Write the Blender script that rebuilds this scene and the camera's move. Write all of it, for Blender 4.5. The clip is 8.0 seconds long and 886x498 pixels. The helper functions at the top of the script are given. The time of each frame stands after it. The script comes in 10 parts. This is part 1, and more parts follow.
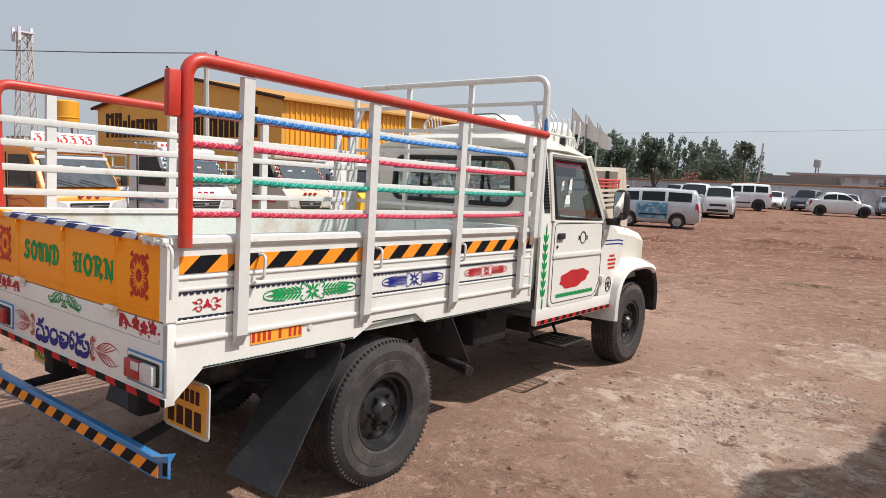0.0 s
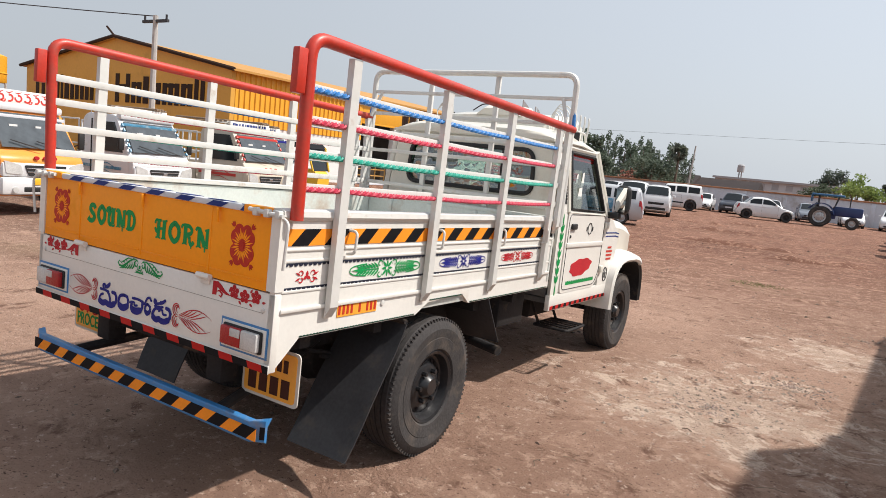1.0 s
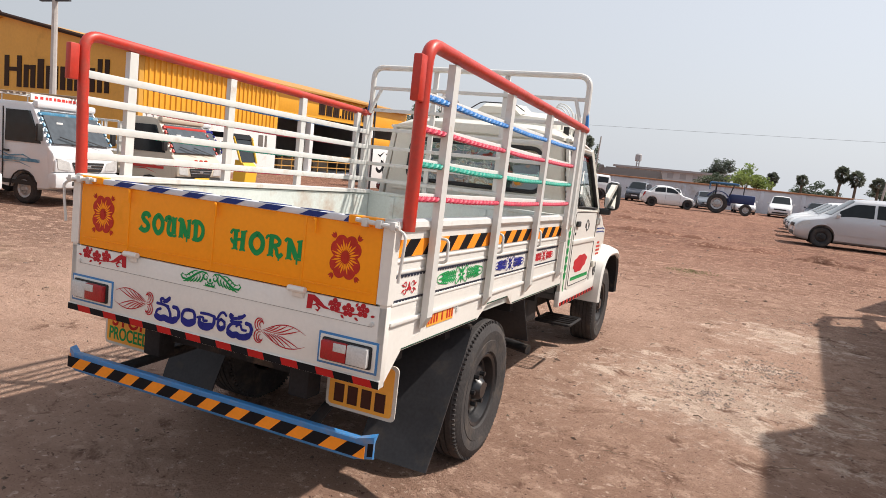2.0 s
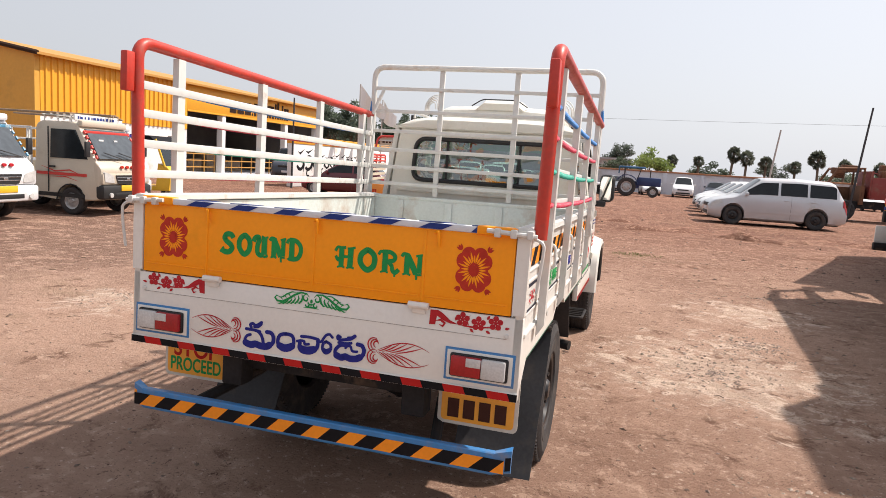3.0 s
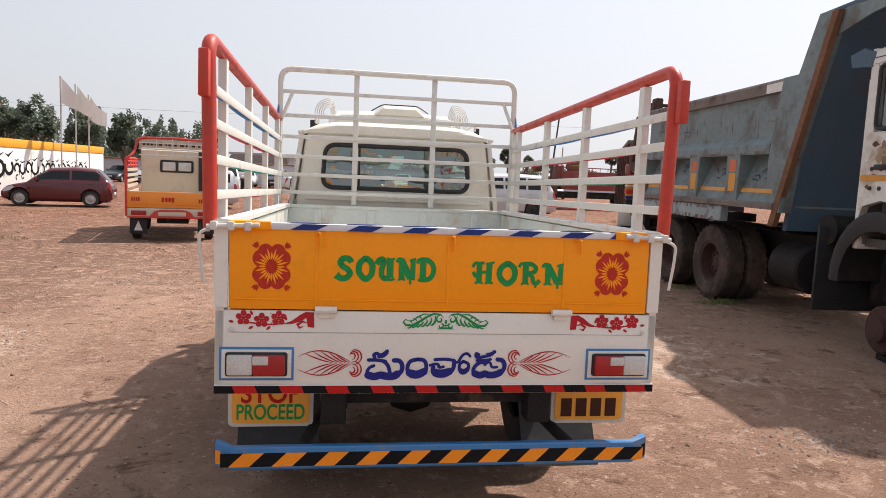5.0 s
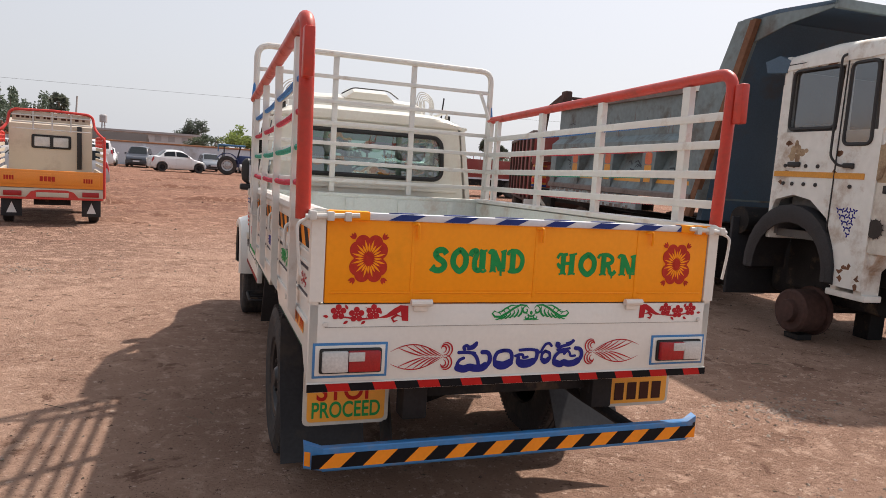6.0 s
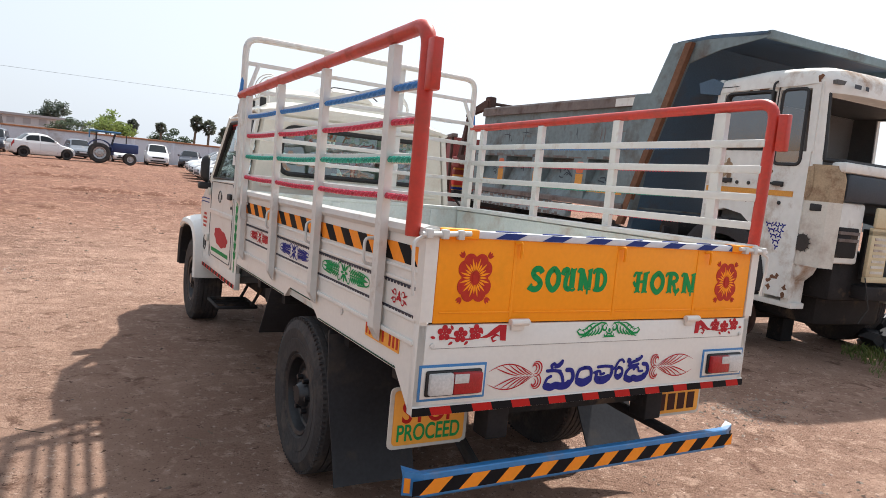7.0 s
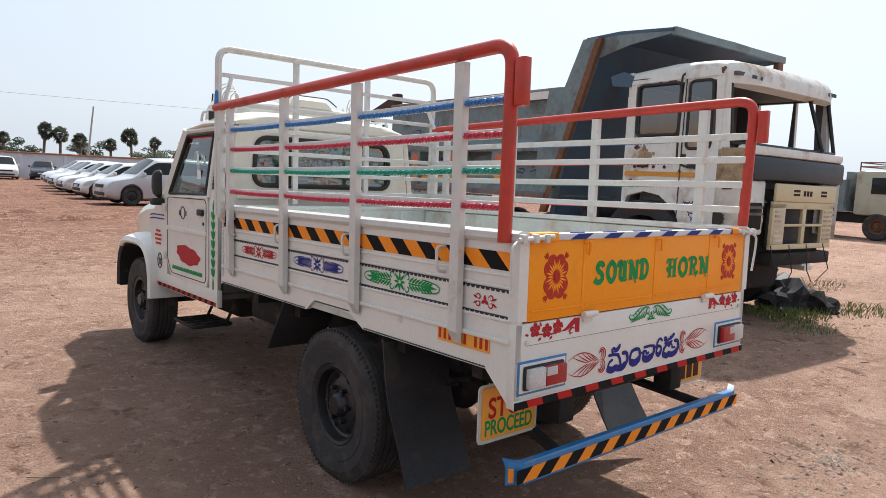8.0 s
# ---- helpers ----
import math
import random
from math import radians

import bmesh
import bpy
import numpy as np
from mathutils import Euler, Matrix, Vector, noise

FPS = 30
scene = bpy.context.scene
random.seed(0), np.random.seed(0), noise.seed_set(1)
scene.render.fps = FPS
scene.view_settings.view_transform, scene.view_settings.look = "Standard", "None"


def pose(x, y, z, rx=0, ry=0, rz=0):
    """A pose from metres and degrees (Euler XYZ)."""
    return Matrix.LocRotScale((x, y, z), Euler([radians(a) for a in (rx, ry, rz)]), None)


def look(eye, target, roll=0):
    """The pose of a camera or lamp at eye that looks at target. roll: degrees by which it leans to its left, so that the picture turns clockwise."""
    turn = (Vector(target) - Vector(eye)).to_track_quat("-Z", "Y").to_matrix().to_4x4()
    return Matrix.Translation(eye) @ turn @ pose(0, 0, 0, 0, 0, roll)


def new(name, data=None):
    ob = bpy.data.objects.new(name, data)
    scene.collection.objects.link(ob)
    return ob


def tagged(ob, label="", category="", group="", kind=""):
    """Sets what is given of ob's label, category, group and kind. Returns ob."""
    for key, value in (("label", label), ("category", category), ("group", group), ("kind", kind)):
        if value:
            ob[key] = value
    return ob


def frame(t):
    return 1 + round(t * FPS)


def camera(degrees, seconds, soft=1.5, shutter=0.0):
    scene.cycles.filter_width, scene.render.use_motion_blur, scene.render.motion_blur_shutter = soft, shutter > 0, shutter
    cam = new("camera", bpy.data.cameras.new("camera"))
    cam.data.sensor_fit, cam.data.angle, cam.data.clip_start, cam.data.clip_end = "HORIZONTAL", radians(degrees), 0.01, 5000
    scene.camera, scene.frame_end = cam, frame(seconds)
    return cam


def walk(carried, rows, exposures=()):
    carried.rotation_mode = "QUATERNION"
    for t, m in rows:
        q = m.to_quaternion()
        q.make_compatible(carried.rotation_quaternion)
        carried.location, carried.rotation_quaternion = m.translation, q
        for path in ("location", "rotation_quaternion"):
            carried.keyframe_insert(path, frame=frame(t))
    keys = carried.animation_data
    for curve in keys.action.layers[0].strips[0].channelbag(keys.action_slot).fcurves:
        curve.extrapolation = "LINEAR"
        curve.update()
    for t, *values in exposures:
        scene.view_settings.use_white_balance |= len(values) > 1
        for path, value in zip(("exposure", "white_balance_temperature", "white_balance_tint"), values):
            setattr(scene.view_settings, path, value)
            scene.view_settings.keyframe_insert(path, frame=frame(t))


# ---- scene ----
cam = camera(66.8, 8.0, 0.55)
PATH = [
    (0, (3.143, -1.301, 1.637), (1.928, 0.273, 1.414), 2.3),
    (0.5, (2.959, -1.577, 1.623), (1.86, 0.076, 1.379), 4.6),
    (1, (2.712, -1.805, 1.603), (1.667, -0.119, 1.349), 5.8),
    (1.5, (2.37, -1.994, 1.613), (1.38, -0.272, 1.379), 4.3),
    (1.7, (2.231, -2.06, 1.607), (1.327, -0.294, 1.357), 6.1),
    (2.8, (1.379, -2.355, 1.595), (0.79, -0.462, 1.334), 2.3),
    (3, (1.22, -2.385, 1.591), (0.672, -0.48, 1.332), 3.7),
    (3.5, (0.827, -2.522, 1.601), (0.514, -0.567, 1.317), 4.0),
    (4, (0.435, -2.516, 1.575), (0.226, -0.536, 1.382), 3.2),
    (4.5, (0.047, -2.507, 1.563), (0.075, -0.515, 1.391), 3.8),
    (4.7, (-0.123, -2.521, 1.565), (0.023, -0.539, 1.341), 2.4),
    (5.8, (-1.085, -2.326, 1.53), (-0.494, -0.423, 1.359), 5.2),
    (6, (-1.209, -2.284, 1.538), (-0.538, -0.415, 1.296), 3.9),
    (6.5, (-1.563, -2.106, 1.529), (-0.701, -0.311, 1.341), 5.4),
    (7, (-1.909, -1.912, 1.54), (-0.915, -0.19, 1.321), 6.0),
    (7.5, (-2.295, -1.789, 1.551), (-1.117, -0.194, 1.289), 5.8),
    (8, (-2.594, -1.598, 1.547), (-1.303, -0.085, 1.335), 2.8),
]
walk(cam, [(t, look(eye, target, roll)) for t, eye, target, roll in PATH],
     [(0, 0.16, 6220, 9), (0.5, 0.23, 6280, 9), (1.5, 0.28, 6420, 10), (3.5, 0.49, 6640, 13), (4.5, 0.50, 6640, 13), (5.8, 0.29, 6640, 13), (6.0, 0.31, 6640, 13),
      (6.5, 0.62, 6400, 10), (7.5, 0.61, 6150, 8.5), (8, 0.43, 6100, 8)])

# ---- world, sun, exposure ----
SUN_DIR = Vector((0.615, 0.38, 1.0)).normalized()
world = bpy.data.worlds.new("hazy_sky")
scene.world = world
world.use_nodes = True
wn = world.node_tree
wn.nodes.clear()
w_out = wn.nodes.new("ShaderNodeOutputWorld")
w_bg = wn.nodes.new("ShaderNodeBackground")
w_sky = wn.nodes.new("ShaderNodeTexSky")
w_sky.sky_type = "NISHITA"
w_sky.sun_disc = False
w_sky.sun_elevation = math.asin(SUN_DIR.z)
w_sky.sun_rotation = math.atan2(SUN_DIR.x, SUN_DIR.y)
w_sky.air_density, w_sky.dust_density, w_sky.ozone_density = 1.0, 4.0, 1.0
w_mix = wn.nodes.new("ShaderNodeMix")
w_mix.data_type = "RGBA"
w_mix.inputs["B"].default_value = (6.7, 7.05, 7.5, 1)
# haze, thick at the horizon and thinner overhead
w_co = wn.nodes.new("ShaderNodeTexCoord")
w_sep = wn.nodes.new("ShaderNodeSeparateXYZ")
w_haze = wn.nodes.new("ShaderNodeMapRange")
w_haze.inputs["From Min"].default_value, w_haze.inputs["From Max"].default_value = 0.0, 0.75
w_haze.inputs["To Min"].default_value, w_haze.inputs["To Max"].default_value = 0.80, 0.62
wn.links.new(w_co.outputs["Generated"], w_sep.inputs[0])
wn.links.new(w_sep.outputs["Z"], w_haze.inputs["Value"])
wn.links.new(w_haze.outputs[0], w_mix.inputs["Factor"])
wn.links.new(w_sky.outputs["Color"], w_mix.inputs["A"])
# the haze glows towards the sun
w_dot = wn.nodes.new("ShaderNodeVectorMath")
w_dot.operation = "DOT_PRODUCT"
w_dot.inputs[1].default_value = SUN_DIR
wn.links.new(w_co.outputs["Generated"], w_dot.inputs[0])
w_glow = wn.nodes.new("ShaderNodeMapRange")
w_glow.interpolation_type = "SMOOTHSTEP"
w_glow.inputs["From Min"].default_value, w_glow.inputs["From Max"].default_value = -0.45, 0.95
w_glow.inputs["To Min"].default_value, w_glow.inputs["To Max"].default_value = 0.79, 1.16
wn.links.new(w_dot.outputs["Value"], w_glow.inputs["Value"])
w_scale = wn.nodes.new("ShaderNodeVectorMath")
w_scale.operation = "SCALE"
wn.links.new(w_mix.outputs["Result"], w_scale.inputs[0])
wn.links.new(w_glow.outputs[0], w_scale.inputs["Scale"])
wn.links.new(w_scale.outputs[0], w_bg.inputs["Color"])
w_bg.inputs["Strength"].default_value = 0.094
wn.links.new(w_bg.outputs[0], w_out.inputs[0])

sun_lamp = bpy.data.lights.new("sun", "SUN")
sun_lamp.energy, sun_lamp.angle, sun_lamp.color = 4.6, radians(1.0), (1.0, 0.92, 0.83)
sun = new("sun", sun_lamp)
sun.matrix_world = look(SUN_DIR * 60, (0, 0, 0))


# ---- materials ----
def material(name, color, rough=0.5, metal=0.0, vary=0.12, scale=6.0, grain=60.0, bump=0.0, dirt=None, dirt_amount=0.0,
             dirt_scale=1.5, coat=0.0, hue=0.0, spec=0.5):
    """A paint, metal, rubber or cloth with large and small mottling, optional dirt and relief."""
    m = bpy.data.materials.new(name)
    m.use_nodes = True
    n, l = m.node_tree.nodes, m.node_tree.links
    b = n["Principled BSDF"]
    b.inputs["Roughness"].default_value = rough
    b.inputs["Metallic"].default_value = metal
    b.inputs["Coat Weight"].default_value = coat
    b.inputs["Specular IOR Level"].default_value = spec
    co = n.new("ShaderNodeTexCoord")
    big = n.new("ShaderNodeTexNoise")
    big.inputs["Scale"].default_value = scale
    big.inputs["Detail"].default_value = 5.0
    fine = n.new("ShaderNodeTexNoise")
    fine.inputs["Scale"].default_value = grain
    fine.inputs["Detail"].default_value = 3.0
    l.new(co.outputs["Object"], big.inputs["Vector"])
    l.new(co.outputs["Object"], fine.inputs["Vector"])
    add = n.new("ShaderNodeMath")
    add.operation = "ADD"
    l.new(big.outputs["Fac"], add.inputs[0])
    l.new(fine.outputs["Fac"], add.inputs[1])
    ramp = n.new("ShaderNodeMapRange")
    ramp.inputs["From Min"].default_value, ramp.inputs["From Max"].default_value = 0.6, 1.4
    ramp.inputs["To Min"].default_value, ramp.inputs["To Max"].default_value = 1 - vary, 1 + vary
    l.new(add.outputs[0], ramp.inputs["Value"])
    mul = n.new("ShaderNodeVectorMath")
    mul.operation = "SCALE"
    mul.inputs[0].default_value = color
    l.new(ramp.outputs[0], mul.inputs["Scale"])
    last = mul.outputs[0]
    if hue:
        info = n.new("ShaderNodeObjectInfo")
        hs = n.new("ShaderNodeHueSaturation")
        rr = n.new("ShaderNodeMapRange")
        rr.inputs["To Min"].default_value, rr.inputs["To Max"].default_value = 1 - hue, 1 + hue
        l.new(info.outputs["Random"], rr.inputs["Value"])
        l.new(rr.outputs[0], hs.inputs["Value"])
        l.new(last, hs.inputs["Color"])
        last = hs.outputs[0]
    if dirt:
        dn = n.new("ShaderNodeTexNoise")
        dn.inputs["Scale"].default_value = dirt_scale
        dn.inputs["Detail"].default_value = 8.0
        dn.inputs["Roughness"].default_value = 0.65
        l.new(co.outputs["Object"], dn.inputs["Vector"])
        dr = n.new("ShaderNodeMapRange")
        dr.inputs["From Min"].default_value, dr.inputs["From Max"].default_value = 0.66 - 0.3 * dirt_amount, 0.78 - 0.1 * dirt_amount
        l.new(dn.outputs["Fac"], dr.inputs["Value"])
        dm = n.new("ShaderNodeMix")
        dm.data_type = "RGBA"
        l.new(dr.outputs[0], dm.inputs["Factor"])
        l.new(last, dm.inputs["A"])
        dm.inputs["B"].default_value = (*dirt, 1)
        last = dm.outputs["Result"]
        rm = n.new("ShaderNodeMapRange")
        rm.inputs["To Min"].default_value, rm.inputs["To Max"].default_value = rough, min(1.0, rough + 0.35)
        l.new(dr.outputs[0], rm.inputs["Value"])
        l.new(rm.outputs[0], b.inputs["Roughness"])
    l.new(last, b.inputs["Base Color"])
    if bump:
        bp = n.new("ShaderNodeBump")
        bp.inputs["Strength"].default_value = bump
        bp.inputs["Distance"].default_value = 0.01
        l.new(add.outputs[0], bp.inputs["Height"])
        l.new(bp.outputs[0], b.inputs["Normal"])
    return m


def glass(name, color, rough=0.03, alpha=0.35, wavy=0.0):
    """Tinted pane: part clear, part glossy."""
    m = bpy.data.materials.new(name)
    m.use_nodes = True
    n, l = m.node_tree.nodes, m.node_tree.links
    n.clear()
    out = n.new("ShaderNodeOutputMaterial")
    tr = n.new("ShaderNodeBsdfTransparent")
    tr.inputs["Color"].default_value = (*color, 1)
    gl = n.new("ShaderNodeBsdfGlossy")
    gl.inputs["Roughness"].default_value = rough
    gl.inputs["Color"].default_value = (0.9, 0.95, 1.0, 1)
    if wavy:
        co = n.new("ShaderNodeTexCoord")
        tx = n.new("ShaderNodeTexNoise")
        tx.inputs["Scale"].default_value, tx.inputs["Detail"].default_value = 5.0, 1.5
        bp = n.new("ShaderNodeBump")
        bp.inputs["Strength"].default_value, bp.inputs["Distance"].default_value = wavy, 0.05
        l.new(co.outputs["Object"], tx.inputs["Vector"])
        l.new(tx.outputs["Fac"], bp.inputs["Height"])
        l.new(bp.outputs[0], gl.inputs["Normal"])
    lw = n.new("ShaderNodeLayerWeight")
    lw.inputs["Blend"].default_value = 0.5
    fr = n.new("ShaderNodeMath")
    fr.operation = "POWER"
    fr.inputs[1].default_value = 4.6
    l.new(lw.outputs["Facing"], fr.inputs[0])
    mx = n.new("ShaderNodeMixShader")
    ad = n.new("ShaderNodeMath")
    ad.operation = "ADD"
    ad.inputs[1].default_value = 0.045 + alpha * 0.25
    l.new(fr.outputs[0], ad.inputs[0])
    l.new(ad.outputs[0], mx.inputs[0])
    l.new(tr.outputs[0], mx.inputs[1])
    l.new(gl.outputs[0], mx.inputs[2])
    l.new(mx.outputs[0], out.inputs[0])
    return m


DUST = (0.36, 0.25, 0.18)
M = {}
M["white"] = material("white_paint", (0.70, 0.69, 0.65), 0.32, vary=0.05, dirt=(0.50, 0.42, 0.34), dirt_amount=0.25, dirt_scale=1.1, coat=0.15)
M["cream"] = material("cream_cab_paint", (0.66, 0.645, 0.575), 0.3, vary=0.05, dirt=(0.5, 0.42, 0.34), dirt_amount=0.2, coat=0.2)
M["rail"] = material("white_rail_paint", (0.60, 0.60, 0.575), 0.4, vary=0.07, grain=25, dirt=(0.42, 0.33, 0.26), dirt_amount=0.3, dirt_scale=6)
M["bed"] = material("worn_bed_paint", (0.56, 0.60, 0.57), 0.5, vary=0.1, dirt=DUST, dirt_amount=0.5, dirt_scale=3)
M["red"] = material("red_rail_paint", (0.46, 0.030, 0.014), 0.42, vary=0.16, dirt=(0.30, 0.05, 0.03), dirt_amount=0.5, dirt_scale=9, coat=0.08)
M["yellow"] = material("yellow_gate_paint", (0.92, 0.315, 0.004), 0.5, vary=0.05, scale=3, spec=0.3, dirt=(0.74, 0.28, 0.01), dirt_amount=0.3, dirt_scale=3)
M["black"] = material("black_paint", (0.008, 0.008, 0.010), 0.6, spec=0.12, vary=0.3)
M["chassis"] = material("dusty_black_steel", (0.02, 0.019, 0.02), 0.7, spec=0.2, vary=0.35, dirt=(0.12, 0.085, 0.06), dirt_amount=0.35, dirt_scale=5)
M["rubber"] = material("dusty_tyre_rubber", (0.046, 0.043, 0.043), 0.8, spec=0.2, vary=0.3, dirt=(0.11, 0.09, 0.075), dirt_amount=0.5, dirt_scale=7, bump=0.25)
M["flap"] = material("black_rubber_sheet", (0.032, 0.033, 0.037), 0.5, spec=0.2, vary=0.25, dirt=(0.075, 0.062, 0.052), dirt_amount=0.35, dirt_scale=4)
M["rim"] = material("black_steel_rim", (0.02, 0.02, 0.022), 0.35, 0.2, vary=0.3, dirt=(0.1, 0.08, 0.06), dirt_amount=0.2, dirt_scale=8)
M["steel_rim"] = material("silver_steel_rim", (0.45, 0.46, 0.47), 0.35, 0.6, vary=0.2, dirt=DUST, dirt_amount=0.3, dirt_scale=8)
M["blue"] = material("blue_bumper_paint", (0.035, 0.185, 0.43), 0.4, vary=0.12, dirt=(0.2, 0.2, 0.22), dirt_amount=0.35, dirt_scale=7)
M["orange"] = material("orange_stripe_paint", (0.85, 0.27, 0.02), 0.55, spec=0.18, vary=0.08)
M["navy"] = material("navy_stripe_paint", (0.02, 0.04, 0.19), 0.55, spec=0.18, vary=0.15)
M["grey_white"] = material("pale_stripe_paint", (0.6, 0.62, 0.66), 0.42, vary=0.08)
M["green"] = material("green_sign_paint", (0.012, 0.26, 0.07), 0.55, spec=0.18, vary=0.15)
M["ink_blue"] = material("blue_sign_paint", (0.018, 0.022, 0.20), 0.55, spec=0.18, vary=0.15)
M["ink_red"] = material("red_sign_paint", (0.42, 0.020, 0.028), 0.55, spec=0.18, vary=0.15)
M["ink_maroon"] = material("maroon_flower_paint", (0.46, 0.035, 0.02), 0.55, spec=0.18, vary=0.18)
M["ink_dark"] = material("dark_brown_number_paint", (0.055, 0.018, 0.012), 0.55, spec=0.18, vary=0.15)
M["stripe_red"] = material("red_stripe_tape", (0.44, 0.014, 0.012), 0.55, spec=0.18, vary=0.1)
M["plate"] = material("number_plate_orange", (0.82, 0.36, 0.04), 0.4, vary=0.06)
M["plate_rim"] = material("plate_grey_edge", (0.55, 0.52, 0.47), 0.5, vary=0.1)
M["lamp_red"] = material("red_lamp_lens", (0.34, 0.005, 0.008), 0.35, vary=0.25, scale=14, grain=120, coat=0.08, bump=0.2)
M["lamp_clear"] = material("clear_lamp_lens", (0.50, 0.50, 0.49), 0.3, vary=0.22, scale=9, grain=110, coat=0.2, bump=0.15)
M["rope_blue"] = material("blue_wrapped_band", (0.03, 0.18, 0.48), 0.5, vary=0.15)
M["rope_red"] = material("red_wrapped_band", (0.50, 0.035, 0.075), 0.55, vary=0.3, scale=30)
M["rope_green"] = material("green_wrapped_band", (0.015, 0.30, 0.22), 0.55, vary=0.3, scale=30)
M["gasket"] = material("window_rubber", (0.015, 0.015, 0.016), 0.55, vary=0.2)
M["seat"] = material("seat_cloth", (0.32, 0.30, 0.27), 0.85, vary=0.2)
M["interior"] = material("cab_trim", (0.10, 0.10, 0.10), 0.75, vary=0.2)
M["chrome"] = material("dull_chrome", (0.6, 0.6, 0.6), 0.2, 0.9, vary=0.1)
M["glass"] = glass("window_glass", (0.62, 0.70, 0.67), alpha=0.05)
M["door_glass"] = glass("side_window_glass", (0.42, 0.47, 0.45), alpha=0.08)
M["rear_glass"] = glass("reflecting_window_glass", (0.34, 0.54, 0.45), alpha=0.75, wavy=0.35)
M["dusty_glass"] = glass("dusty_side_glass", (0.50, 0.53, 0.56), rough=0.12, alpha=0.5)
M["line"] = material("black_line_paint", (0.012, 0.016, 0.035), 0.5, vary=0.15)
M["mirror"] = material("mirror_glass", (0.8, 0.8, 0.82), 0.04, 1.0, vary=0.02)


# ---- mesh tools ----
def make(name, bm, mat, smooth=30):
    me = bpy.data.meshes.new(name)
    bmesh.ops.recalc_face_normals(bm, faces=bm.faces)
    bm.to_mesh(me)
    bm.free()
    if mat:
        me.materials.append(mat)
    if smooth:
        me.shade_smooth()
        me.set_sharp_from_angle(angle=radians(smooth))
    return new(name, me)


def part(name, bm, mat, parent=None, label="", smooth=30):
    ob = make(name, bm, mat, smooth)
    if parent:
        ob.parent = parent
    if label:
        ob["label"] = label
    return ob


def parts(name, bm, mat, parent, label=""):
    """One part for every separate piece of bm."""
    bm.verts.index_update()
    bm.faces.index_update()
    done = set()
    for seed in list(bm.verts):
        if seed in done:
            continue
        seen, todo = {seed}, [seed]
        while todo:
            for e in todo.pop().link_edges:
                for v in e.verts:
                    if v not in seen:
                        seen.add(v)
                        todo.append(v)
        done |= seen
        one, twin = bmesh.new(), {}
        for v in sorted(seen, key=lambda q: q.index):
            twin[v] = one.verts.new(v.co)
        for f in sorted({f for v in seen for f in v.link_faces}, key=lambda q: q.index):
            one.faces.new([twin[v] for v in f.verts])
        part(name, one, mat, parent, label)
    bm.free()


def thing(name, m, label, category, group=""):
    ob = new(name)
    ob.empty_display_size = 0.2
    ob.matrix_world = m
    return tagged(ob, label, category, group)


def box(bm, x0, x1, y0, y1, z0, z1, bevel=0.0, m=None):
    vs = [bm.verts.new((x, y, z)) for x in (x0, x1) for y in (y0, y1) for z in (z0, z1)]
    fs = [bm.faces.new([vs[i] for i in f]) for f in ((0, 1, 3, 2), (4, 6, 7, 5), (0, 4, 5, 1), (2, 3, 7, 6), (0, 2, 6, 4), (1, 5, 7, 3))]
    if bevel:
        es = list({e for f in fs for e in f.edges})
        r = bmesh.ops.bevel(bm, geom=es, offset=bevel, segments=2, affect="EDGES", profile=0.5)
        vs = list({v for f in r["faces"] for v in f.verts} | {v for v in vs if v.is_valid})
    if m:
        bmesh.ops.transform(bm, matrix=m, verts=vs)
    return bm


def boxes(*rows):
    bm = bmesh.new()
    for r in rows:
        box(bm, *r)
    return bm


def prism(bm, pts, axis, a0, a1, m=None):
    """A polygon in the plane across `axis`, drawn out from a0 to a1. pts: (u, v) = (y, z), (x, z) or (x, y)."""
    def at(u, v, a):
        p = {"x": (a, u, v), "y": (u, a, v), "z": (u, v, a)}[axis]
        return m @ Vector(p) if m else p
    lo = [bm.verts.new(at(u, v, a0)) for u, v in pts]
    hi = [bm.verts.new(at(u, v, a1)) for u, v in pts]
    k = len(pts)
    bm.faces.new(lo)
    bm.faces.new(hi[::-1])
    for i in range(k):
        bm.faces.new((lo[i], lo[(i + 1) % k], hi[(i + 1) % k], hi[i]))
    return bm


def rounded(pts, r, steps=5, closed=True):
    """The same path with its corners rounded."""
    pts = [Vector(p) for p in pts]
    out, k = [], len(pts)
    for i, p in enumerate(pts):
        if not closed and i in (0, k - 1):
            out.append(p)
            continue
        a, b = pts[i - 1] - p, pts[(i + 1) % k] - p
        rr = min(r, a.length * 0.49, b.length * 0.49)
        a, b = p + a.normalized() * rr, p + b.normalized() * rr
        for j in range(steps + 1):
            t = j / steps
            out.append(a * (1 - t) ** 2 + p * 2 * t * (1 - t) + b * t * t)
    return out


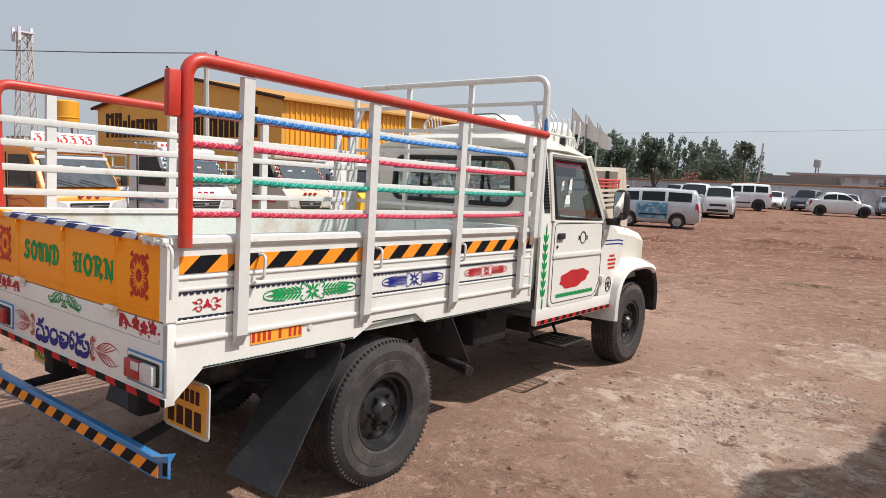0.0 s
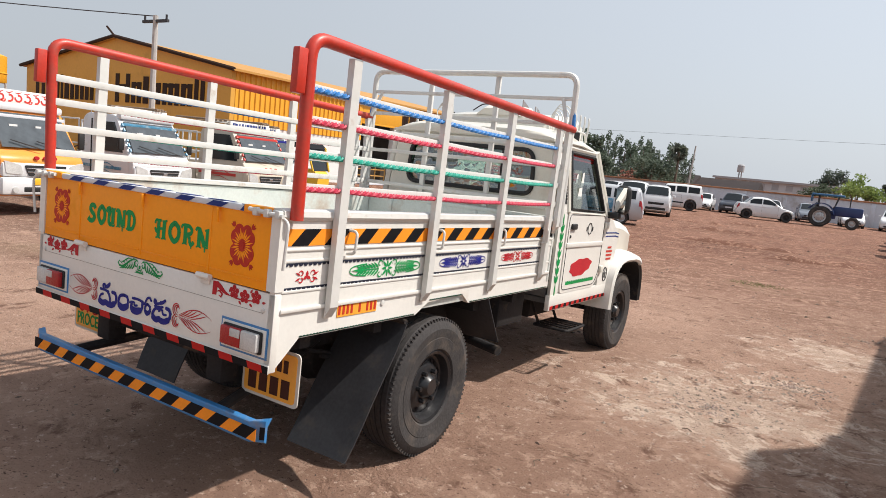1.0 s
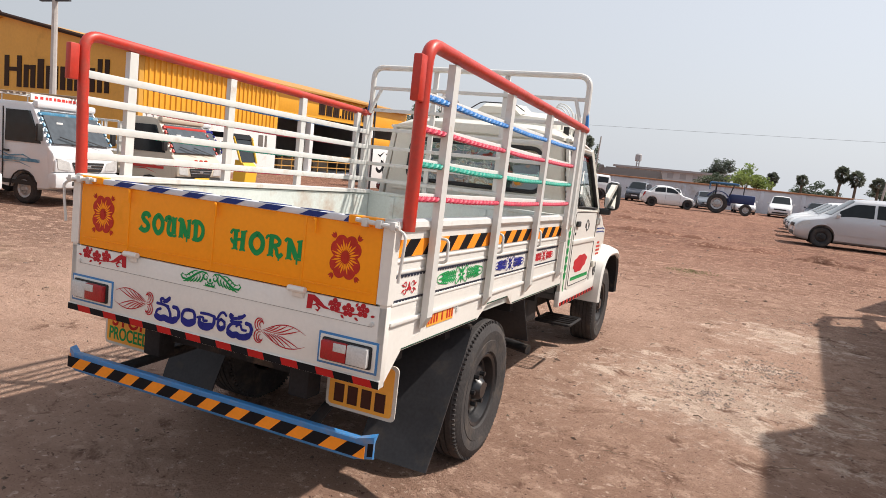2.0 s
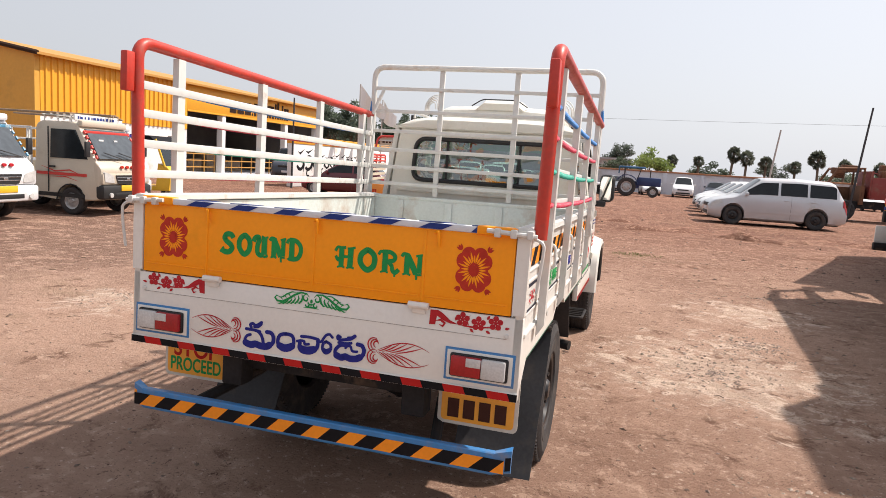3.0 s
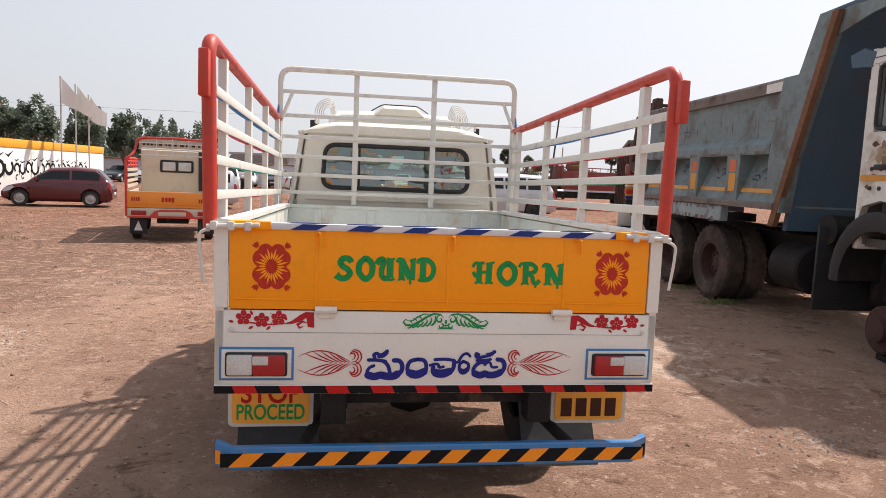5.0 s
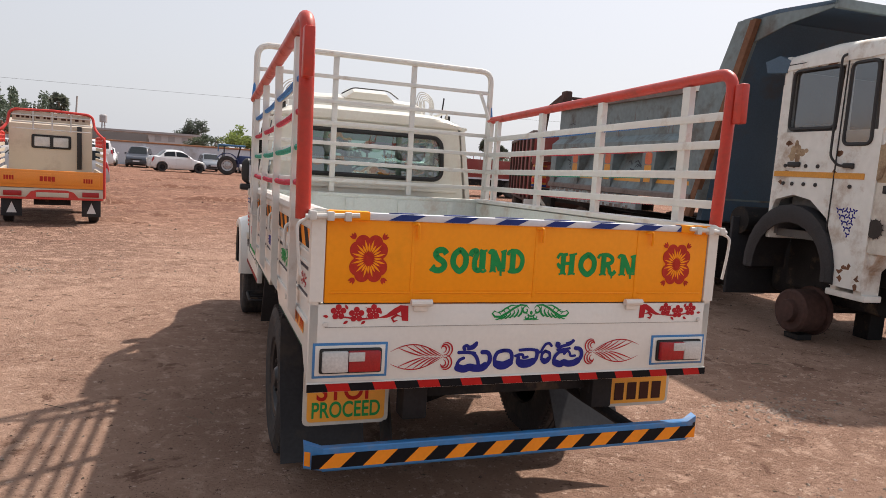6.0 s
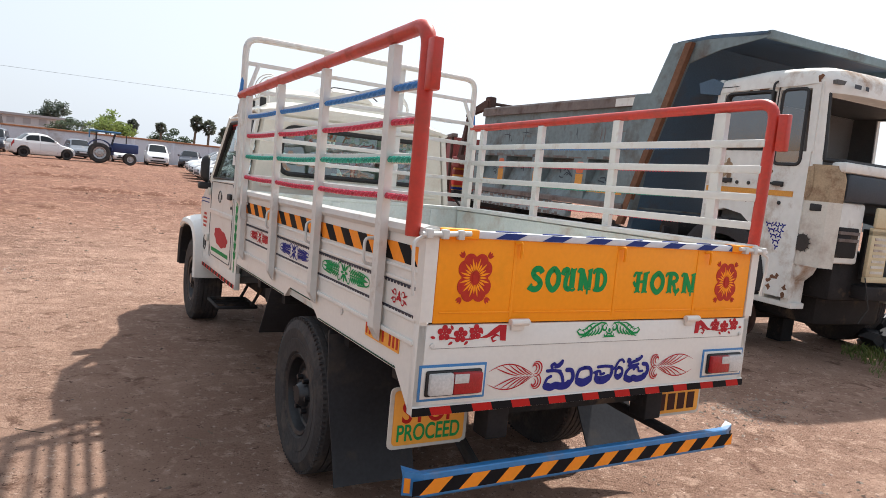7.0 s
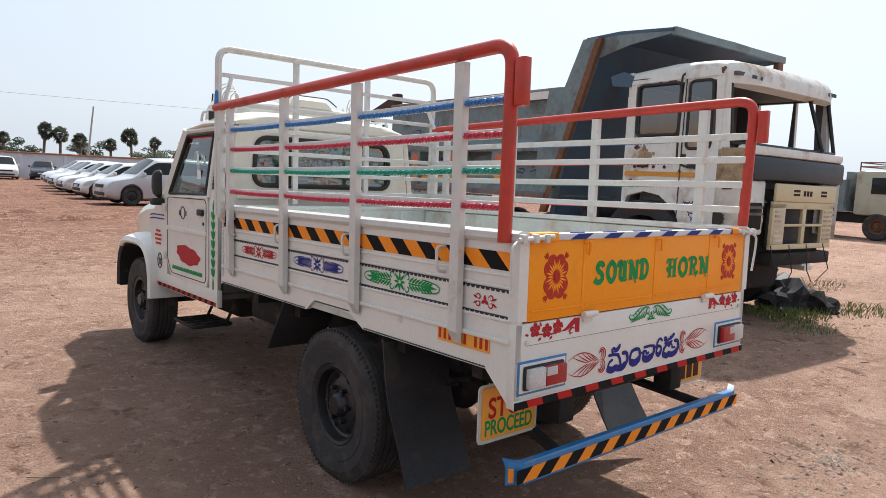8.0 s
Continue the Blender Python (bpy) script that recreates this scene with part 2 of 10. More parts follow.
def tube(bm, pts, r, n=10, closed=False, radii=None):
    """A round bar along a path of points."""
    pts = [Vector(p) for p in pts]
    rings, k = [], len(pts)
    up = None
    for i, p in enumerate(pts):
        a = pts[i - 1] if (i or closed) else p
        b = pts[(i + 1) % k] if (i < k - 1 or closed) else p
        t = ((p - a).normalized() + (b - p).normalized()).normalized()
        if up is None:
            up = t.orthogonal().normalized()
        up = (up - t * up.dot(t)).normalized()
        side = t.cross(up)
        cut = 1.0
        if 0 < i < k - 1 or closed:
            c = max(0.35, math.cos((p - a).angle(b - p) / 2))
            cut = 1 / c
        rad = radii[i] if radii else r
        rings.append([bm.verts.new(p + (up * math.cos(2 * math.pi * j / n) + side * math.sin(2 * math.pi * j / n)) * rad) for j in range(n)])
    for i in range(k if closed else k - 1):
        a, b = rings[i], rings[(i + 1) % k]
        for j in range(n):
            bm.faces.new((a[j], a[(j + 1) % n], b[(j + 1) % n], b[j]))
    if not closed:
        bm.faces.new(rings[0][::-1])
        bm.faces.new(rings[-1])
    return bm


def lathe(bm, prof, seg=40, m=None):
    """Turns a profile of (radius, x) round the x axis."""
    m = m or Matrix()
    rings = []
    for r, x in prof:
        if r < 1e-5:
            rings.append([bm.verts.new(m @ Vector((x, 0, 0)))])
        else:
            rings.append([bm.verts.new(m @ Vector((x, r * math.cos(2 * math.pi * j / seg), r * math.sin(2 * math.pi * j / seg)))) for j in range(seg)])
    for a, b in zip(rings, rings[1:]):
        for j in range(seg):
            j2 = (j + 1) % seg
            if len(a) == 1 and len(b) == 1:
                continue
            if len(a) == 1:
                bm.faces.new((a[0], b[j2], b[j]))
            elif len(b) == 1:
                bm.faces.new((a[j], a[j2], b[0]))
            else:
                bm.faces.new((a[j], a[j2], b[j2], b[j]))
    return bm


def loft(bm, rings, caps=True):
    vs = [[bm.verts.new(p) for p in r] for r in rings]
    k = len(vs[0])
    for a, b in zip(vs, vs[1:]):
        for j in range(k):
            bm.faces.new((a[j], a[(j + 1) % k], b[(j + 1) % k], b[j]))
    if caps:
        bm.faces.new(vs[0][::-1])
        bm.faces.new(vs[-1])
    return bm


def plate_poly(bm, pts, m, thick=0.0015):
    """A thin painted shape: (u, v) points laid on the plane of m, raised by thick."""
    lo = [bm.verts.new(m @ Vector((u, v, 0))) for u, v in pts]
    hi = [bm.verts.new(m @ Vector((u, v, thick))) for u, v in pts]
    k = len(pts)
    bm.faces.new(hi)
    for i in range(k):
        bm.faces.new((lo[i], lo[(i + 1) % k], hi[(i + 1) % k], hi[i]))
    return bm


def stroke(bm, pts, w, m, thick=0.0015, taper=True):
    """A painted brush stroke along (u, v) points, thinning to its ends."""
    pts = [Vector(p) for p in pts]
    k = len(pts)
    left, right = [], []
    for i, p in enumerate(pts):
        t = (pts[min(i + 1, k - 1)] - pts[max(i - 1, 0)]).normalized()
        nrm = Vector((-t.y, t.x))
        s = i / (k - 1)
        ww = w * (0.18 + 0.82 * math.sin(math.pi * min(1, s * 1.0)) ** 0.8) / 2 if taper else w / 2
        left.append(p + nrm * ww)
        right.append(p - nrm * ww)
    lv = [bm.verts.new(m @ Vector((a.x, a.y, thick))) for a in left]
    rv = [bm.verts.new(m @ Vector((a.x, a.y, thick))) for a in right]
    for i in range(k - 1):
        bm.faces.new((lv[i], lv[i + 1], rv[i + 1], rv[i]))
    return bm


def curl(cx, cy, r0, r1, a0, a1, k=14):
    """Points of a spiral, angles in degrees."""
    out = []
    for i in range(k):
        t = i / (k - 1)
        r, a = r0 + (r1 - r0) * t, radians(a0 + (a1 - a0) * t)
        out.append((cx + r * math.cos(a), cy + r * math.sin(a)))
    return out


def disc(cx, cy, rx, ry=None, k=14):
    ry = ry or rx
    return [(cx + rx * math.cos(2 * math.pi * i / k), cy + ry * math.sin(2 * math.pi * i / k)) for i in range(k)]


def petal(cx, cy, a, ln, w, k=9):
    """A leaf-shaped outline that starts at (cx, cy) and points along the angle a (degrees)."""
    c, s = math.cos(radians(a)), math.sin(radians(a))
    up = [(ln * i / k, w / 2 * math.sin(math.pi * (i / k) ** 0.8)) for i in range(k + 1)]
    pts = up + [(u, -v) for u, v in up[-2:0:-1]]
    return [(cx + u * c - v * s, cy + u * s + v * c) for u, v in pts]


def lettering(name, text, size, m, mat, parent, width=None, bold=0.0, shear=0.0, spacing=1.0, label=""):
    """Painted words from the built-in font, centred on m."""
    cu = bpy.data.curves.new(name, "FONT")
    cu.body, cu.size, cu.align_x, cu.align_y = text, size, "CENTER", "CENTER"
    cu.offset, cu.shear, cu.extrude, cu.space_character = bold, shear, 0.0012, spacing
    tmp = bpy.data.objects.new(name, cu)
    scene.collection.objects.link(tmp)
    bpy.context.view_layer.update()
    me = bpy.data.meshes.new_from_object(tmp.evaluated_get(bpy.context.evaluated_depsgraph_get()))
    bpy.data.objects.remove(tmp)
    xs = [v.co.x for v in me.vertices]
    k = width / (max(xs) - min(xs)) if width and xs else 1.0
    mid = (max(xs) + min(xs)) / 2 if xs else 0
    me.transform(m @ Matrix.Diagonal((k, 1, 1, 1)) @ Matrix.Translation((-mid, 0, 0)))
    me.materials.clear()
    me.materials.append(mat)
    ob = new(name, me)
    ob.parent = parent
    if label:
        ob["label"] = label
    return ob


def glyph_bars(bm, shapes, m, h, thick=0.002):
    """Plain bars of the size of letters: (start, width, height, lift) each, in units of h."""
    for u, w, hh, lift in shapes:
        plate_poly(bm, [(u * h, lift * h), ((u + w) * h, lift * h), ((u + w) * h, (lift + hh) * h), (u * h, (lift + hh) * h)], m, thick)
    return bm


# planes to paint on: u to the right as one reads, v up, normal towards the reader
def facing_rear(y):
    return Matrix(((1, 0, 0, 0), (0, 0, -1, y), (0, 1, 0, 0), (0, 0, 0, 1)))


def facing_right(x):
    return Matrix(((0, 0, 1, x), (1, 0, 0, 0), (0, 1, 0, 0), (0, 0, 0, 1)))


def facing_left(x):
    return Matrix(((0, 0, -1, x), (-1, 0, 0, 0), (0, 1, 0, 0), (0, 0, 0, 1)))


def facing_front(y):
    return Matrix(((-1, 0, 0, 0), (0, 0, 1, y), (0, 1, 0, 0), (0, 0, 0, 1)))


def wheel(parent, x, y, z, r, width, side, tyre_mat, rim_mat, rim_r=None, lugs=0, seg=40, dish=0.35, nuts=6, name="wheel", label="", hub=1.0):
    """A wheel whose outer face points to +x (side 1) or -x (side -1). The rim is the part, the tyre sits on it."""
    rim_r = rim_r or r * 0.56
    h = width / 2
    mm = Matrix.Translation((x, y, z)) @ Matrix.Diagonal((side, 1, 1, 1))
    bm = bmesh.new()
    d = width * dish
    lathe(bm, [(rim_r * 0.97, -h * 0.8), (rim_r * 0.97, h * 0.78), (rim_r * 1.02, h * 0.86), (rim_r * 0.98, h * 0.9), (rim_r * 0.9, h * 0.84), (rim_r * 0.84, h - d),
               (rim_r * 0.78, h - d * 1.1), (rim_r * 0.58, h - d * 0.85), (rim_r * 0.52, h - d * 0.75), (rim_r * 0.34, h - d * 0.75), (rim_r * 0.3, h - d * (0.75 - 0.35 * hub)), (rim_r * 0.22, h - d * (0.75 - 0.65 * hub)), (0, h - d * (0.75 - 0.65 * hub))], seg, mm)
    for i in range(nuts):
        a = 2 * math.pi * i / nuts
        lathe(bm, [(0.013 * r / 0.38, 0), (0.013 * r / 0.38, 0.03), (0, 0.034)], 6,
              mm @ Matrix.Translation((h - d * 0.78, rim_r * 0.43 * math.cos(a), rim_r * 0.43 * math.sin(a))))
    rim = part(name, bm, rim_mat, parent, label)
    bm = bmesh.new()
    for i in range(8 if nuts > 5 else 0):
        a = 2 * math.pi * (i + 0.5) / 8
        lathe(bm, [(rim_r * 0.07, 0.0), (0, 0.001)], 10, mm @ Matrix.Translation((h - d * 1.0 + 0.006, rim_r * 0.67 * math.cos(a), rim_r * 0.67 * math.sin(a))))
    if nuts > 5:
        parts("vent_hole", bm, M["black"], rim)
    else:
        bm.free()
    bm = bmesh.new()
    prof = [(rim_r * 0.98, -h * 0.8), (rim_r * 1.03, -h * 0.95), (r * 0.8, -h * 1.05), (r * 0.93, -h * 0.98), (r * 0.985, -h * 0.82)]
    for k in range(5):
        c = -h * 0.62 + h * 0.31 * k
        prof += [(r, c - h * 0.12), (r, c + h * 0.12), (r - 0.008, c + h * 0.125), (r - 0.008, c + h * 0.185)]
    prof = prof[:-2] + [(r * 0.985, h * 0.82), (r * 0.93, h * 0.98), (r * 0.86, h * 1.04), (r * 0.85, h * 1.06), (r * 0.8, h * 1.05), (r * 0.72, h * 1.0), (r * 0.715, h * 1.02), (rim_r * 1.05, h * 0.97), (rim_r * 1.0, h * 0.86)]
    lathe(bm, prof, seg, mm)
    for i in range(lugs):
        for sd in (-1, 1):
            a = 2 * math.pi * (i + (0.5 if sd > 0 else 0)) / lugs
            box(bm, sd * h * 0.78 - h * 0.15, sd * h * 0.78 + h * 0.15, -0.36 * math.pi * r / lugs, 0.36 * math.pi * r / lugs, r * 0.95, r * 0.991, 0,
                mm @ Matrix.Rotation(a, 4, "X"))
    part("tyre", bm, tyre_mat, rim, "dusty black rubber tyre")
    return rim


# ---- ground ----
def ground_material():
    m = bpy.data.materials.new("red_brown_dirt")
    m.use_nodes = True
    n, l = m.node_tree.nodes, m.node_tree.links
    b = n["Principled BSDF"]
    b.inputs["Roughness"].default_value = 0.95
    b.inputs["Specular IOR Level"].default_value = 0.2
    co = n.new("ShaderNodeTexCoord")

    def noise_tex(scale, detail, rough=0.6, dist=0.0):
        t = n.new("ShaderNodeTexNoise")
        t.inputs["Scale"].default_value, t.inputs["Detail"].default_value = scale, detail
        t.inputs["Roughness"].default_value, t.inputs["Distortion"].default_value = rough, dist
        l.new(co.outputs["Object"], t.inputs["Vector"])
        return t.outputs["Fac"]

    def step(v, lo, hi):
        r = n.new("ShaderNodeMapRange")
        r.interpolation_type = "SMOOTHSTEP"
        r.inputs["From Min"].default_value, r.inputs["From Max"].default_value = lo, hi
        l.new(v, r.inputs["Value"])
        return r.outputs[0]

    def mix(f, a, c, mode="MIX"):
        x = n.new("ShaderNodeMix")
        x.data_type, x.blend_type = "RGBA", mode
        if f is None:
            x.inputs["Factor"].default_value = 1.0
        else:
            l.new(f, x.inputs["Factor"])
        for key, v in (("A", a), ("B", c)):
            if isinstance(v, tuple):
                x.inputs[key].default_value = (*v, 1)
            else:
                l.new(v, x.inputs[key])
        return x.outputs["Result"]

    # red soil further out, greyer trodden dirt near the vehicles
    sep = n.new("ShaderNodeSeparateXYZ")
    l.new(co.outputs["Object"], sep.inputs[0])
    wob = n.new("ShaderNodeMath")
    wob.operation = "MULTIPLY_ADD"
    wob.inputs[1].default_value = 14.0
    l.new(noise_tex(0.12, 5, 0.6, 0.5), wob.inputs[0])
    l.new(sep.outputs["Y"], wob.inputs[2])
    far = step(wob.outputs[0], 12.0, 26.0)
    near = mix(step(noise_tex(0.22, 7, 0.62), 0.36, 0.66), (0.270, 0.176, 0.131), (0.425, 0.298, 0.230))
    red = mix(step(noise_tex(0.3, 7, 0.65), 0.36, 0.66), (0.165, 0.097, 0.071), (0.235, 0.143, 0.106))
    base = mix(far, near, red)
    base = mix(step(noise_tex(0.55, 9, 0.72, 0.7), 0.60, 0.70), base, (0.44, 0.325, 0.255))
    base = mix(step(noise_tex(1.1, 9, 0.72, 0.4), 0.57, 0.72), base, (0.165, 0.095, 0.067))
    base = mix(step(noise_tex(0.13, 7, 0.68), 0.57, 0.68), base, (0.22, 0.170, 0.105))
    # crushed pale rubble trodden into the dirt in a few places
    for cx, cy, rad in ((1.95, 3.5, 1.25), (-3.6, 3.2, 0.7), (2.6, 6.2, 0.8)):
        dist = n.new("ShaderNodeVectorMath")
        dist.operation = "DISTANCE"
        dist.inputs[1].default_value = (cx, cy, 0)
        l.new(co.outputs["Object"], dist.inputs[0])
        ragged = n.new("ShaderNodeMath")
        ragged.operation = "MULTIPLY_ADD"
        ragged.inputs[1].default_value = -3.4 * rad
        l.new(noise_tex(1.6, 9, 0.75, 0.4), ragged.inputs[0])
        l.new(dist.outputs["Value"], ragged.inputs[2])
        base = mix(step(ragged.outputs[0], -0.75 * rad, -1.45 * rad), base, (0.47, 0.375, 0.305))
        crust = n.new("ShaderNodeMath")
        crust.operation = "MULTIPLY"
        l.new(step(ragged.outputs[0], -0.40 * rad, -1.0 * rad), crust.inputs[0])
        l.new(step(noise_tex(4.2, 10, 0.78, 0.9), 0.515, 0.545), crust.inputs[1])
        base = mix(crust.outputs[0], base, (0.60, 0.51, 0.43))
    # a stretch of darker trodden soil
    for cx, cy, amp, lo, hi, tone in ((-9.0, 9.0, 9.0, 13.5, 8.5, (0.190, 0.122, 0.092)),):
        dist = n.new("ShaderNodeVectorMath")
        dist.operation = "DISTANCE"
        dist.inputs[1].default_value = (cx, cy, 0)
        l.new(co.outputs["Object"], dist.inputs[0])
        ragged = n.new("ShaderNodeMath")
        ragged.operation = "MULTIPLY_ADD"
        ragged.inputs[1].default_value = amp
        l.new(noise_tex(0.5, 8, 0.7, 0.4), ragged.inputs[0])
        l.new(dist.outputs["Value"], ragged.inputs[2])
        base = mix(step(ragged.outputs[0], lo, hi), base, tone)
    # blotches of damp and dry soil, and drawn-out wheel streaks
    base = mix(step(noise_tex(2.3, 8, 0.7, 0.6), 0.50, 0.66), base, (0.395, 0.275, 0.210))
    base = mix(step(noise_tex(3.1, 8, 0.72, 0.5), 0.545, 0.66), base, (0.165, 0.098, 0.070))
    st = n.new("ShaderNodeMapping")
    st.inputs["Rotation"].default_value, st.inputs["Scale"].default_value = (0, 0, radians(-14)), (0.30, 1.25, 1.0)
    l.new(co.outputs["Object"], st.inputs["Vector"])
    sn = n.new("ShaderNodeTexNoise")
    sn.inputs["Scale"].default_value, sn.inputs["Detail"].default_value, sn.inputs["Roughness"].default_value = 0.7, 8, 0.74
    l.new(st.outputs[0], sn.inputs["Vector"])
    base = mix(step(sn.outputs["Fac"], 0.54, 0.74), base, (0.40, 0.295, 0.228))
    base = mix(step(sn.outputs["Fac"], 0.43, 0.26), base, (0.20, 0.128, 0.096))
    # clods, grit and crumbs
    base = mix(step(noise_tex(7, 8, 0.75, 0.3), 0.545, 0.60), base, (0.43, 0.31, 0.24))
    base = mix(step(noise_tex(13, 7, 0.72, 0.5), 0.625, 0.655), base, (0.12, 0.072, 0.053))
    base = mix(step(noise_tex(24, 5, 0.7), 0.595, 0.675), base, (0.54, 0.435, 0.36))
    base = mix(step(noise_tex(31, 5, 0.7), 0.625, 0.665), base, (0.105, 0.062, 0.046))
    base = mix(step(noise_tex(90, 3, 0.6), 0.60, 0.70), base, (0.13, 0.085, 0.065))
    # the open yard lies on darker red soil
    base = mix(far, base, mix(None, base, (0.82, 0.72, 0.68), "MULTIPLY"))
    base = mix(None, base, (1.0, 0.925, 0.89), "MULTIPLY")
    gain = n.new("ShaderNodeVectorMath")
    gain.operation = "SCALE"
    gain.inputs["Scale"].default_value = 1.18
    l.new(base, gain.inputs[0])
    l.new(gain.outputs[0], b.inputs["Base Color"])
    h = n.new("ShaderNodeMath")
    h.operation = "ADD"
    l.new(noise_tex(5, 10, 0.78, 0.3), h.inputs[0])
    h2 = n.new("ShaderNodeMath")
    h2.operation = "MULTIPLY"
    h2.inputs[1].default_value = 0.35
    l.new(noise_tex(60, 5, 0.7), h2.inputs[0])
    h3 = n.new("ShaderNodeMath")
    h3.operation = "MULTIPLY_ADD"
    h3.inputs[1].default_value = 0.42
    l.new(noise_tex(19, 5, 0.62, 0.4), h3.inputs[0])
    l.new(h2.outputs[0], h3.inputs[2])
    l.new(h3.outputs[0], h.inputs[1])
    bp = n.new("ShaderNodeBump")
    bp.inputs["Strength"].default_value, bp.inputs["Distance"].default_value = 1.0, 0.075
    l.new(h.outputs[0], bp.inputs["Height"])
    l.new(bp.outputs[0], b.inputs["Normal"])
    return m


M["dirt"] = ground_material()


def ground_height(x, y):
    """Gentle ruts and humps, level where vehicles stand."""
    far = min(1.0, max(0.0, (math.hypot(x, y - 1) - 6) / 12))
    h = 0.012 * noise.noise(Vector((x * 0.9, y * 0.9, 0))) + 0.006 * noise.noise(Vector((x * 3.1, y * 3.1, 4)))
    return h - 0.006 + far * 0.03 * noise.noise(Vector((x * 0.13, y * 0.2, 9)))


def build_ground():
    k = 220
    ts = np.linspace(-1, 1, k)
    axis = np.sign(ts) * (np.abs(ts) * 11 + np.abs(ts) ** 9 * 2600)
    bm = bmesh.new()
    grid = [[bm.verts.new((x, y + 1.5, ground_height(x, y + 1.5) if abs(x) < 90 and abs(y) < 90 else 0)) for x in axis] for y in axis]
    for r0, r1 in zip(grid, grid[1:]):
        for i in range(k - 1):
            bm.faces.new((r0[i], r0[i + 1], r1[i + 1], r1[i]))
    ob = make("ground", bm, M["dirt"], 0)
    ob.data.shade_smooth()
    tagged(ob, "bare red-brown dirt yard with pale patches", "ground", kind="structure")


build_ground()


# ---- the decorated pickup truck ----
def brush_line(bm, pts, w, m, thick):
    """An even brush stroke through (u, v) points, curved between them and round at its ends."""
    pts = [Vector(p) for p in pts]
    fine = []
    for i in range(len(pts) - 1):
        a0, a1, a2, a3 = pts[max(i - 1, 0)], pts[i], pts[i + 1], pts[min(i + 2, len(pts) - 1)]
        for j in range(6):
            t = j / 6
            fine.append(0.5 * (2 * a1 + (a2 - a0) * t + (2 * a0 - 5 * a1 + 4 * a2 - a3) * t * t + (3 * a1 - a0 - 3 * a2 + a3) * t ** 3))
    fine.append(pts[-1])
    stroke(bm, fine, w, m, thick, False)
    for q in pts[1:-1]:
        plate_poly(bm, disc(q.x, q.y, w / 2, w / 2, 12), m, thick + 0.00003)


# blackletter capitals: brush strokes in a unit box, each with its width
BLACKLETTER = {
    "S": (("0.90,0.78 0.72,0.93 0.42,0.92 0.28,0.75 0.42,0.59 0.70,0.45 0.82,0.27 0.64,0.09 0.36,0.06 0.06,0.16", 0.23), ("0.56,1.02 0.76,0.98 0.97,0.80", 0.09), ("-0.02,0.04 0.10,0.16 0.24,0.30", 0.09)),
    "O": (("0.54,0.98 0.24,0.78 0.14,0.50 0.24,0.24 0.54,0.04 0.84,0.24 0.91,0.54 0.82,0.79 0.54,0.98", 0.23), ("0.40,0.94 0.54,1.05 0.66,0.95", 0.07)),
    "U": (("0.00,0.70 0.10,0.89 0.32,0.94 0.38,0.80 0.27,0.50 0.29,0.19 0.48,0.08 0.72,0.14", 0.21), ("0.74,0.94 0.74,0.12", 0.26), ("0.56,1.00 0.76,0.93 1.00,0.98", 0.09), ("0.66,0.06 0.82,0.02 1.00,0.10", 0.10)),
    "N": (("0.24,0.92 0.24,0.08", 0.23), ("-0.04,0.82 0.06,0.96 0.30,0.94", 0.13), ("0.22,0.94 0.46,0.56 0.72,0.10", 0.24), ("0.72,0.14 0.75,-0.16", 0.09), ("0.87,0.93 0.87,0.14", 0.19), ("0.04,0.02 0.24,0.08 0.44,0.02", 0.08), ("0.68,0.90 0.86,0.95 1.04,0.99", 0.09), ("0.74,0.08 1.00,0.08", 0.08)),
    "D": (("0.29,0.90 0.29,0.12", 0.24), ("-0.04,0.78 0.06,0.95 0.32,0.94", 0.13), ("0.12,0.96 0.54,0.94 0.84,0.73 0.89,0.42 0.72,0.14 0.42,0.06 0.08,0.08", 0.19), ("0.02,0.02 0.16,0.10", 0.08)),
    "H": (("0.31,0.92 0.31,0.10", 0.22), ("0.80,0.94 0.78,0.08", 0.24), ("0.00,0.55 0.14,0.42 0.38,0.52 0.78,0.56", 0.12), ("-0.02,0.76 0.10,0.95 0.30,0.94 0.54,0.97", 0.12), ("0.00,0.50 0.12,0.34 0.34,0.32", 0.09), ("0.10,0.02 0.30,0.08 0.50,0.03", 0.08), ("0.60,0.02 0.80,0.07 1.00,0.04", 0.08), ("0.62,0.93 0.82,0.95 1.04,1.01", 0.09)),
    "R": (("0.28,0.90 0.28,0.10", 0.24), ("-0.06,0.80 0.04,0.96 0.30,0.94", 0.12), ("0.14,0.96 0.54,0.96 0.78,0.80 0.72,0.61 0.40,0.53", 0.17), ("0.44,0.53 0.62,0.36 0.68,0.15 0.82,0.06 1.00,0.22", 0.17), ("0.78,0.10 0.80,-0.14", 0.08), ("0.06,0.02 0.28,0.08 0.46,0.02", 0.08)),
}


def ornate_word(text, u0, v0, width, m, mat, parent, label):
    """A painted word in blackletter capitals, its lower left corner at (u0, v0)."""
    pitch, tall = width / len(text), 0.085
    for i, ch in enumerate(text):
        bm = bmesh.new()
        for rank, (line, w) in enumerate(BLACKLETTER[ch]):
            pts = [[float(v) for v in q.split(",")] for q in line.split()]
            brush_line(bm, [(u0 + pitch * (i + 0.05 + 0.86 * a), v0 + tall * b) for a, b in pts], w * tall * 1.16, m, 0.0010 + 0.00006 * rank)
        part("painted_letter", bm, mat, parent, label)


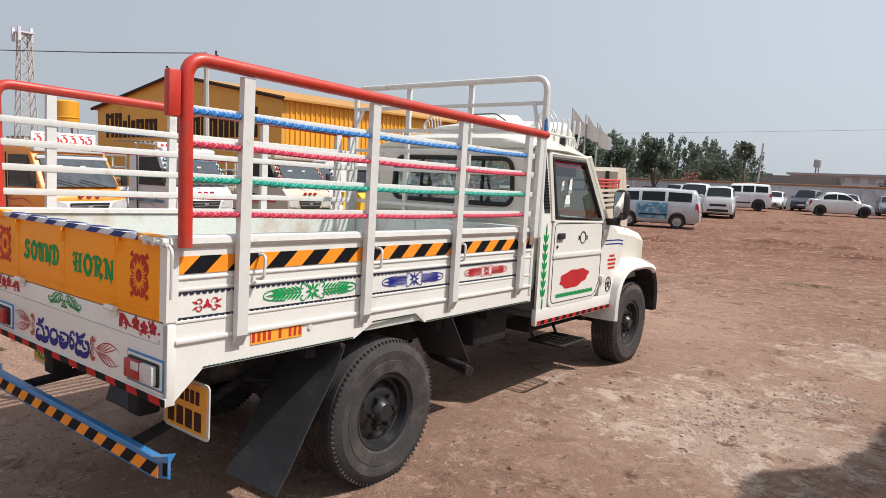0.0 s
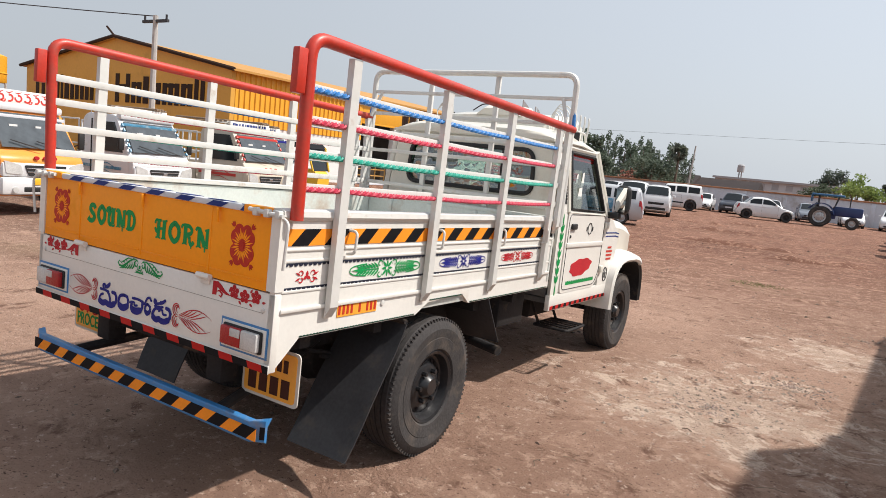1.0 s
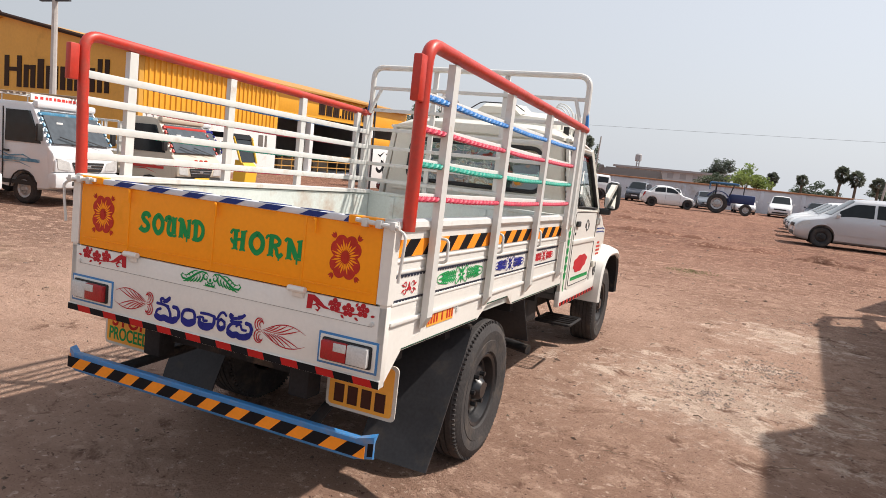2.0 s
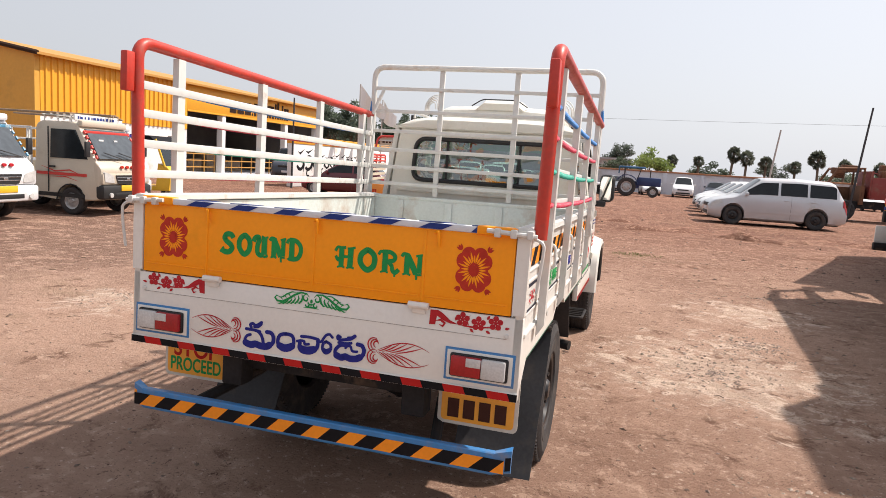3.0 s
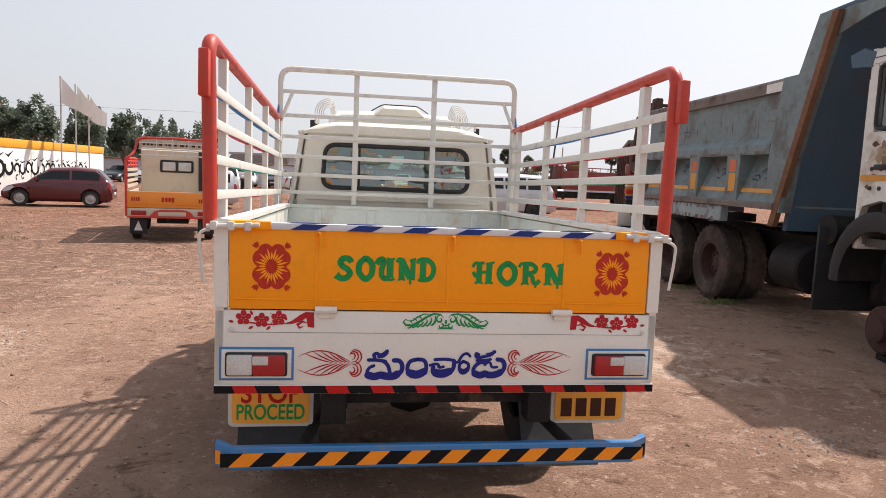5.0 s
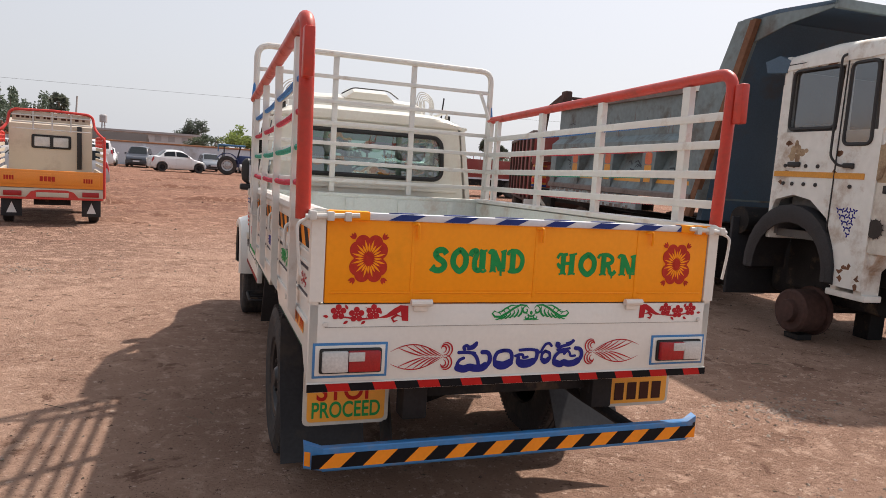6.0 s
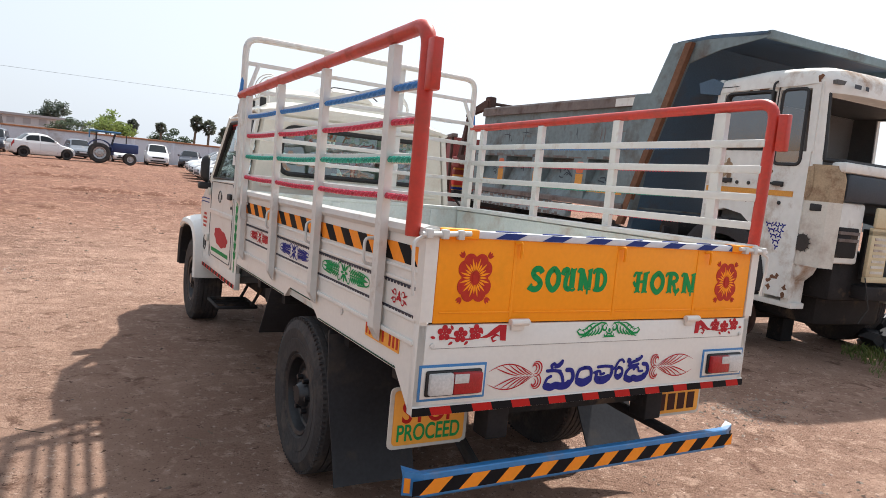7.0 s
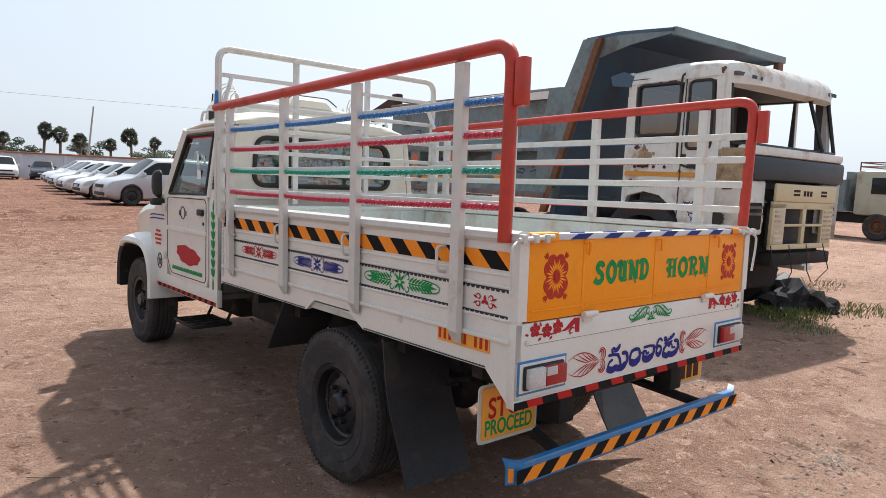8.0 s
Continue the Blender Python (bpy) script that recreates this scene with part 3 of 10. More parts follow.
def hazard(bm_a, bm_b, u0, u1, v0, v1, m, pitch, lean, thick=0.002, gap=0.5):
    """Slanting stripes between v0 and v1, every second one into bm_b."""
    u, k = u0 - abs(lean), 0
    while u < u1 + abs(lean):
        w = pitch * (gap if k % 2 else 1 - gap)
        quad = [(u, v0), (u + w, v0), (u + w + lean, v1), (u + lean, v1)]
        quad = [(min(max(a, u0), u1), b) for a, b in quad]
        if max(q[0] for q in quad) - min(q[0] for q in quad) > 0.004:
            plate_poly(bm_b if k % 2 else bm_a, quad, m, thick)
        u += w
        k += 1


def scallop(bm, u0, u1, v, m, r=0.011, down=True):
    """A painted line with a toothed lower edge."""
    plate_poly(bm, [(u0, v), (u1, v), (u1, v + 0.004), (u0, v + 0.004)], m)
    k = max(2, int((u1 - u0) / (2.4 * r)))
    for i in range(k):
        c = u0 + (u1 - u0) * (i + 0.5) / k
        s = -1 if down else 1
        plate_poly(bm, [(c - r, v), (c - r * 0.6, v + s * r * 0.75), (c + r * 0.6, v + s * r * 0.75), (c + r, v)], m)


def leaf_motif(m, u, v, ln, h, mat, parent):
    """A long painted ornament: a flower among curls, feathered leaves to both sides, a drawn-out loop at each end."""
    bm = bmesh.new()
    for a in range(0, 360, 45):
        plate_poly(bm, petal(u + 0.007 * math.cos(radians(a)), v + 0.007 * math.sin(radians(a)), a, h * (0.46 if a % 90 else 0.36), h * 0.13), m)
    for s in (-1, 1):
        half_ln = ln / 2
        for up in (-1, 1):
            stroke(bm, [(u + s * (p - u), q) for p, q in curl(u + h * 0.62, v + up * h * 0.25, h * 0.22, h * 0.06, up * 200, up * 200 - up * 330)], h * 0.075, m)
            for i in range(7):
                t = i / 6
                base = u + s * (h * 0.72 + (half_ln - h * 1.55) * t)
                tall = h * (0.50 - 0.10 * t)
                a = 90 - s * (52 + 12 * t)
                plate_poly(bm, petal(base, v + up * 0.004, a * up, tall, h * 0.115), m, 0.0012 + 0.0001 * i)
            loop = [(half_ln - h * 1.25, 0.30), (half_ln - h * 0.7, 0.26), (half_ln - h * 0.25, 0.20), (half_ln - 0.02 * h, 0.10), (half_ln, 0.0)]
            stroke(bm, [(u + s * p, v + up * q * h) for p, q in loop], h * 0.06, m, taper=False)
        plate_poly(bm, petal(u + s * (half_ln - h * 1.3), v, 0 if s > 0 else 180, h * 1.15, h * 0.15), m, 0.0021)
        plate_poly(bm, [(u + s * h * 0.7, v - 0.003), (u + s * (half_ln - h), v - 0.003), (u + s * (half_ln - h), v + 0.003), (u + s * h * 0.7, v + 0.003)], m, 0.0011)
    return part("painted_ornament", bm, mat, parent, "painted floral ornament")


def small_motif(m, u, v, s, mat, parent):
    bm = bmesh.new()
    for i, a in enumerate((90, 210, 330)):
        plate_poly(bm, petal(u, v, a, s * 0.42, s * 0.26), m, 0.0012 + 0.0001 * i)
    plate_poly(bm, disc(u, v, s * 0.12, s * 0.12, 10), m, 0.0016)
    for sd in (-1, 1):
        for up in (-1, 1):
            arc = curl(u + sd * s * 0.62, v + up * s * 0.20, s * 0.30, s * 0.07, 200 * up, -140 * up, 16)
            stroke(bm, [(2 * u - a, b) if sd < 0 else (a, b) for a, b in [(u + abs(a - u), b) for a, b in arc]], s * 0.11, m)
            plate_poly(bm, petal(u + sd * s * 0.72, v + up * s * 0.10, 90 - sd * (90 - up * 24), s * 0.5, s * 0.14), m, 0.0014 + 0.0001 * up)
    return part("painted_ornament", bm, mat, parent, "small red painted ornament")


def build_pickup():
    root = thing("pickup_truck", pose(-0.003, -0.012, 0, -1.4, 0, 0),
                 "white pickup truck with painted ornaments and red side rails", "truck")
    R = root
    # chassis and running gear
    bm = bmesh.new()
    for s in (-1, 1):
        box(bm, s * 0.40 - 0.035, s * 0.40 + 0.035, 0.12, 5.0, 0.62, 0.76, 0.006)
    for y in (0.2, 0.9, 1.7, 2.5, 3.4, 4.9):
        box(bm, -0.4, 0.4, y - 0.04, y + 0.04, 0.63, 0.72, 0.005)
    part("chassis", bm, M["chassis"], R, "dusty black steel ladder chassis")
    bm = bmesh.new()
    lathe(bm, [(0, -0.7), (0.045, -0.7), (0.045, -0.16), (0.13, -0.1), (0.16, 0), (0.13, 0.1), (0.045, 0.16), (0.045, 0.7), (0, 0.7)], 20, Matrix.Translation((0, 1.22, 0.40)))
    part("rear_axle", bm, M["chassis"], R)
    bm = bmesh.new()
    lathe(bm, [(0, -0.7), (0.04, -0.7), (0.04, 0.7), (0, 0.7)], 14, Matrix.Translation((0, 4.48, 0.465)))
    part("front_axle", bm, M["chassis"], R)
    bm = bmesh.new()
    tube(bm, [(0, 1.25, 0.42), (0, 3.2, 0.6)], 0.035)
    part("propeller_shaft", bm, M["chassis"], R)
    for s in (-1, 1):
        bm = bmesh.new()
        for i in range(5):
            ln = 0.62 - 0.1 * i
            tube(bm, [(s * 0.5, 1.22 - ln, 0.52 - 0.012 * i + 0.12 * (ln / 0.62) ** 2), (s * 0.5, 1.22, 0.48 - 0.012 * i), (s * 0.5, 1.22 + ln, 0.52 - 0.012 * i + 0.12 * (ln / 0.62) ** 2)], 0.012, 6)
        part("leaf_spring", bm, M["chassis"], R)
        bm = bmesh.new()
        tube(bm, [(s * 0.42, 1.0, 0.48), (s * 0.36, 1.55, 0.78)], 0.03, 10)
        part("damper", bm, M["chassis"], R)
        bm = bmesh.new()
        box(bm, *sorted((s * 0.50, s * 0.86)), -0.004, 0.004, -0.37, 0, 0.002, Matrix.Translation((0, 1.76, 0.86)) @ Matrix.Rotation(radians(34), 4, "X"))
        part("front_mud_flap", bm, M["flap"], R)
    bm = bmesh.new()
    tube(bm, rounded([(0.3, 3.0, 0.55), (0.34, 2.3, 0.54), (0.44, 2.08, 0.52), (0.87, 1.96, 0.50)], 0.1, 4, False), 0.032, 12)
    part("exhaust_pipe", bm, M["chassis"], R, "rusty black exhaust pipe")
    bm = boxes((-0.66, -0.42, 2.1, 2.65, 0.60, 0.8, 0.04))
    part("fuel_tank", bm, M["chassis"], R)
    bm = boxes((0.46, 0.72, 2.2, 2.6, 0.58, 0.8, 0.02))
    part("battery_box", bm, M["chassis"], R)
    bm = boxes((-0.38, 0.38, 3.5, 4.9, 0.42, 0.75, 0.05))
    part("engine_sump", bm, M["chassis"], R)
    for s in (-1, 1):
        wheel(R, s * 0.728, 1.255, 0.402, 0.39, 0.235, s, M["rubber"], M["rim"], 0.205, lugs=88, seg=64, dish=0.27, label="black steel rear wheel")
        wheel(R, s * 0.728, 4.53, 0.462, 0.372, 0.225, s, M["rubber"], M["rim"], 0.2, lugs=80, seg=48, dish=0.27, label="black steel front wheel")
        # rear mud flap, hung aslant behind the wheel
        bm = bmesh.new()
        y_top, drop, lean = (0.90, 0.73, 31.8) if s > 0 else (0.81, 0.65, 18.5)
        hang = Matrix.Translation((0, y_top, 0.82)) @ Matrix.Rotation(radians(-lean), 4, "X")
        rows = []
        for i in range(9):
            q = i / 8
            sag_ = 0.022 * math.sin(math.pi * q) + 0.010 * math.sin(7 * q + s)
            rows.append([hang @ Vector((x, sag_ + e + 0.012 * math.sin(9 * x + 2 * q) * q, -drop * q)) for x, e in ((s * 0.49, -0.004), (s * 0.62, -0.004), (s * 0.75, -0.004), (s * 0.865, -0.004), (s * 0.865, 0.004), (s * 0.75, 0.004), (s * 0.62, 0.004), (s * 0.49, 0.004))])
        loft(bm, rows)
        flap = part("mud_flap", bm, M["flap"], R, "black rubber mud flap")
        bm = bmesh.new()
        tube(bm, [(s * 0.45, y_top, 0.82), (s * 0.86, y_top, 0.82)], 0.014, 8)
        part("flap_rod", bm, M["chassis"], flap)

    # cargo box
    bm = boxes((-0.838, 0.838, 0.03, 2.64, 0.865, 0.92, 0.005))
    part("box_floor", bm, M["bed"], R, "worn grey painted cargo floor")
    for y in (0.25, 0.75, 1.72, 2.25):
        bm = boxes((-0.80, 0.80, y - 0.03, y + 0.03, 0.775, 0.864))
        part("cross_member", bm, M["chassis"], R)
    for s in (-1, 1):
        bm = bmesh.new()
        outline = [(0.0, 0.735), (0.03, 0.735), (0.15, 0.845), (0.98, 0.845), (1.09, 0.90), (1.44, 0.915), (1.52, 0.855), (2.66, 0.855), (2.66, 1.335), (0.0, 1.335)]
        prism(bm, outline, "x", s * 0.826, s * 0.855)
        side = part("side_panel", bm, M["white"], R, "white pressed steel side panel with painted bands")
        # pressed swages
        for z0, z1, dx in ((1.036, 1.05, 0.006), (1.158, 1.172, 0.006), (1.203, 1.215, 0.008), (0.958, 0.976, 0.012)):
            bm = boxes((*sorted((s * 0.853, s * (0.853 + dx))), 0.03, 2.64, z0, z1, 0.004))
            part("swage", bm, M["white"], side)
        bm = bmesh.new()
        prism(bm, [(s * 0.80, 1.345), (s * 0.80, 1.366), (s * 0.845, 1.372), (s * 0.868, 1.362), (s * 0.872, 1.34), (s * 0.862, 1.325), (s * 0.846, 1.33)], "y", 0.0, 2.66)
        part("top_ledge", bm, M["rail"], side)
        fm = facing_right(0.856) if s > 0 else facing_left(-0.856)
        sg = 1 if s > 0 else -1
        ba, bb = bmesh.new(), bmesh.new()
        if s > 0:
            hazard(ba, bb, 0.035, 2.63, 1.225, 1.292, fm, 0.19, 0.072)
        else:
            hazard(ba, bb, -2.63, -0.035, 1.225, 1.292, fm, 0.19, -0.072)
        parts("hazard_stripe", ba, M["orange"], side, "orange hazard stripe")
        parts("hazard_stripe", bb, M["black"], side, "black hazard stripe")
        bm = bmesh.new()
        for y0, y1 in ((0.03, 0.30), (0.36, 1.03), (1.09, 1.73), (1.79, 2.45)):
            u0, u1 = (y0, y1) if s > 0 else (-y1, -y0)
            scallop(bm, u0, u1, 1.152, fm)
            scallop(bm, u0, u1, 1.055, fm)
        part("scalloped_line", bm, M["line"], side)
        bm = bmesh.new()
        for y0, y1, z in ((0.15, 0.97, 0.849), (1.53, 2.64, 0.859), (1.1, 1.43, 0.91)):
            u0, u1 = (y0, y1) if s > 0 else (-y1, -y0)
            scallop(bm, u0, u1, z, fm, 0.008, False)
        part("scalloped_line", bm, M["dkgreen"], side)
        leaf_motif(fm, sg * 0.70, 1.105, 0.54, 0.092, M["green"], side)
        leaf_motif(fm, sg * 1.41, 1.105, 0.50, 0.086, M["ink_blue"], side)
        leaf_motif(fm, sg * 2.10, 1.105, 0.46, 0.078, M["ink_red"], side)
        small_motif(fm, sg * 0.165, 1.10, 0.055, M["ink_red"], side)
        # painted registration panel, its characters as plain bars
        bm = bmesh.new()
        u0, u1 = (0.37, 0.645) if s > 0 else (-0.43, -0.13)
        plate_poly(bm, [(u0, 0.905), (u1, 0.905), (u1, 0.967), (u0, 0.967)], fm, 0.002)
        pan = part("number_panel", bm, M["plate"], side, "orange painted number panel")
        bm = bmesh.new()
        k = 10
        for i in range(k):
            if i in (4, 6):
                continue
            c = u0 + (u1 - u0) * (i + 0.5) / k
            plate_poly(bm, [(c - 0.007, 0.915), (c + 0.007, 0.915), (c + 0.007, 0.957), (c - 0.007, 0.957)], fm, 0.0035)
        parts("number_bar", bm, M["ink_maroon"], pan)
        # tie hooks below the ledge
        for y in (0.40, 1.10, 1.80, 2.44):
            bm = bmesh.new()
            x0 = s * 0.858
            tube(bm, rounded([(x0, y, 1.285), (x0 + s * 0.045, y, 1.285), (x0 + s * 0.05, y - 0.012, 1.19), (x0 + s * 0.008, y - 0.012, 1.185)], 0.03, 4, False), 0.0065, 8)
            part("tie_hook", bm, M["rail"], side)
        bm = bmesh.new()
        lathe(bm, [(0.013, 0), (0.013, 0.006), (0, 0.008)], 12, Matrix.Translation((s * 0.855, 0.69, 0.94)) @ Matrix.Diagonal((s, 1, 1, 1)))
        part("bolt", bm, M["rail"], side)
        # upright stakes
        for y, z0, z1 in ((0.300, 0.915, 1.985), (1.02, 0.915, 1.98), (1.735, 0.905, 1.975), (2.455, 0.92, 1.97), (2.60, 1.25, 1.97)):
            bm = bmesh.new()
            prism(bm, [(s * 0.868, z0), (s * 0.872, z1), (s * 0.904, z1), (s * 0.898, z0 + 0.05)], "y", y - 0.025, y + 0.025)
            part("stake", bm, M["rail"], R, "white flat steel stake")
        # side rack: red frame pipe
        bm = bmesh.new()
        path = rounded([(s * 0.885, 0.048, 1.33), (s * 0.895, 0.032, 2.018), (s * 0.895, 2.66, 1.985)], 0.085, 7, False)
        tube(bm, path, 0.026, 14)
        rackp = part("rack_pipe", bm, M["red"], R, "red painted rack pipe")
        bm = boxes((s * 0.897 - 0.018, s * 0.897 + 0.018, -0.044, 0.004, 1.80, 1.965, 0.006))
        part("rail_socket", bm, M["red"], rackp, "short red socket tube")
        # slats and the coloured bands wound along their outer face
        for z, key in ((1.835, "rope_blue"), (1.715, "rope_red"), (1.585, "rope_green"), (1.455, "rope_red")):
            bm = bmesh.new()
            box(bm, *sorted((s * 0.866, s * 0.875)), 0.045, 2.62, z - 0.018, z + 0.018, 0.003)
            slat = part("slat", bm, M["rail"], R, "white flat rack slat")
            bm = bmesh.new()
            # a two-strand cord, tight, dipping a little between the stakes
            k, turns = 420, 58
            for ph in (0.0, math.pi):
                pts = []
                for i in range(k + 1):
                    t = i / k
                    y = 0.06 + 2.40 * t
                    a = 2 * math.pi * turns * t + ph
                    dip = -0.010 * math.sin(math.pi * t) - 0.004 * math.sin(math.pi * ((y - 0.30) / 0.7185) % math.pi)
                    pts.append((s * 0.887 + 0.0048 * math.cos(a), y, z + dip + 0.0062 * math.sin(a)))
                tube(bm, pts, 0.0064, 5)
            part("wound_band", bm, M[key], slat)
        bm = bmesh.new()
        tube(bm, [(s * 0.90, 2.64, 2.0), (s * 0.885, 2.645, 2.14), (s * 0.885, 2.645, 2.26)], 0.016, 8)
        part("corner_rope", bm, M["rope_blue"], R, "blue cord tied round the rack corner")
        bm = bmesh.new()
        tube(bm, [(s * 0.87, 2.60, 1.99), (s * 0.80, 2.64, 2.19)], 0.014, 8)
        part("corner_brace", bm, M["rail"], R)

    # headboard rack in front of the cargo box
    bm = bmesh.new()
    tube(bm, rounded([(-0.885, 2.655, 1.3), (-0.885, 2.645, 2.36), (0.885, 2.645, 2.36), (0.885, 2.655, 1.3)], 0.09, 6, False), 0.022, 12)
    hb = part("headboard_rack", bm, M["rail"], R, "white tubular headboard rack")
    for z in (2.195, 2.02, 1.865, 1.72, 1.585, 1.455):
        bm = boxes((-0.885, 0.885, 2.635, 2.645, z - 0.014, z + 0.014, 0.003))
        part("headboard_slat", bm, M["rail"], hb)
    for x in (-0.33, 0.26):
        bm = boxes((x - 0.02, x + 0.02, 2.648, 2.673, 1.37, 2.36, 0.004))
        part("headboard_stake", bm, M["rail"], hb)
    bm = boxes((-0.86, 0.86, 2.62, 2.65, 0.90, 1.345, 0.005), (-0.86, 0.86, 2.615, 2.665, 1.335, 1.365, 0.008))
    fp = part("front_panel", bm, M["bed"], R, "pale worn front panel of the cargo box")
    for x in (-0.6, -0.2, 0.2, 0.6):
        part("panel_rib", boxes((x - 0.03, x + 0.03, 2.607, 2.622, 0.92, 1.33, 0.004)), M["bed"], fp)
    for s in (-1, 1):
        bm = boxes((*sorted((s * 0.824, s * 0.812)), 0.03, 2.61, 0.93, 1.335))
        lining = part("inner_lining", bm, M["bed"], R)
        bm = boxes((*sorted((s * 0.74, s * 0.811)), 0.85, 1.55, 0.921, 1.06, 0.02))
        part("wheel_box", bm, M["bed"], lining)

    # tail end
    for s in (-1, 1):
        bm = bmesh.new()
        prism(bm, [(s * 0.812, 1.046), (s * 0.859, 1.046), (s * 0.861, 1.36), (s * 0.812, 1.36)], "y", -0.008, 0.04)
        part("corner_post", bm, M["white"], R)
    bm = boxes((-0.857, 0.857, 0.0, 0.035, 0.724, 1.036, 0.003))
    tail = part("tail_panel", bm, M["white"], R, "white lower tail panel with painted ornaments")
    bm = boxes((-0.80, 0.80, -0.0015, 0.001, 0.953, 0.9543))
    part("panel_seam", bm, M["seam"], tail)
    bm = boxes((-0.857, 0.857, -0.006, 0.0, 0.722, 0.756, 0.001))
    part("tail_lip", bm, M["white"], tail)
    bm = boxes((-0.806, 0.806, 0.012, 0.03, 1.034, 1.058))
    part("gate_gap", bm, M["black"], tail)
    fr = facing_rear(-0.0005)
    # tailgate
    bm = boxes((-0.808, 0.808, -0.004, 0.03, 1.041, 1.345, 0.004))
    gate = part("tailgate", bm, M["yellow"], R, "yellow painted tailgate lettered in green")
    for x0, x1 in ((-0.79, -0.50), (-0.48, -0.01), (0.01, 0.45), (0.475, 0.79)):
        bm = boxes((x0, x1, -0.009, -0.003, 1.076, 1.083, 0.003))
        part("gate_rib", bm, M["yellow"], gate)
    for x in (-0.495, 0.0, 0.462):
        bm = boxes((x - 0.006, x + 0.006, -0.0065, -0.003, 1.06, 1.335, 0.0015))
        part("gate_rib", bm, M["yellow"], gate)
    bm = boxes((-0.808, 0.808, -0.012, 0.03, 1.336, 1.362, 0.005))
    edge = part("gate_edge", bm, M["grey_white"], gate, "blue and white striped top edge")
    ba, bb = bmesh.new(), bmesh.new()
    hazard(ba, bb, -0.66, 0.66, 1.338, 1.360, facing_rear(-0.0125), 0.205, 0.045, gap=0.45)
    ba.free()
    parts("edge_stripe", bb, M["navy"], edge)
    ba, bb = bmesh.new(), bmesh.new()
    hazard(ba, bb, -0.66, 0.66, -0.008, 0.028, Matrix.Translation((0, 0, 1.3625)), 0.205, 0.045, gap=0.45)
    ba.free()
    parts("edge_stripe", bb, M["navy"], edge)
    for x0, x1 in ((-0.81, -0.66), (0.66, 0.81)):
        bm = boxes((x0, x1, -0.016, 0.032, 1.334, 1.366, 0.005))
        part("edge_cap", bm, M["yellow"], edge)
    for x in (-0.5, 0.0, 0.5):
        bm = bmesh.new()
        tube(bm, rounded([(x, -0.006, 1.325), (x + 0.018, -0.022, 1.332), (x + 0.02, -0.022, 1.30), (x + 0.02, -0.02, 1.275)], 0.01, 3, False), 0.006, 6)
        part("gate_hook", bm, M["yellow"], gate)
    fg = facing_rear(-0.0045)
    for x in (-0.657, 0.657):
        bm = bmesh.new()
        for a in (30, 62, 118, 150, 210, 242, 298, 330):
            c, s_ = math.cos(radians(a)), math.sin(radians(a))
            plate_poly(bm, disc(x + 0.047 * c, 1.20 + 0.060 * s_, 0.028, 0.031, 18), fg, 0.0010 + 0.000003 * a)
        plate_poly(bm, disc(x, 1.20, 0.054, 0.064, 24), fg, 0.0008)
        for a in (52, 128, 232, 308):
            c, s_ = math.cos(radians(a)), math.sin(radians(a))
            for da in (-28, 0, 28):
                plate_poly(bm, petal(x + 0.081 * c, 1.20 + 0.088 * s_, a + da, 0.024, 0.010), fg, 0.001 + 0.00001 * (da + 28))
        flower = part("painted_flower", bm, M["ink_maroon"], gate, "maroon round-lobed painted flower")
        bm = bmesh.new()
        for i, a in enumerate(range(0, 360, 15)):
            plate_poly(bm, petal(x + 0.019 * math.cos(radians(a)), 1.20 + 0.025 * math.sin(radians(a)), a, 0.030 + (0.014 if i % 2 else 0.0), 0.0072), fg, 0.0024)
        part("flower_streak", bm, M["yellow"], flower)
        bm = bmesh.new()
        plate_poly(bm, disc(x, 1.20, 0.012, 0.017), fg, 0.0027)
        part("flower_eye", bm, M["ink_maroon"], flower)
    ornate_word("SOUND", -0.430, 1.157, 0.388, fg, M["green"], gate, "green word SOUND in ornate blackletter capitals")
    ornate_word("HORN", 0.092, 1.150, 0.372, fg, M["green"], gate, "green word HORN in ornate blackletter capitals")
    # gate bolts and drop rods at both corners
    for s in (-1, 1):
        bm = bmesh.new()
        tube(bm, [(s * 0.70, -0.022, 1.352), (s * 0.885, -0.022, 1.342)], 0.009, 8)
        for x in (0.74, 0.80, 0.86):
            box(bm, s * x - 0.012, s * x + 0.012, -0.034, -0.008, 1.33, 1.362, 0.004)
        part("gate_bolt", bm, M["rail"], gate, "white painted sliding bolt")
        bm = bmesh.new()
        tube(bm, rounded([(s * 0.875, -0.01, 1.335), (s * 0.912, -0.018, 1.32), (s * 0.908, -0.018, 1.25), (s * 0.896, -0.012, 1.14)], 0.03, 4, False), 0.006, 8)
        part("bolt_handle", bm, M["rail"], gate)
        bm = boxes((s * 0.455 - 0.028, s * 0.455 + 0.028, -0.010, 0.0, 1.010, 1.045, 0.003))
        tube(bm, [(s * 0.455 - 0.04, -0.016, 1.043), (s * 0.455 + 0.04, -0.016, 1.043)], 0.013, 10)
        part("gate_hinge", bm, M["white"], gate)
    for s in (-1, 1):
        bm = bmesh.new()
        lathe(bm, [(0.009, 0), (0.009, 0.006), (0, 0.008)], 10, Matrix.Translation((s * 0.80, -0.0, 0.965)) @ Matrix.Rotation(radians(-90), 4, "Z"))
        part("bolt", bm, M["rail"], tail)
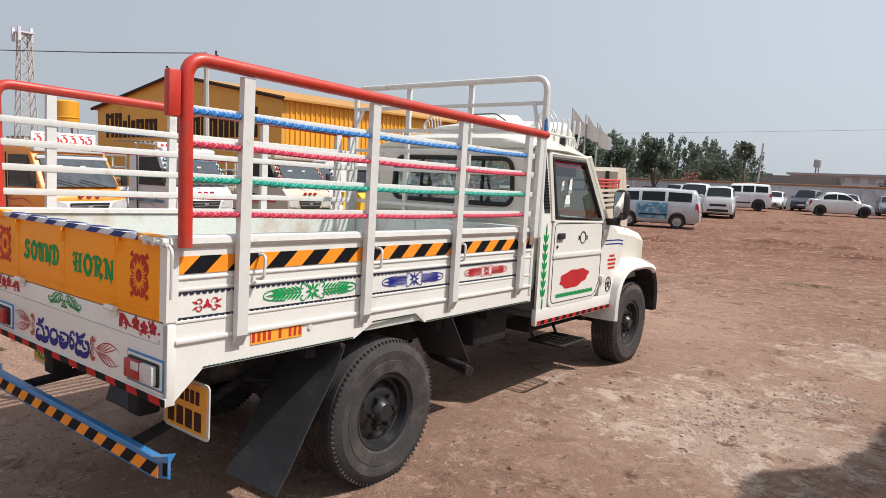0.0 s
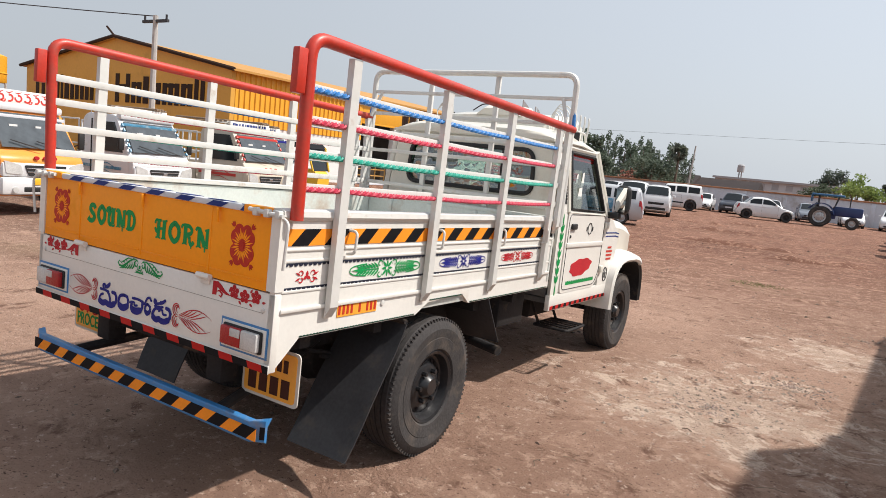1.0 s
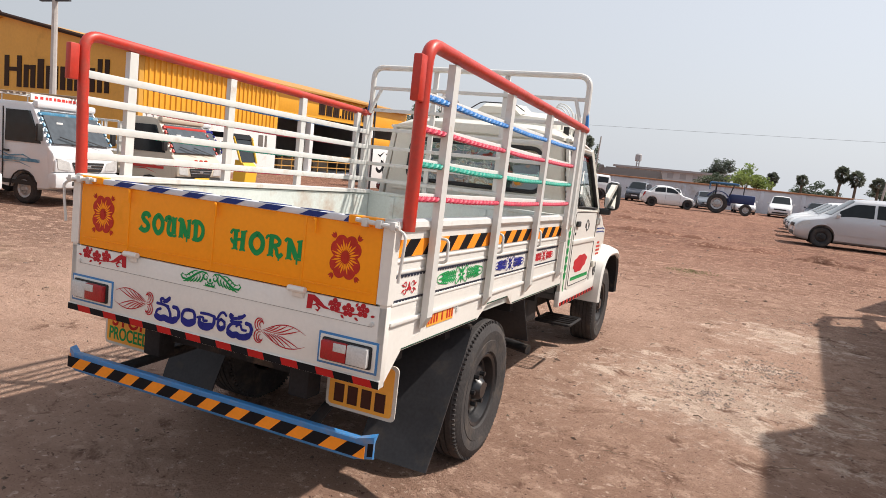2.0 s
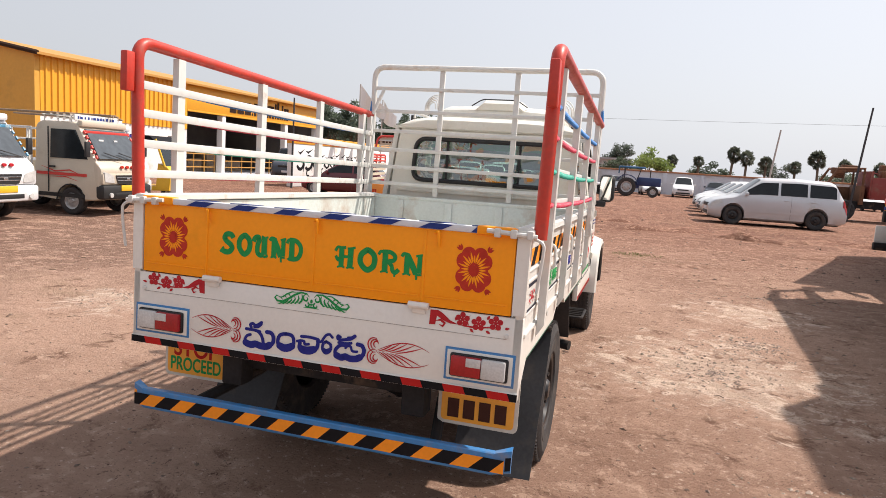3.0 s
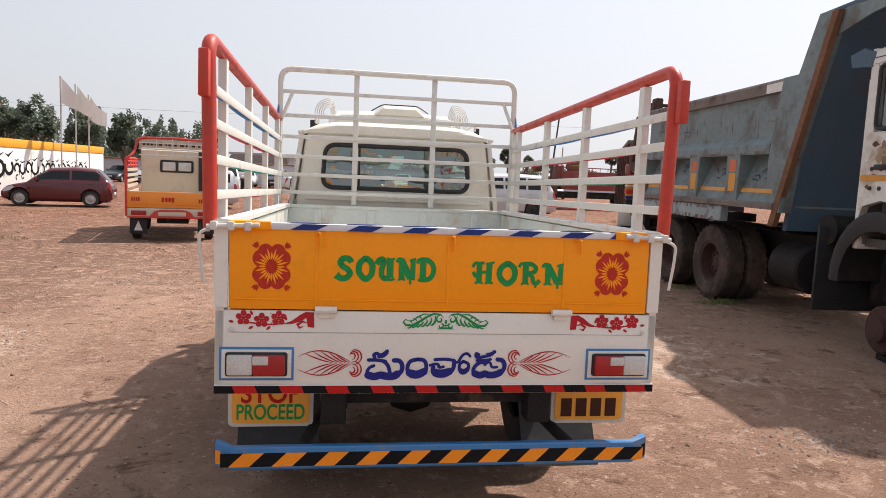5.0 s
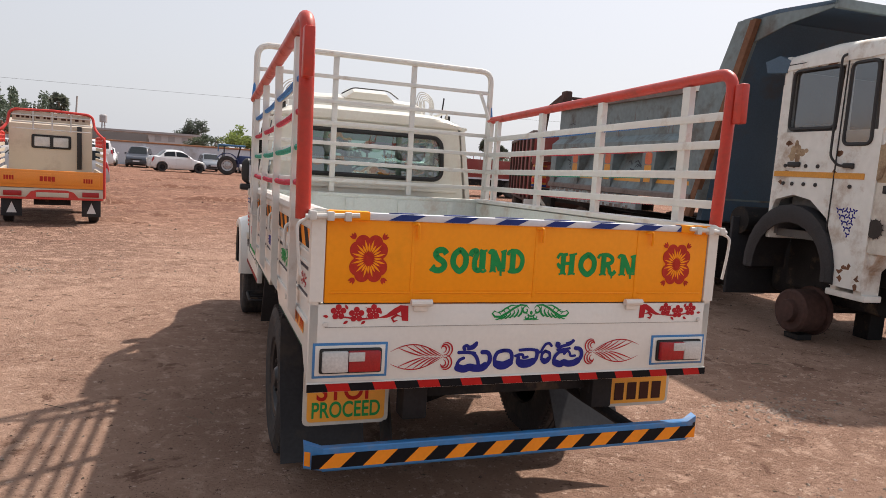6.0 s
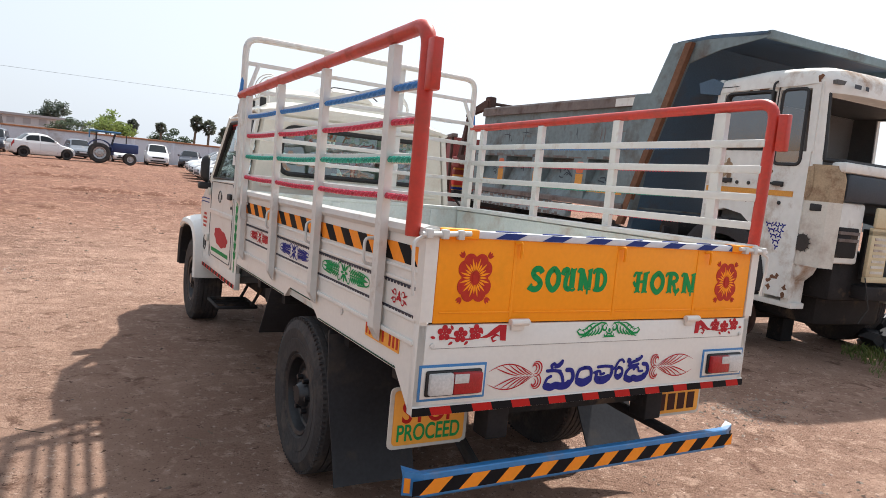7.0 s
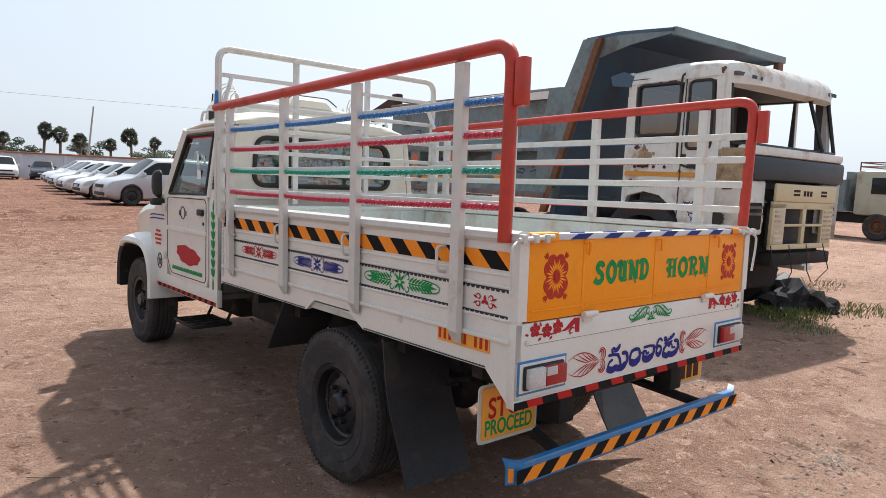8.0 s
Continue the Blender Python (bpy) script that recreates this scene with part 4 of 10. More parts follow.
    # painted scrolls on the tail panel
    for s in (-1, 1):
        bm = bmesh.new()
        def px(u):
            return s * u
        k = 1 if s > 0 else -1
        plate_poly(bm, [(px(0.500), 1.030), (px(0.530), 1.032), (px(0.552), 1.020), (px(0.580), 0.998), (px(0.612), 0.986), (px(0.580), 0.986), (px(0.550), 0.996), (px(0.527), 1.010), (px(0.522), 0.975), (px(0.498), 0.973)][::k], fr)
        stroke(bm, [(px(0.524), 0.990), (px(0.542), 0.996), (px(0.560), 0.984), (px(0.552), 0.972), (px(0.538), 0.977)], 0.011, fr)
        stroke(bm, [(px(0.600), 0.989), (px(0.64), 0.984), (px(0.685), 0.983), (px(0.73), 0.990), (px(0.775), 0.985)], 0.007, fr)
        stroke(bm, [(px(0.655), 0.984), (px(0.642), 1.018), (px(0.66), 1.026)], 0.006, fr)
        for fx, fy in ((0.628, 1.008), (0.690, 0.999), (0.755, 1.008)):
            for i in range(5):
                a = radians(72 * i + 18)
                plate_poly(bm, disc(px(fx) + 0.0178 * math.cos(a), fy + 0.0178 * math.sin(a), 0.0108, 0.0108, 10), fr, 0.0012)
                plate_poly(bm, petal(px(fx), fy, 72 * i + 18, 0.018, 0.007), fr, 0.0011)
        for fx, fy, a in ((0.60, 1.0, 70), (0.658, 0.976, -40), (0.72, 0.976, -30), (0.722, 1.018, 60), (0.79, 0.992, 10)):
            plate_poly(bm, petal(px(fx), fy, a if s > 0 else 180 - a, 0.020, 0.010), fr, 0.0013)
        part("painted_scroll", bm, M["ink_red"], tail, "red painted flower scroll")
        # feather strokes beside the lamps
        bm = bmesh.new()
        base = 0.287 if s > 0 else 0.352
        for i in range(6):
            for up in (-1, 1):
                begin, reach = ((0.0, 0.222), (0.082, 0.190), (0.062, 0.160), (0.044, 0.130), (0.028, 0.100), (0.012, 0.070))[i]
                pts = []
                for j in range(13):
                    q = j / 12
                    along = begin + (reach - begin) * q
                    arc = 0.047 * math.sin(math.pi * 0.84 * (along if i == 0 else reach) / 0.222)
                    rise = arc if i == 0 else 0.002 + (arc - 0.003) * q ** 1.35
                    pts.append((px(base + along * (1.0 if s > 0 else 0.93)), 0.838 + up * rise))
                stroke(bm, pts, 0.0050 if i else 0.0046, fr, 0.0012 + 0.00004 * (2 * i + (up > 0)))
        for up in (-1, 1):
            for j, (r0, r1) in enumerate(((0.036, 0.020), (0.026, 0.012), (0.016, 0.006))):
                stroke(bm, [(px(a), b) for a, b in curl(base - 0.004 + 0.004 * j, 0.838 + up * 0.029, r0, r1, up * (278 - 8 * j), up * (60 - 30 * j), 20)], 0.0058, fr, 0.0017 + 0.00005 * j)
        parts("feather_stroke", bm, M["ink_red"], tail, "red painted feather stroke")
    bm = bmesh.new()
    for s in (-1, 1):
        stem = [(0.010, 1.016), (0.022, 1.029), (0.048, 1.031), (0.076, 1.018), (0.102, 1.000), (0.130, 0.985), (0.154, 0.986), (0.165, 0.998), (0.156, 1.008), (0.146, 1.003)]
        stroke(bm, [(s * a, b) for a, b in stem], 0.0095, fr, 0.0012)
        stroke(bm, [(s * a, b) for a, b in ((0.058, 1.030), (0.088, 1.029), (0.112, 1.017), (0.128, 1.004), (0.138, 1.006))], 0.0065, fr, 0.0013)
        stroke(bm, [(s * a, b) for a, b in curl(0.024, 1.010, 0.017, 0.004, 110, -250, 18)], 0.0075, fr, 0.0014)
        stroke(bm, [(s * a, b) for a, b in curl(0.020, 0.984, 0.013, 0.004, 80, 400, 14)], 0.0065, fr, 0.0015)
        for i in range(6):
            u0, v0 = 0.044 + 0.016 * i, 1.026 - 0.0068 * i
            ln = 0.040 - 0.0045 * i
            bend = [(u0, v0), (u0 - 0.004, v0 - ln * 0.35), (u0 - 0.001 + 0.002 * i, v0 - ln * 0.7), (u0 + 0.010 + 0.002 * i, v0 - ln), (u0 + 0.018 + 0.002 * i, v0 - ln * 0.95)]
            stroke(bm, [(s * a, b) for a, b in bend], 0.0088 - 0.0006 * i, fr, 0.0016 + 0.0001 * i)
        for i in range(3):
            u0, v0 = 0.092 + 0.018 * i, 1.008 - 0.008 * i
            stroke(bm, [(s * a, b) for a, b in ((u0, v0), (u0 + 0.008, v0 + 0.010), (u0 + 0.020, v0 + 0.012))], 0.006, fr, 0.0023 + 0.0001 * i)
    stroke(bm, [(-0.034, 0.972), (0.0, 0.976), (0.034, 0.972)], 0.008, fr, 0.0027)
    stroke(bm, [(-0.018, 0.990), (0.0, 0.986), (0.018, 0.990)], 0.007, fr, 0.0028)
    plate_poly(bm, disc(0.0, 1.0, 0.005, 0.008, 10), fr, 0.0028)
    part("painted_scroll", bm, M["green"], tail, "green painted leaf scroll")
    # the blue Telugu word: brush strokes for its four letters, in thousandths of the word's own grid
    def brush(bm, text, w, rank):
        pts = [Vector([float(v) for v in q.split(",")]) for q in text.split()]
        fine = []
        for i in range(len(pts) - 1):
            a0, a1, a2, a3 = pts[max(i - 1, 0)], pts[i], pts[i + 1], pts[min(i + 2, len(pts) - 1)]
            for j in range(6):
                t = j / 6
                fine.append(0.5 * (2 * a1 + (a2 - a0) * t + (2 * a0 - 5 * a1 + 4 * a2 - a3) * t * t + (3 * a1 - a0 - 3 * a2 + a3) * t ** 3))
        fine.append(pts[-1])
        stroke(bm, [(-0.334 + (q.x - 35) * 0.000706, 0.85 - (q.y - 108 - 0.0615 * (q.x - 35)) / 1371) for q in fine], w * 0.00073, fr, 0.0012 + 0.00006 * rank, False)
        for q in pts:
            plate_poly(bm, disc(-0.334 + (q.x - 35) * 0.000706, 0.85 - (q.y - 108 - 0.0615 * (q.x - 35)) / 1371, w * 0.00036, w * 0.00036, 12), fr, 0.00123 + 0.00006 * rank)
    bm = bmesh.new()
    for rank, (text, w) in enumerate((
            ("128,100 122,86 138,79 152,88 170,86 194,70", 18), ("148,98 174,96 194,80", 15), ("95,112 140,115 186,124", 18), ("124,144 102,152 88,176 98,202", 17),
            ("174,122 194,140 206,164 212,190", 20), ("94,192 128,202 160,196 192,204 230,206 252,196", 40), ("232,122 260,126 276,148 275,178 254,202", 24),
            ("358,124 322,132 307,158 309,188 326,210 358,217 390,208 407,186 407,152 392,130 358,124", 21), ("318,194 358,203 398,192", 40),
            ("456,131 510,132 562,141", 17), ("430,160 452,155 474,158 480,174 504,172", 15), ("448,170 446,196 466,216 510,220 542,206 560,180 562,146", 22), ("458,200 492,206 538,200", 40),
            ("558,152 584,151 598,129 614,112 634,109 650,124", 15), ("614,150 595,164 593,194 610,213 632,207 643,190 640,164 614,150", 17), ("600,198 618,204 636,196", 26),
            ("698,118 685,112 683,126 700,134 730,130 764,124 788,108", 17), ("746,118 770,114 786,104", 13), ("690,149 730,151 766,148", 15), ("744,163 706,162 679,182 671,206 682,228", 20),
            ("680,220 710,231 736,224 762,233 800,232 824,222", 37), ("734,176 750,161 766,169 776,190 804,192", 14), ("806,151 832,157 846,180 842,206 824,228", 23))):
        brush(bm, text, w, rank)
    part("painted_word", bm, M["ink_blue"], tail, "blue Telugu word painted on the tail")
    # red and black strip along the lower edge
    ba, bb = bmesh.new(), bmesh.new()
    hazard(ba, bb, -0.857, 0.857, 0.7235, 0.752, facing_rear(-0.0065), 0.17, -0.012, gap=0.48)
    parts("edge_tape", ba, M["black"], tail, "black edge tape")
    parts("edge_tape", bb, M["stripe_red"], tail, "red edge tape")
    # tail lamps
    for s in (-1, 1):
        c = s * 0.705
        bm = boxes((c - 0.135, c + 0.135, -0.003, 0.001, 0.772, 0.898, 0.001))
        lampf = part("tail_lamp", bm, M["blue"], R, "red and clear rear lamp in a blue painted border")
        bm = boxes((c - 0.126, c + 0.126, -0.0055, -0.001, 0.781, 0.889, 0.001))
        part("lamp_panel", bm, M["white"], lampf)
        bm = boxes((c - 0.112, c + 0.112, -0.016, -0.004, 0.790, 0.880, 0.008))
        part("lamp_gasket", bm, M["gasket"], lampf)
        bm = boxes((min(c - s * 0.104, c + s * 0.012), max(c - s * 0.104, c + s * 0.012), -0.036, -0.012, 0.798, 0.873, 0.006))
        part("red_lens", bm, M["lamp_red"], lampf)
        bm = boxes((min(c + s * 0.0125, c + s * 0.104), max(c + s * 0.0125, c + s * 0.104), -0.035, -0.012, 0.798, 0.873, 0.006))
        part("clear_lens", bm, M["lamp_clear"], lampf)
        bm = boxes((min(c + s * 0.012, c - s * 0.045), max(c + s * 0.012, c - s * 0.045), -0.0385, -0.034, 0.838, 0.871, 0.002))
        part("reversing_lens", bm, M["lamp_clear"], lampf)
    # boards under the tail
    for s in (-1, 1):
        c = s * 0.67
        bm = bmesh.new()
        lo = rounded([(c - 0.168, 0.525, 0), (c + 0.168, 0.525, 0), (c + 0.168, 0.76, 0), (c - 0.168, 0.76, 0)], 0.025, 4)
        prism(bm, [(q.x, q.y) for q in lo], "y", 0.195, 0.201, None)
        board = part("rear_board", bm, M["plate_rim"], R, "orange number board" if s > 0 else "orange board lettered STOP PROCEED")
        bm = bmesh.new()
        lo = rounded([(c - 0.152, 0.54, 0), (c + 0.152, 0.54, 0), (c + 0.152, 0.748, 0), (c - 0.152, 0.748, 0)], 0.018, 4)
        prism(bm, [(q.x, q.y) for q in lo], "y", 0.191, 0.1955, None)
        face = part("board_face", bm, M["plate"], board)
        bm = boxes((c - 0.02, c + 0.02, 0.202, 0.215, 0.74, 0.86))
        part("board_hanger", bm, M["chassis"], board)
        fb = facing_rear(0.1905)
        if s < 0:
            lettering("board_word", "STOP", 0.115, fb @ Matrix.Translation((c, 0.660, 0)), M["stripe_red"], board, 0.235, 0.002)
            lettering("board_word", "PROCEED", 0.088, fb @ Matrix.Translation((c, 0.583, 0)), M["green"], board, 0.268, 0.0015)
        else:
            bm = bmesh.new()
            for i in range(4):
                u = c - 0.125 + 0.066 * i
                plate_poly(bm, [(u, 0.556), (u + 0.048, 0.556), (u + 0.048, 0.635), (u, 0.635)], fb)
            for i in range(6):
                u = c - 0.11 + 0.038 * i
                plate_poly(bm, [(u, 0.665), (u + 0.026, 0.665), (u + 0.026, 0.72), (u, 0.72)], fb)
            parts("number_bar", bm, M["ink_dark"], board)
    # rear bumper bar
    bm = bmesh.new()
    prism(bm, [(-0.012, 0.438), (-0.007, 0.430), (0.0, 0.430), (0.0, 0.498), (0.022, 0.510), (0.022, 0.516), (-0.008, 0.518), (-0.012, 0.514)], "x", -0.79, 0.79)
    for s in (-1, 1):
        loft(bm, [[(s * 0.79, y, z) for y, z in ((-0.012, 0.438), (0.0, 0.430), (0.0, 0.498), (0.022, 0.516), (-0.012, 0.517))],
                  [(s * 0.853, y + 0.025, z) for y, z in ((-0.012, 0.442), (0.0, 0.434), (0.0, 0.502), (0.022, 0.533), (-0.012, 0.528))]])
    bump = part("rear_bumper", bm, M["blue"], R, "blue angle-iron bumper with orange and black stripes")
    ba, bb = bmesh.new(), bmesh.new()
    hazard(ba, bb, -0.83, 0.83, 0.444, 0.496, facing_rear(-0.0125), 0.158, 0.054, gap=0.48)
    parts("bumper_stripe", ba, M["black"], bump, "black stripe")
    parts("bumper_stripe", bb, M["orange"], bump, "orange stripe")
    for s in (-1, 1):
        bm = bmesh.new()
        ends = [Vector(p) for p in ((s * 0.832, 0.0035, 0.448), (s * 0.852, 0.0115, 0.450), (s * 0.852, 0.0115, 0.502), (s * 0.832, 0.0035, 0.500))]
        loft(bm, [ends, [p + Vector((0, 0.006, 0)) for p in ends]])
        part("bumper_stripe", bm, M["orange"] if s < 0 else M["black"], bump, "stripe on the bent bumper end")
    for s in (-1, 1):
        bm = bmesh.new()
        tube(bm, rounded([(s * 0.42, 0.75, 0.66), (s * 0.45, 0.45, 0.55), (s * 0.55, 0.01, 0.48)], 0.1, 4, False), 0.024, 10)
        part("bumper_stay", bm, M["chassis"], bump)
        bm = boxes((s * 0.42 - 0.05, s * 0.42 + 0.05, 0.10, 0.2, 0.56, 0.76, 0.01))
        part("stay_bracket", bm, M["chassis"], bump)

    build_cab(R)
    return root


def build_cab(R):
    """The cream cab: lower body, roof, doors with windows, bonnet, wings, mirrors, roof carrier."""
    def half(z):
        return 0.825 if z < 1.38 else 0.825 - (z - 1.38) / 0.57 * 0.085

    # rear wall of the cab with a long rounded window
    bm = bmesh.new()
    yb, yt = 2.79, 2.80
    outer = rounded([(-0.765, 0.86, 0), (0.765, 0.86, 0), (0.775, 1.38, 0), (0.70, 1.95, 0), (-0.70, 1.95, 0), (-0.775, 1.38, 0)], 0.09, 5)
    hole = rounded([(-0.575, 1.50, 0), (0.575, 1.50, 0), (0.555, 1.83, 0), (-0.555, 1.83, 0)], 0.08, 8)
    ang = lambda p: math.atan2(p.y - 1.66, p.x)
    k = 144
    def ray_on(poly, a):
        best = None
        d = Vector((math.cos(a), math.sin(a), 0))
        c = Vector((0, 1.66, 0))
        for i in range(len(poly)):
            p, q = poly[i] - c, poly[(i + 1) % len(poly)] - c
            e = q - p
            den = d.x * e.y - d.y * e.x
            if abs(den) < 1e-9:
                continue
            t = (p.x * e.y - p.y * e.x) / den
            u = (p.x * d.y - p.y * d.x) / den
            if t > 0 and -1e-6 <= u <= 1 + 1e-6 and (best is None or t > best):
                best = t
        return c + d * best
    A = [2 * math.pi * i / k for i in range(k)]
    ro, rh = [ray_on(outer, a) for a in A], [ray_on(hole, a) for a in A]
    loft(bm, [[(p.x, 2.84, p.y) for p in rh], [(p.x, 2.80, p.y) for p in rh], [(p.x * 0.98, 2.79, p.y) for p in ro], [(p.x, 2.82, p.y) for p in ro], [(p.x, 2.86, p.y) for p in ro]], caps=False)
    cab = part("cab", bm, M["cream"], R, "cream painted pickup cab")
    bm = bmesh.new()
    tube(bm, [(q.x, 2.795, q.y) for q in rounded([(-0.575, 1.50, 0), (0.575, 1.50, 0), (0.555, 1.83, 0), (-0.555, 1.83, 0)], 0.09, 8)], 0.017, 8, closed=True)
    part("window_seal", bm, M["gasket"], cab)
    bm = bmesh.new()
    vs = [bm.verts.new((p.x, 2.812, p.y)) for p in rh]
    bm.faces.new(vs)
    pane = part("rear_window", bm, M["rear_glass"], cab, "clear rear window glass")
    pane.visible_shadow = False
    parts("window_bar", boxes((-0.30, -0.285, 2.80, 2.81, 1.50, 1.83), (0.285, 0.30, 2.80, 2.81, 1.50, 1.83)), M["gasket"], cab)
    bm = boxes((-0.55, 0.50, 2.83, 2.835, 1.765, 1.83))
    part("sun_strip", bm, M["green"], cab)
    # pressed ribs on the rear wall
    bm = boxes((-0.70, 0.70, 2.783, 2.80, 1.40, 1.42, 0.004), (-0.66, 0.66, 2.786, 2.80, 1.885, 1.90, 0.004))
    part("pressed_rib", bm, M["cream"], cab)
    # roof
    bm = bmesh.new()
    rings = []
    for y, w, z, h in ((2.765, 0.68, 1.935, 0.015), (2.775, 0.712, 1.925, 0.055), (2.84, 0.735, 1.925, 0.085), (3.0, 0.75, 1.93, 0.10), (3.2, 0.755, 1.93, 0.105), (3.52, 0.75, 1.915, 0.10), (3.63, 0.73, 1.90, 0.07), (3.67, 0.70, 1.895, 0.03)):
        ring = [(-w, y, z - 0.02)]
        for i in range(13):
            t = -1 + 2 * i / 12
            ring.append((t * w, y, z + h * (1 - abs(t) ** 6)))
        ring.append((w, y, z - 0.02))
        rings.append(ring)
    loft(bm, rings)
    part("roof", bm, M["cream"], cab, "cream domed cab roof")
    bm = bmesh.new()
    for s in (-1, 1):
        tube(bm, [(s * 0.755, 2.80, 1.915), (s * 0.765, 3.2, 1.918), (s * 0.745, 3.6, 1.895)], 0.013, 6)
    parts("drip_rail", bm, M["cream"], cab)
    for s in (-1, 1):
        X = lambda z, d=0.0: s * (half(z) + d)
        # side wall behind the door with its vent
        bm = bmesh.new()
        loft(bm, [[(X(z), 2.80, z), (X(z), 2.945, z), (X(z) - s * 0.03, 2.945, z), (X(z) - s * 0.03, 2.82, z)] for z in (0.66, 0.9, 1.38, 1.66, 1.93)])
        wall = part("side_wall", bm, M["white"], cab, "white cab corner with green painted ornament")
        bm = bmesh.new()
        for i in range(13):
            z = 1.49 + 0.022 * i
            box(bm, *sorted((X(z, -0.002), X(z, 0.006))), 2.85, 2.925, z, z + 0.014)
        part("vent_louvre", bm, M["black"], wall, "black ribbed vent")
        bm = bmesh.new()
        loft(bm, [[(X(z, 0.003), 2.85, z), (X(z, 0.003), 2.928, z), (X(z, -0.004), 2.928, z), (X(z, -0.004), 2.85, z)] for z in (1.46, 1.60, 1.90)])
        part("vent_panel", bm, M["gasket"], wall)
        fm = facing_right(0.8262) if s > 0 else facing_left(-0.8262)
        u = 2.875 if s > 0 else -2.875
        bm = bmesh.new()
        for i in range(7):
            v = 0.86 + 0.065 * i
            for a in (60, 120):
                plate_poly(bm, petal(u, v, a, 0.07, 0.026), fm)
            plate_poly(bm, petal(u, v + 0.02, 90, 0.06, 0.02), fm)
        plate_poly(bm, petal(u, 0.86, -90, 0.13, 0.02), fm)
        plate_poly(bm, petal(u, 1.3, 90, 0.09, 0.02), fm)
        part("painted_ornament", bm, M["green"], wall, "tall green painted ornament")
        # door: skin with a window opening, frame and pane
        y0, y1 = 2.96, 3.82
        bm = bmesh.new()
        skin = rounded([(y0 + 0.02, 0.775, 0), (y1 - 0.10, 0.775, 0), (y1, 0.90, 0), (y1, 1.40, 0), (y0, 1.40, 0), (y0, 0.83, 0)], 0.06, 5)
        prism(bm, [(p.x, p.y) for p in skin], "x", s * 0.795, s * 0.83)
        door = part("door", bm, M["white"], cab, "white cab door with painted panel")
        bm = bmesh.new()
        loop = rounded([(y0 + 0.035, 0.80, 0), (y1 - 0.11, 0.80, 0), (y1 - 0.025, 0.91, 0), (y1 - 0.025, 1.385, 0), (y0 + 0.03, 1.385, 0)], 0.05, 5)
        tube(bm, [(s * 0.8305, p.x, p.y) for p in loop], 0.0035, 5, closed=True)
        part("pin_stripe", bm, M["gasket"], door)
        bm = boxes((*sorted((s * 0.829, s * 0.84)), y0 + 0.02, y1 - 0.02, 1.13, 1.165, 0.004))
        part("door_moulding", bm, M["white"], door)
        bm = bmesh.new()
        a, b, c, d = (y0, 1.40), (y1, 1.385), (y1 - 0.26, 1.885), (y0 + 0.02, 1.885)
        for p, q, r in ((a, d, 0.03), (d, c, 0.026), (c, b, 0.03), (b, a, 0.02)):
            tube(bm, [(X(p[1], -0.01), p[0], p[1]), (X(q[1], -0.01), q[0], q[1])], r, 8)
        part("door_frame", bm, M["cream"], door)
        bm = bmesh.new()
        ins = [(y0 + 0.05, 1.425), (y1 - 0.065, 1.415), (y1 - 0.285, 1.85), (y0 + 0.06, 1.85)]
        tube(bm, [(X(v, 0.004), yy, v) for yy, v in ins], 0.016, 6, closed=True)
        part("window_seal", bm, M["gasket"], door)
        bm = bmesh.new()
        bm.faces.new([bm.verts.new((X(v, -0.008), yy, v)) for yy, v in ins])
        p = part("door_window", bm, M["door_glass"], door, "side window glass")
        p.visible_shadow = False
        bm = boxes((*sorted((X(1.8, -0.02), X(1.8, -0.012))), y0 + 0.05, y1 - 0.26, 1.80, 1.855))
        part("sun_strip", bm, M["stripe_red"], door, "red sun strip on the window")
        bm = boxes((*sorted((s * 0.83, s * 0.85)), y0 + 0.07, y0 + 0.17, 1.27, 1.315, 0.008))
        part("door_handle", bm, M["gasket"], door, "black door handle")
        bm = bmesh.new()
        lathe(bm, [(0.012, 0), (0.012, 0.006), (0, 0.007)], 10, Matrix.Translation((s * 0.83, y0 + 0.08, 1.215)) @ Matrix.Diagonal((s, 1, 1, 1)))
        part("lock", bm, M["gasket"], door)
        for z in (0.92, 1.30):
            bm = boxes((*sorted((s * 0.825, s * 0.853)), y1 - 0.015, y1 + 0.055, z - 0.03, z + 0.03, 0.01))
            part("door_hinge", bm, M["cream"], door)
        fm = facing_right(0.8305) if s > 0 else facing_left(-0.8305)
        sg = s
        # painted shapes on the door
        bm = bmesh.new()
        cu, cv = sg * 3.35, 0.965
        blob = []
        for i in range(40):
            a = 2 * math.pi * i / 40
            r = 1 + 0.05 * math.sin(3 * a + 0.6) + 0.06 * math.sin(8 * a)
            blob.append((cu + 0.235 * r * math.cos(a), cv + 0.068 * r * math.sin(a) + 0.07 * sg * 0.235 * math.cos(a)))
        plate_poly(bm, blob, fm)
        part("painted_emblem", bm, M["ink_red"], door, "plain red painted shape on the door")
        bm = bmesh.new()
        for i in range(40):
            u = sg * 3.07 + sg * 0.0155 * i
            plate_poly(bm, [(u - 0.008, 0.835), (u + 0.008, 0.835), (u + 0.009, 0.85 + 0.02 * ((i * 7) % 3) / 3), (u - 0.002, 0.865)], fm)
        part("painted_grass", bm, M["green"], door)
        bm = bmesh.new()
        tube(bm, [(s * 0.831, 3.45 + 0.045 * math.cos(t), 1.275 + 0.045 * math.sin(t)) for t in [2 * math.pi * i / 20 for i in range(20)]], 0.0045, 5, closed=True)
        for du in (-0.075, 0.06):
            box(bm, *sorted((s * 0.83, s * 0.832)), 3.45 + du, 3.45 + du + 0.018, 1.255, 1.29)
        part("painted_ring", bm, M["rim"], door, "plain dark painted ring")
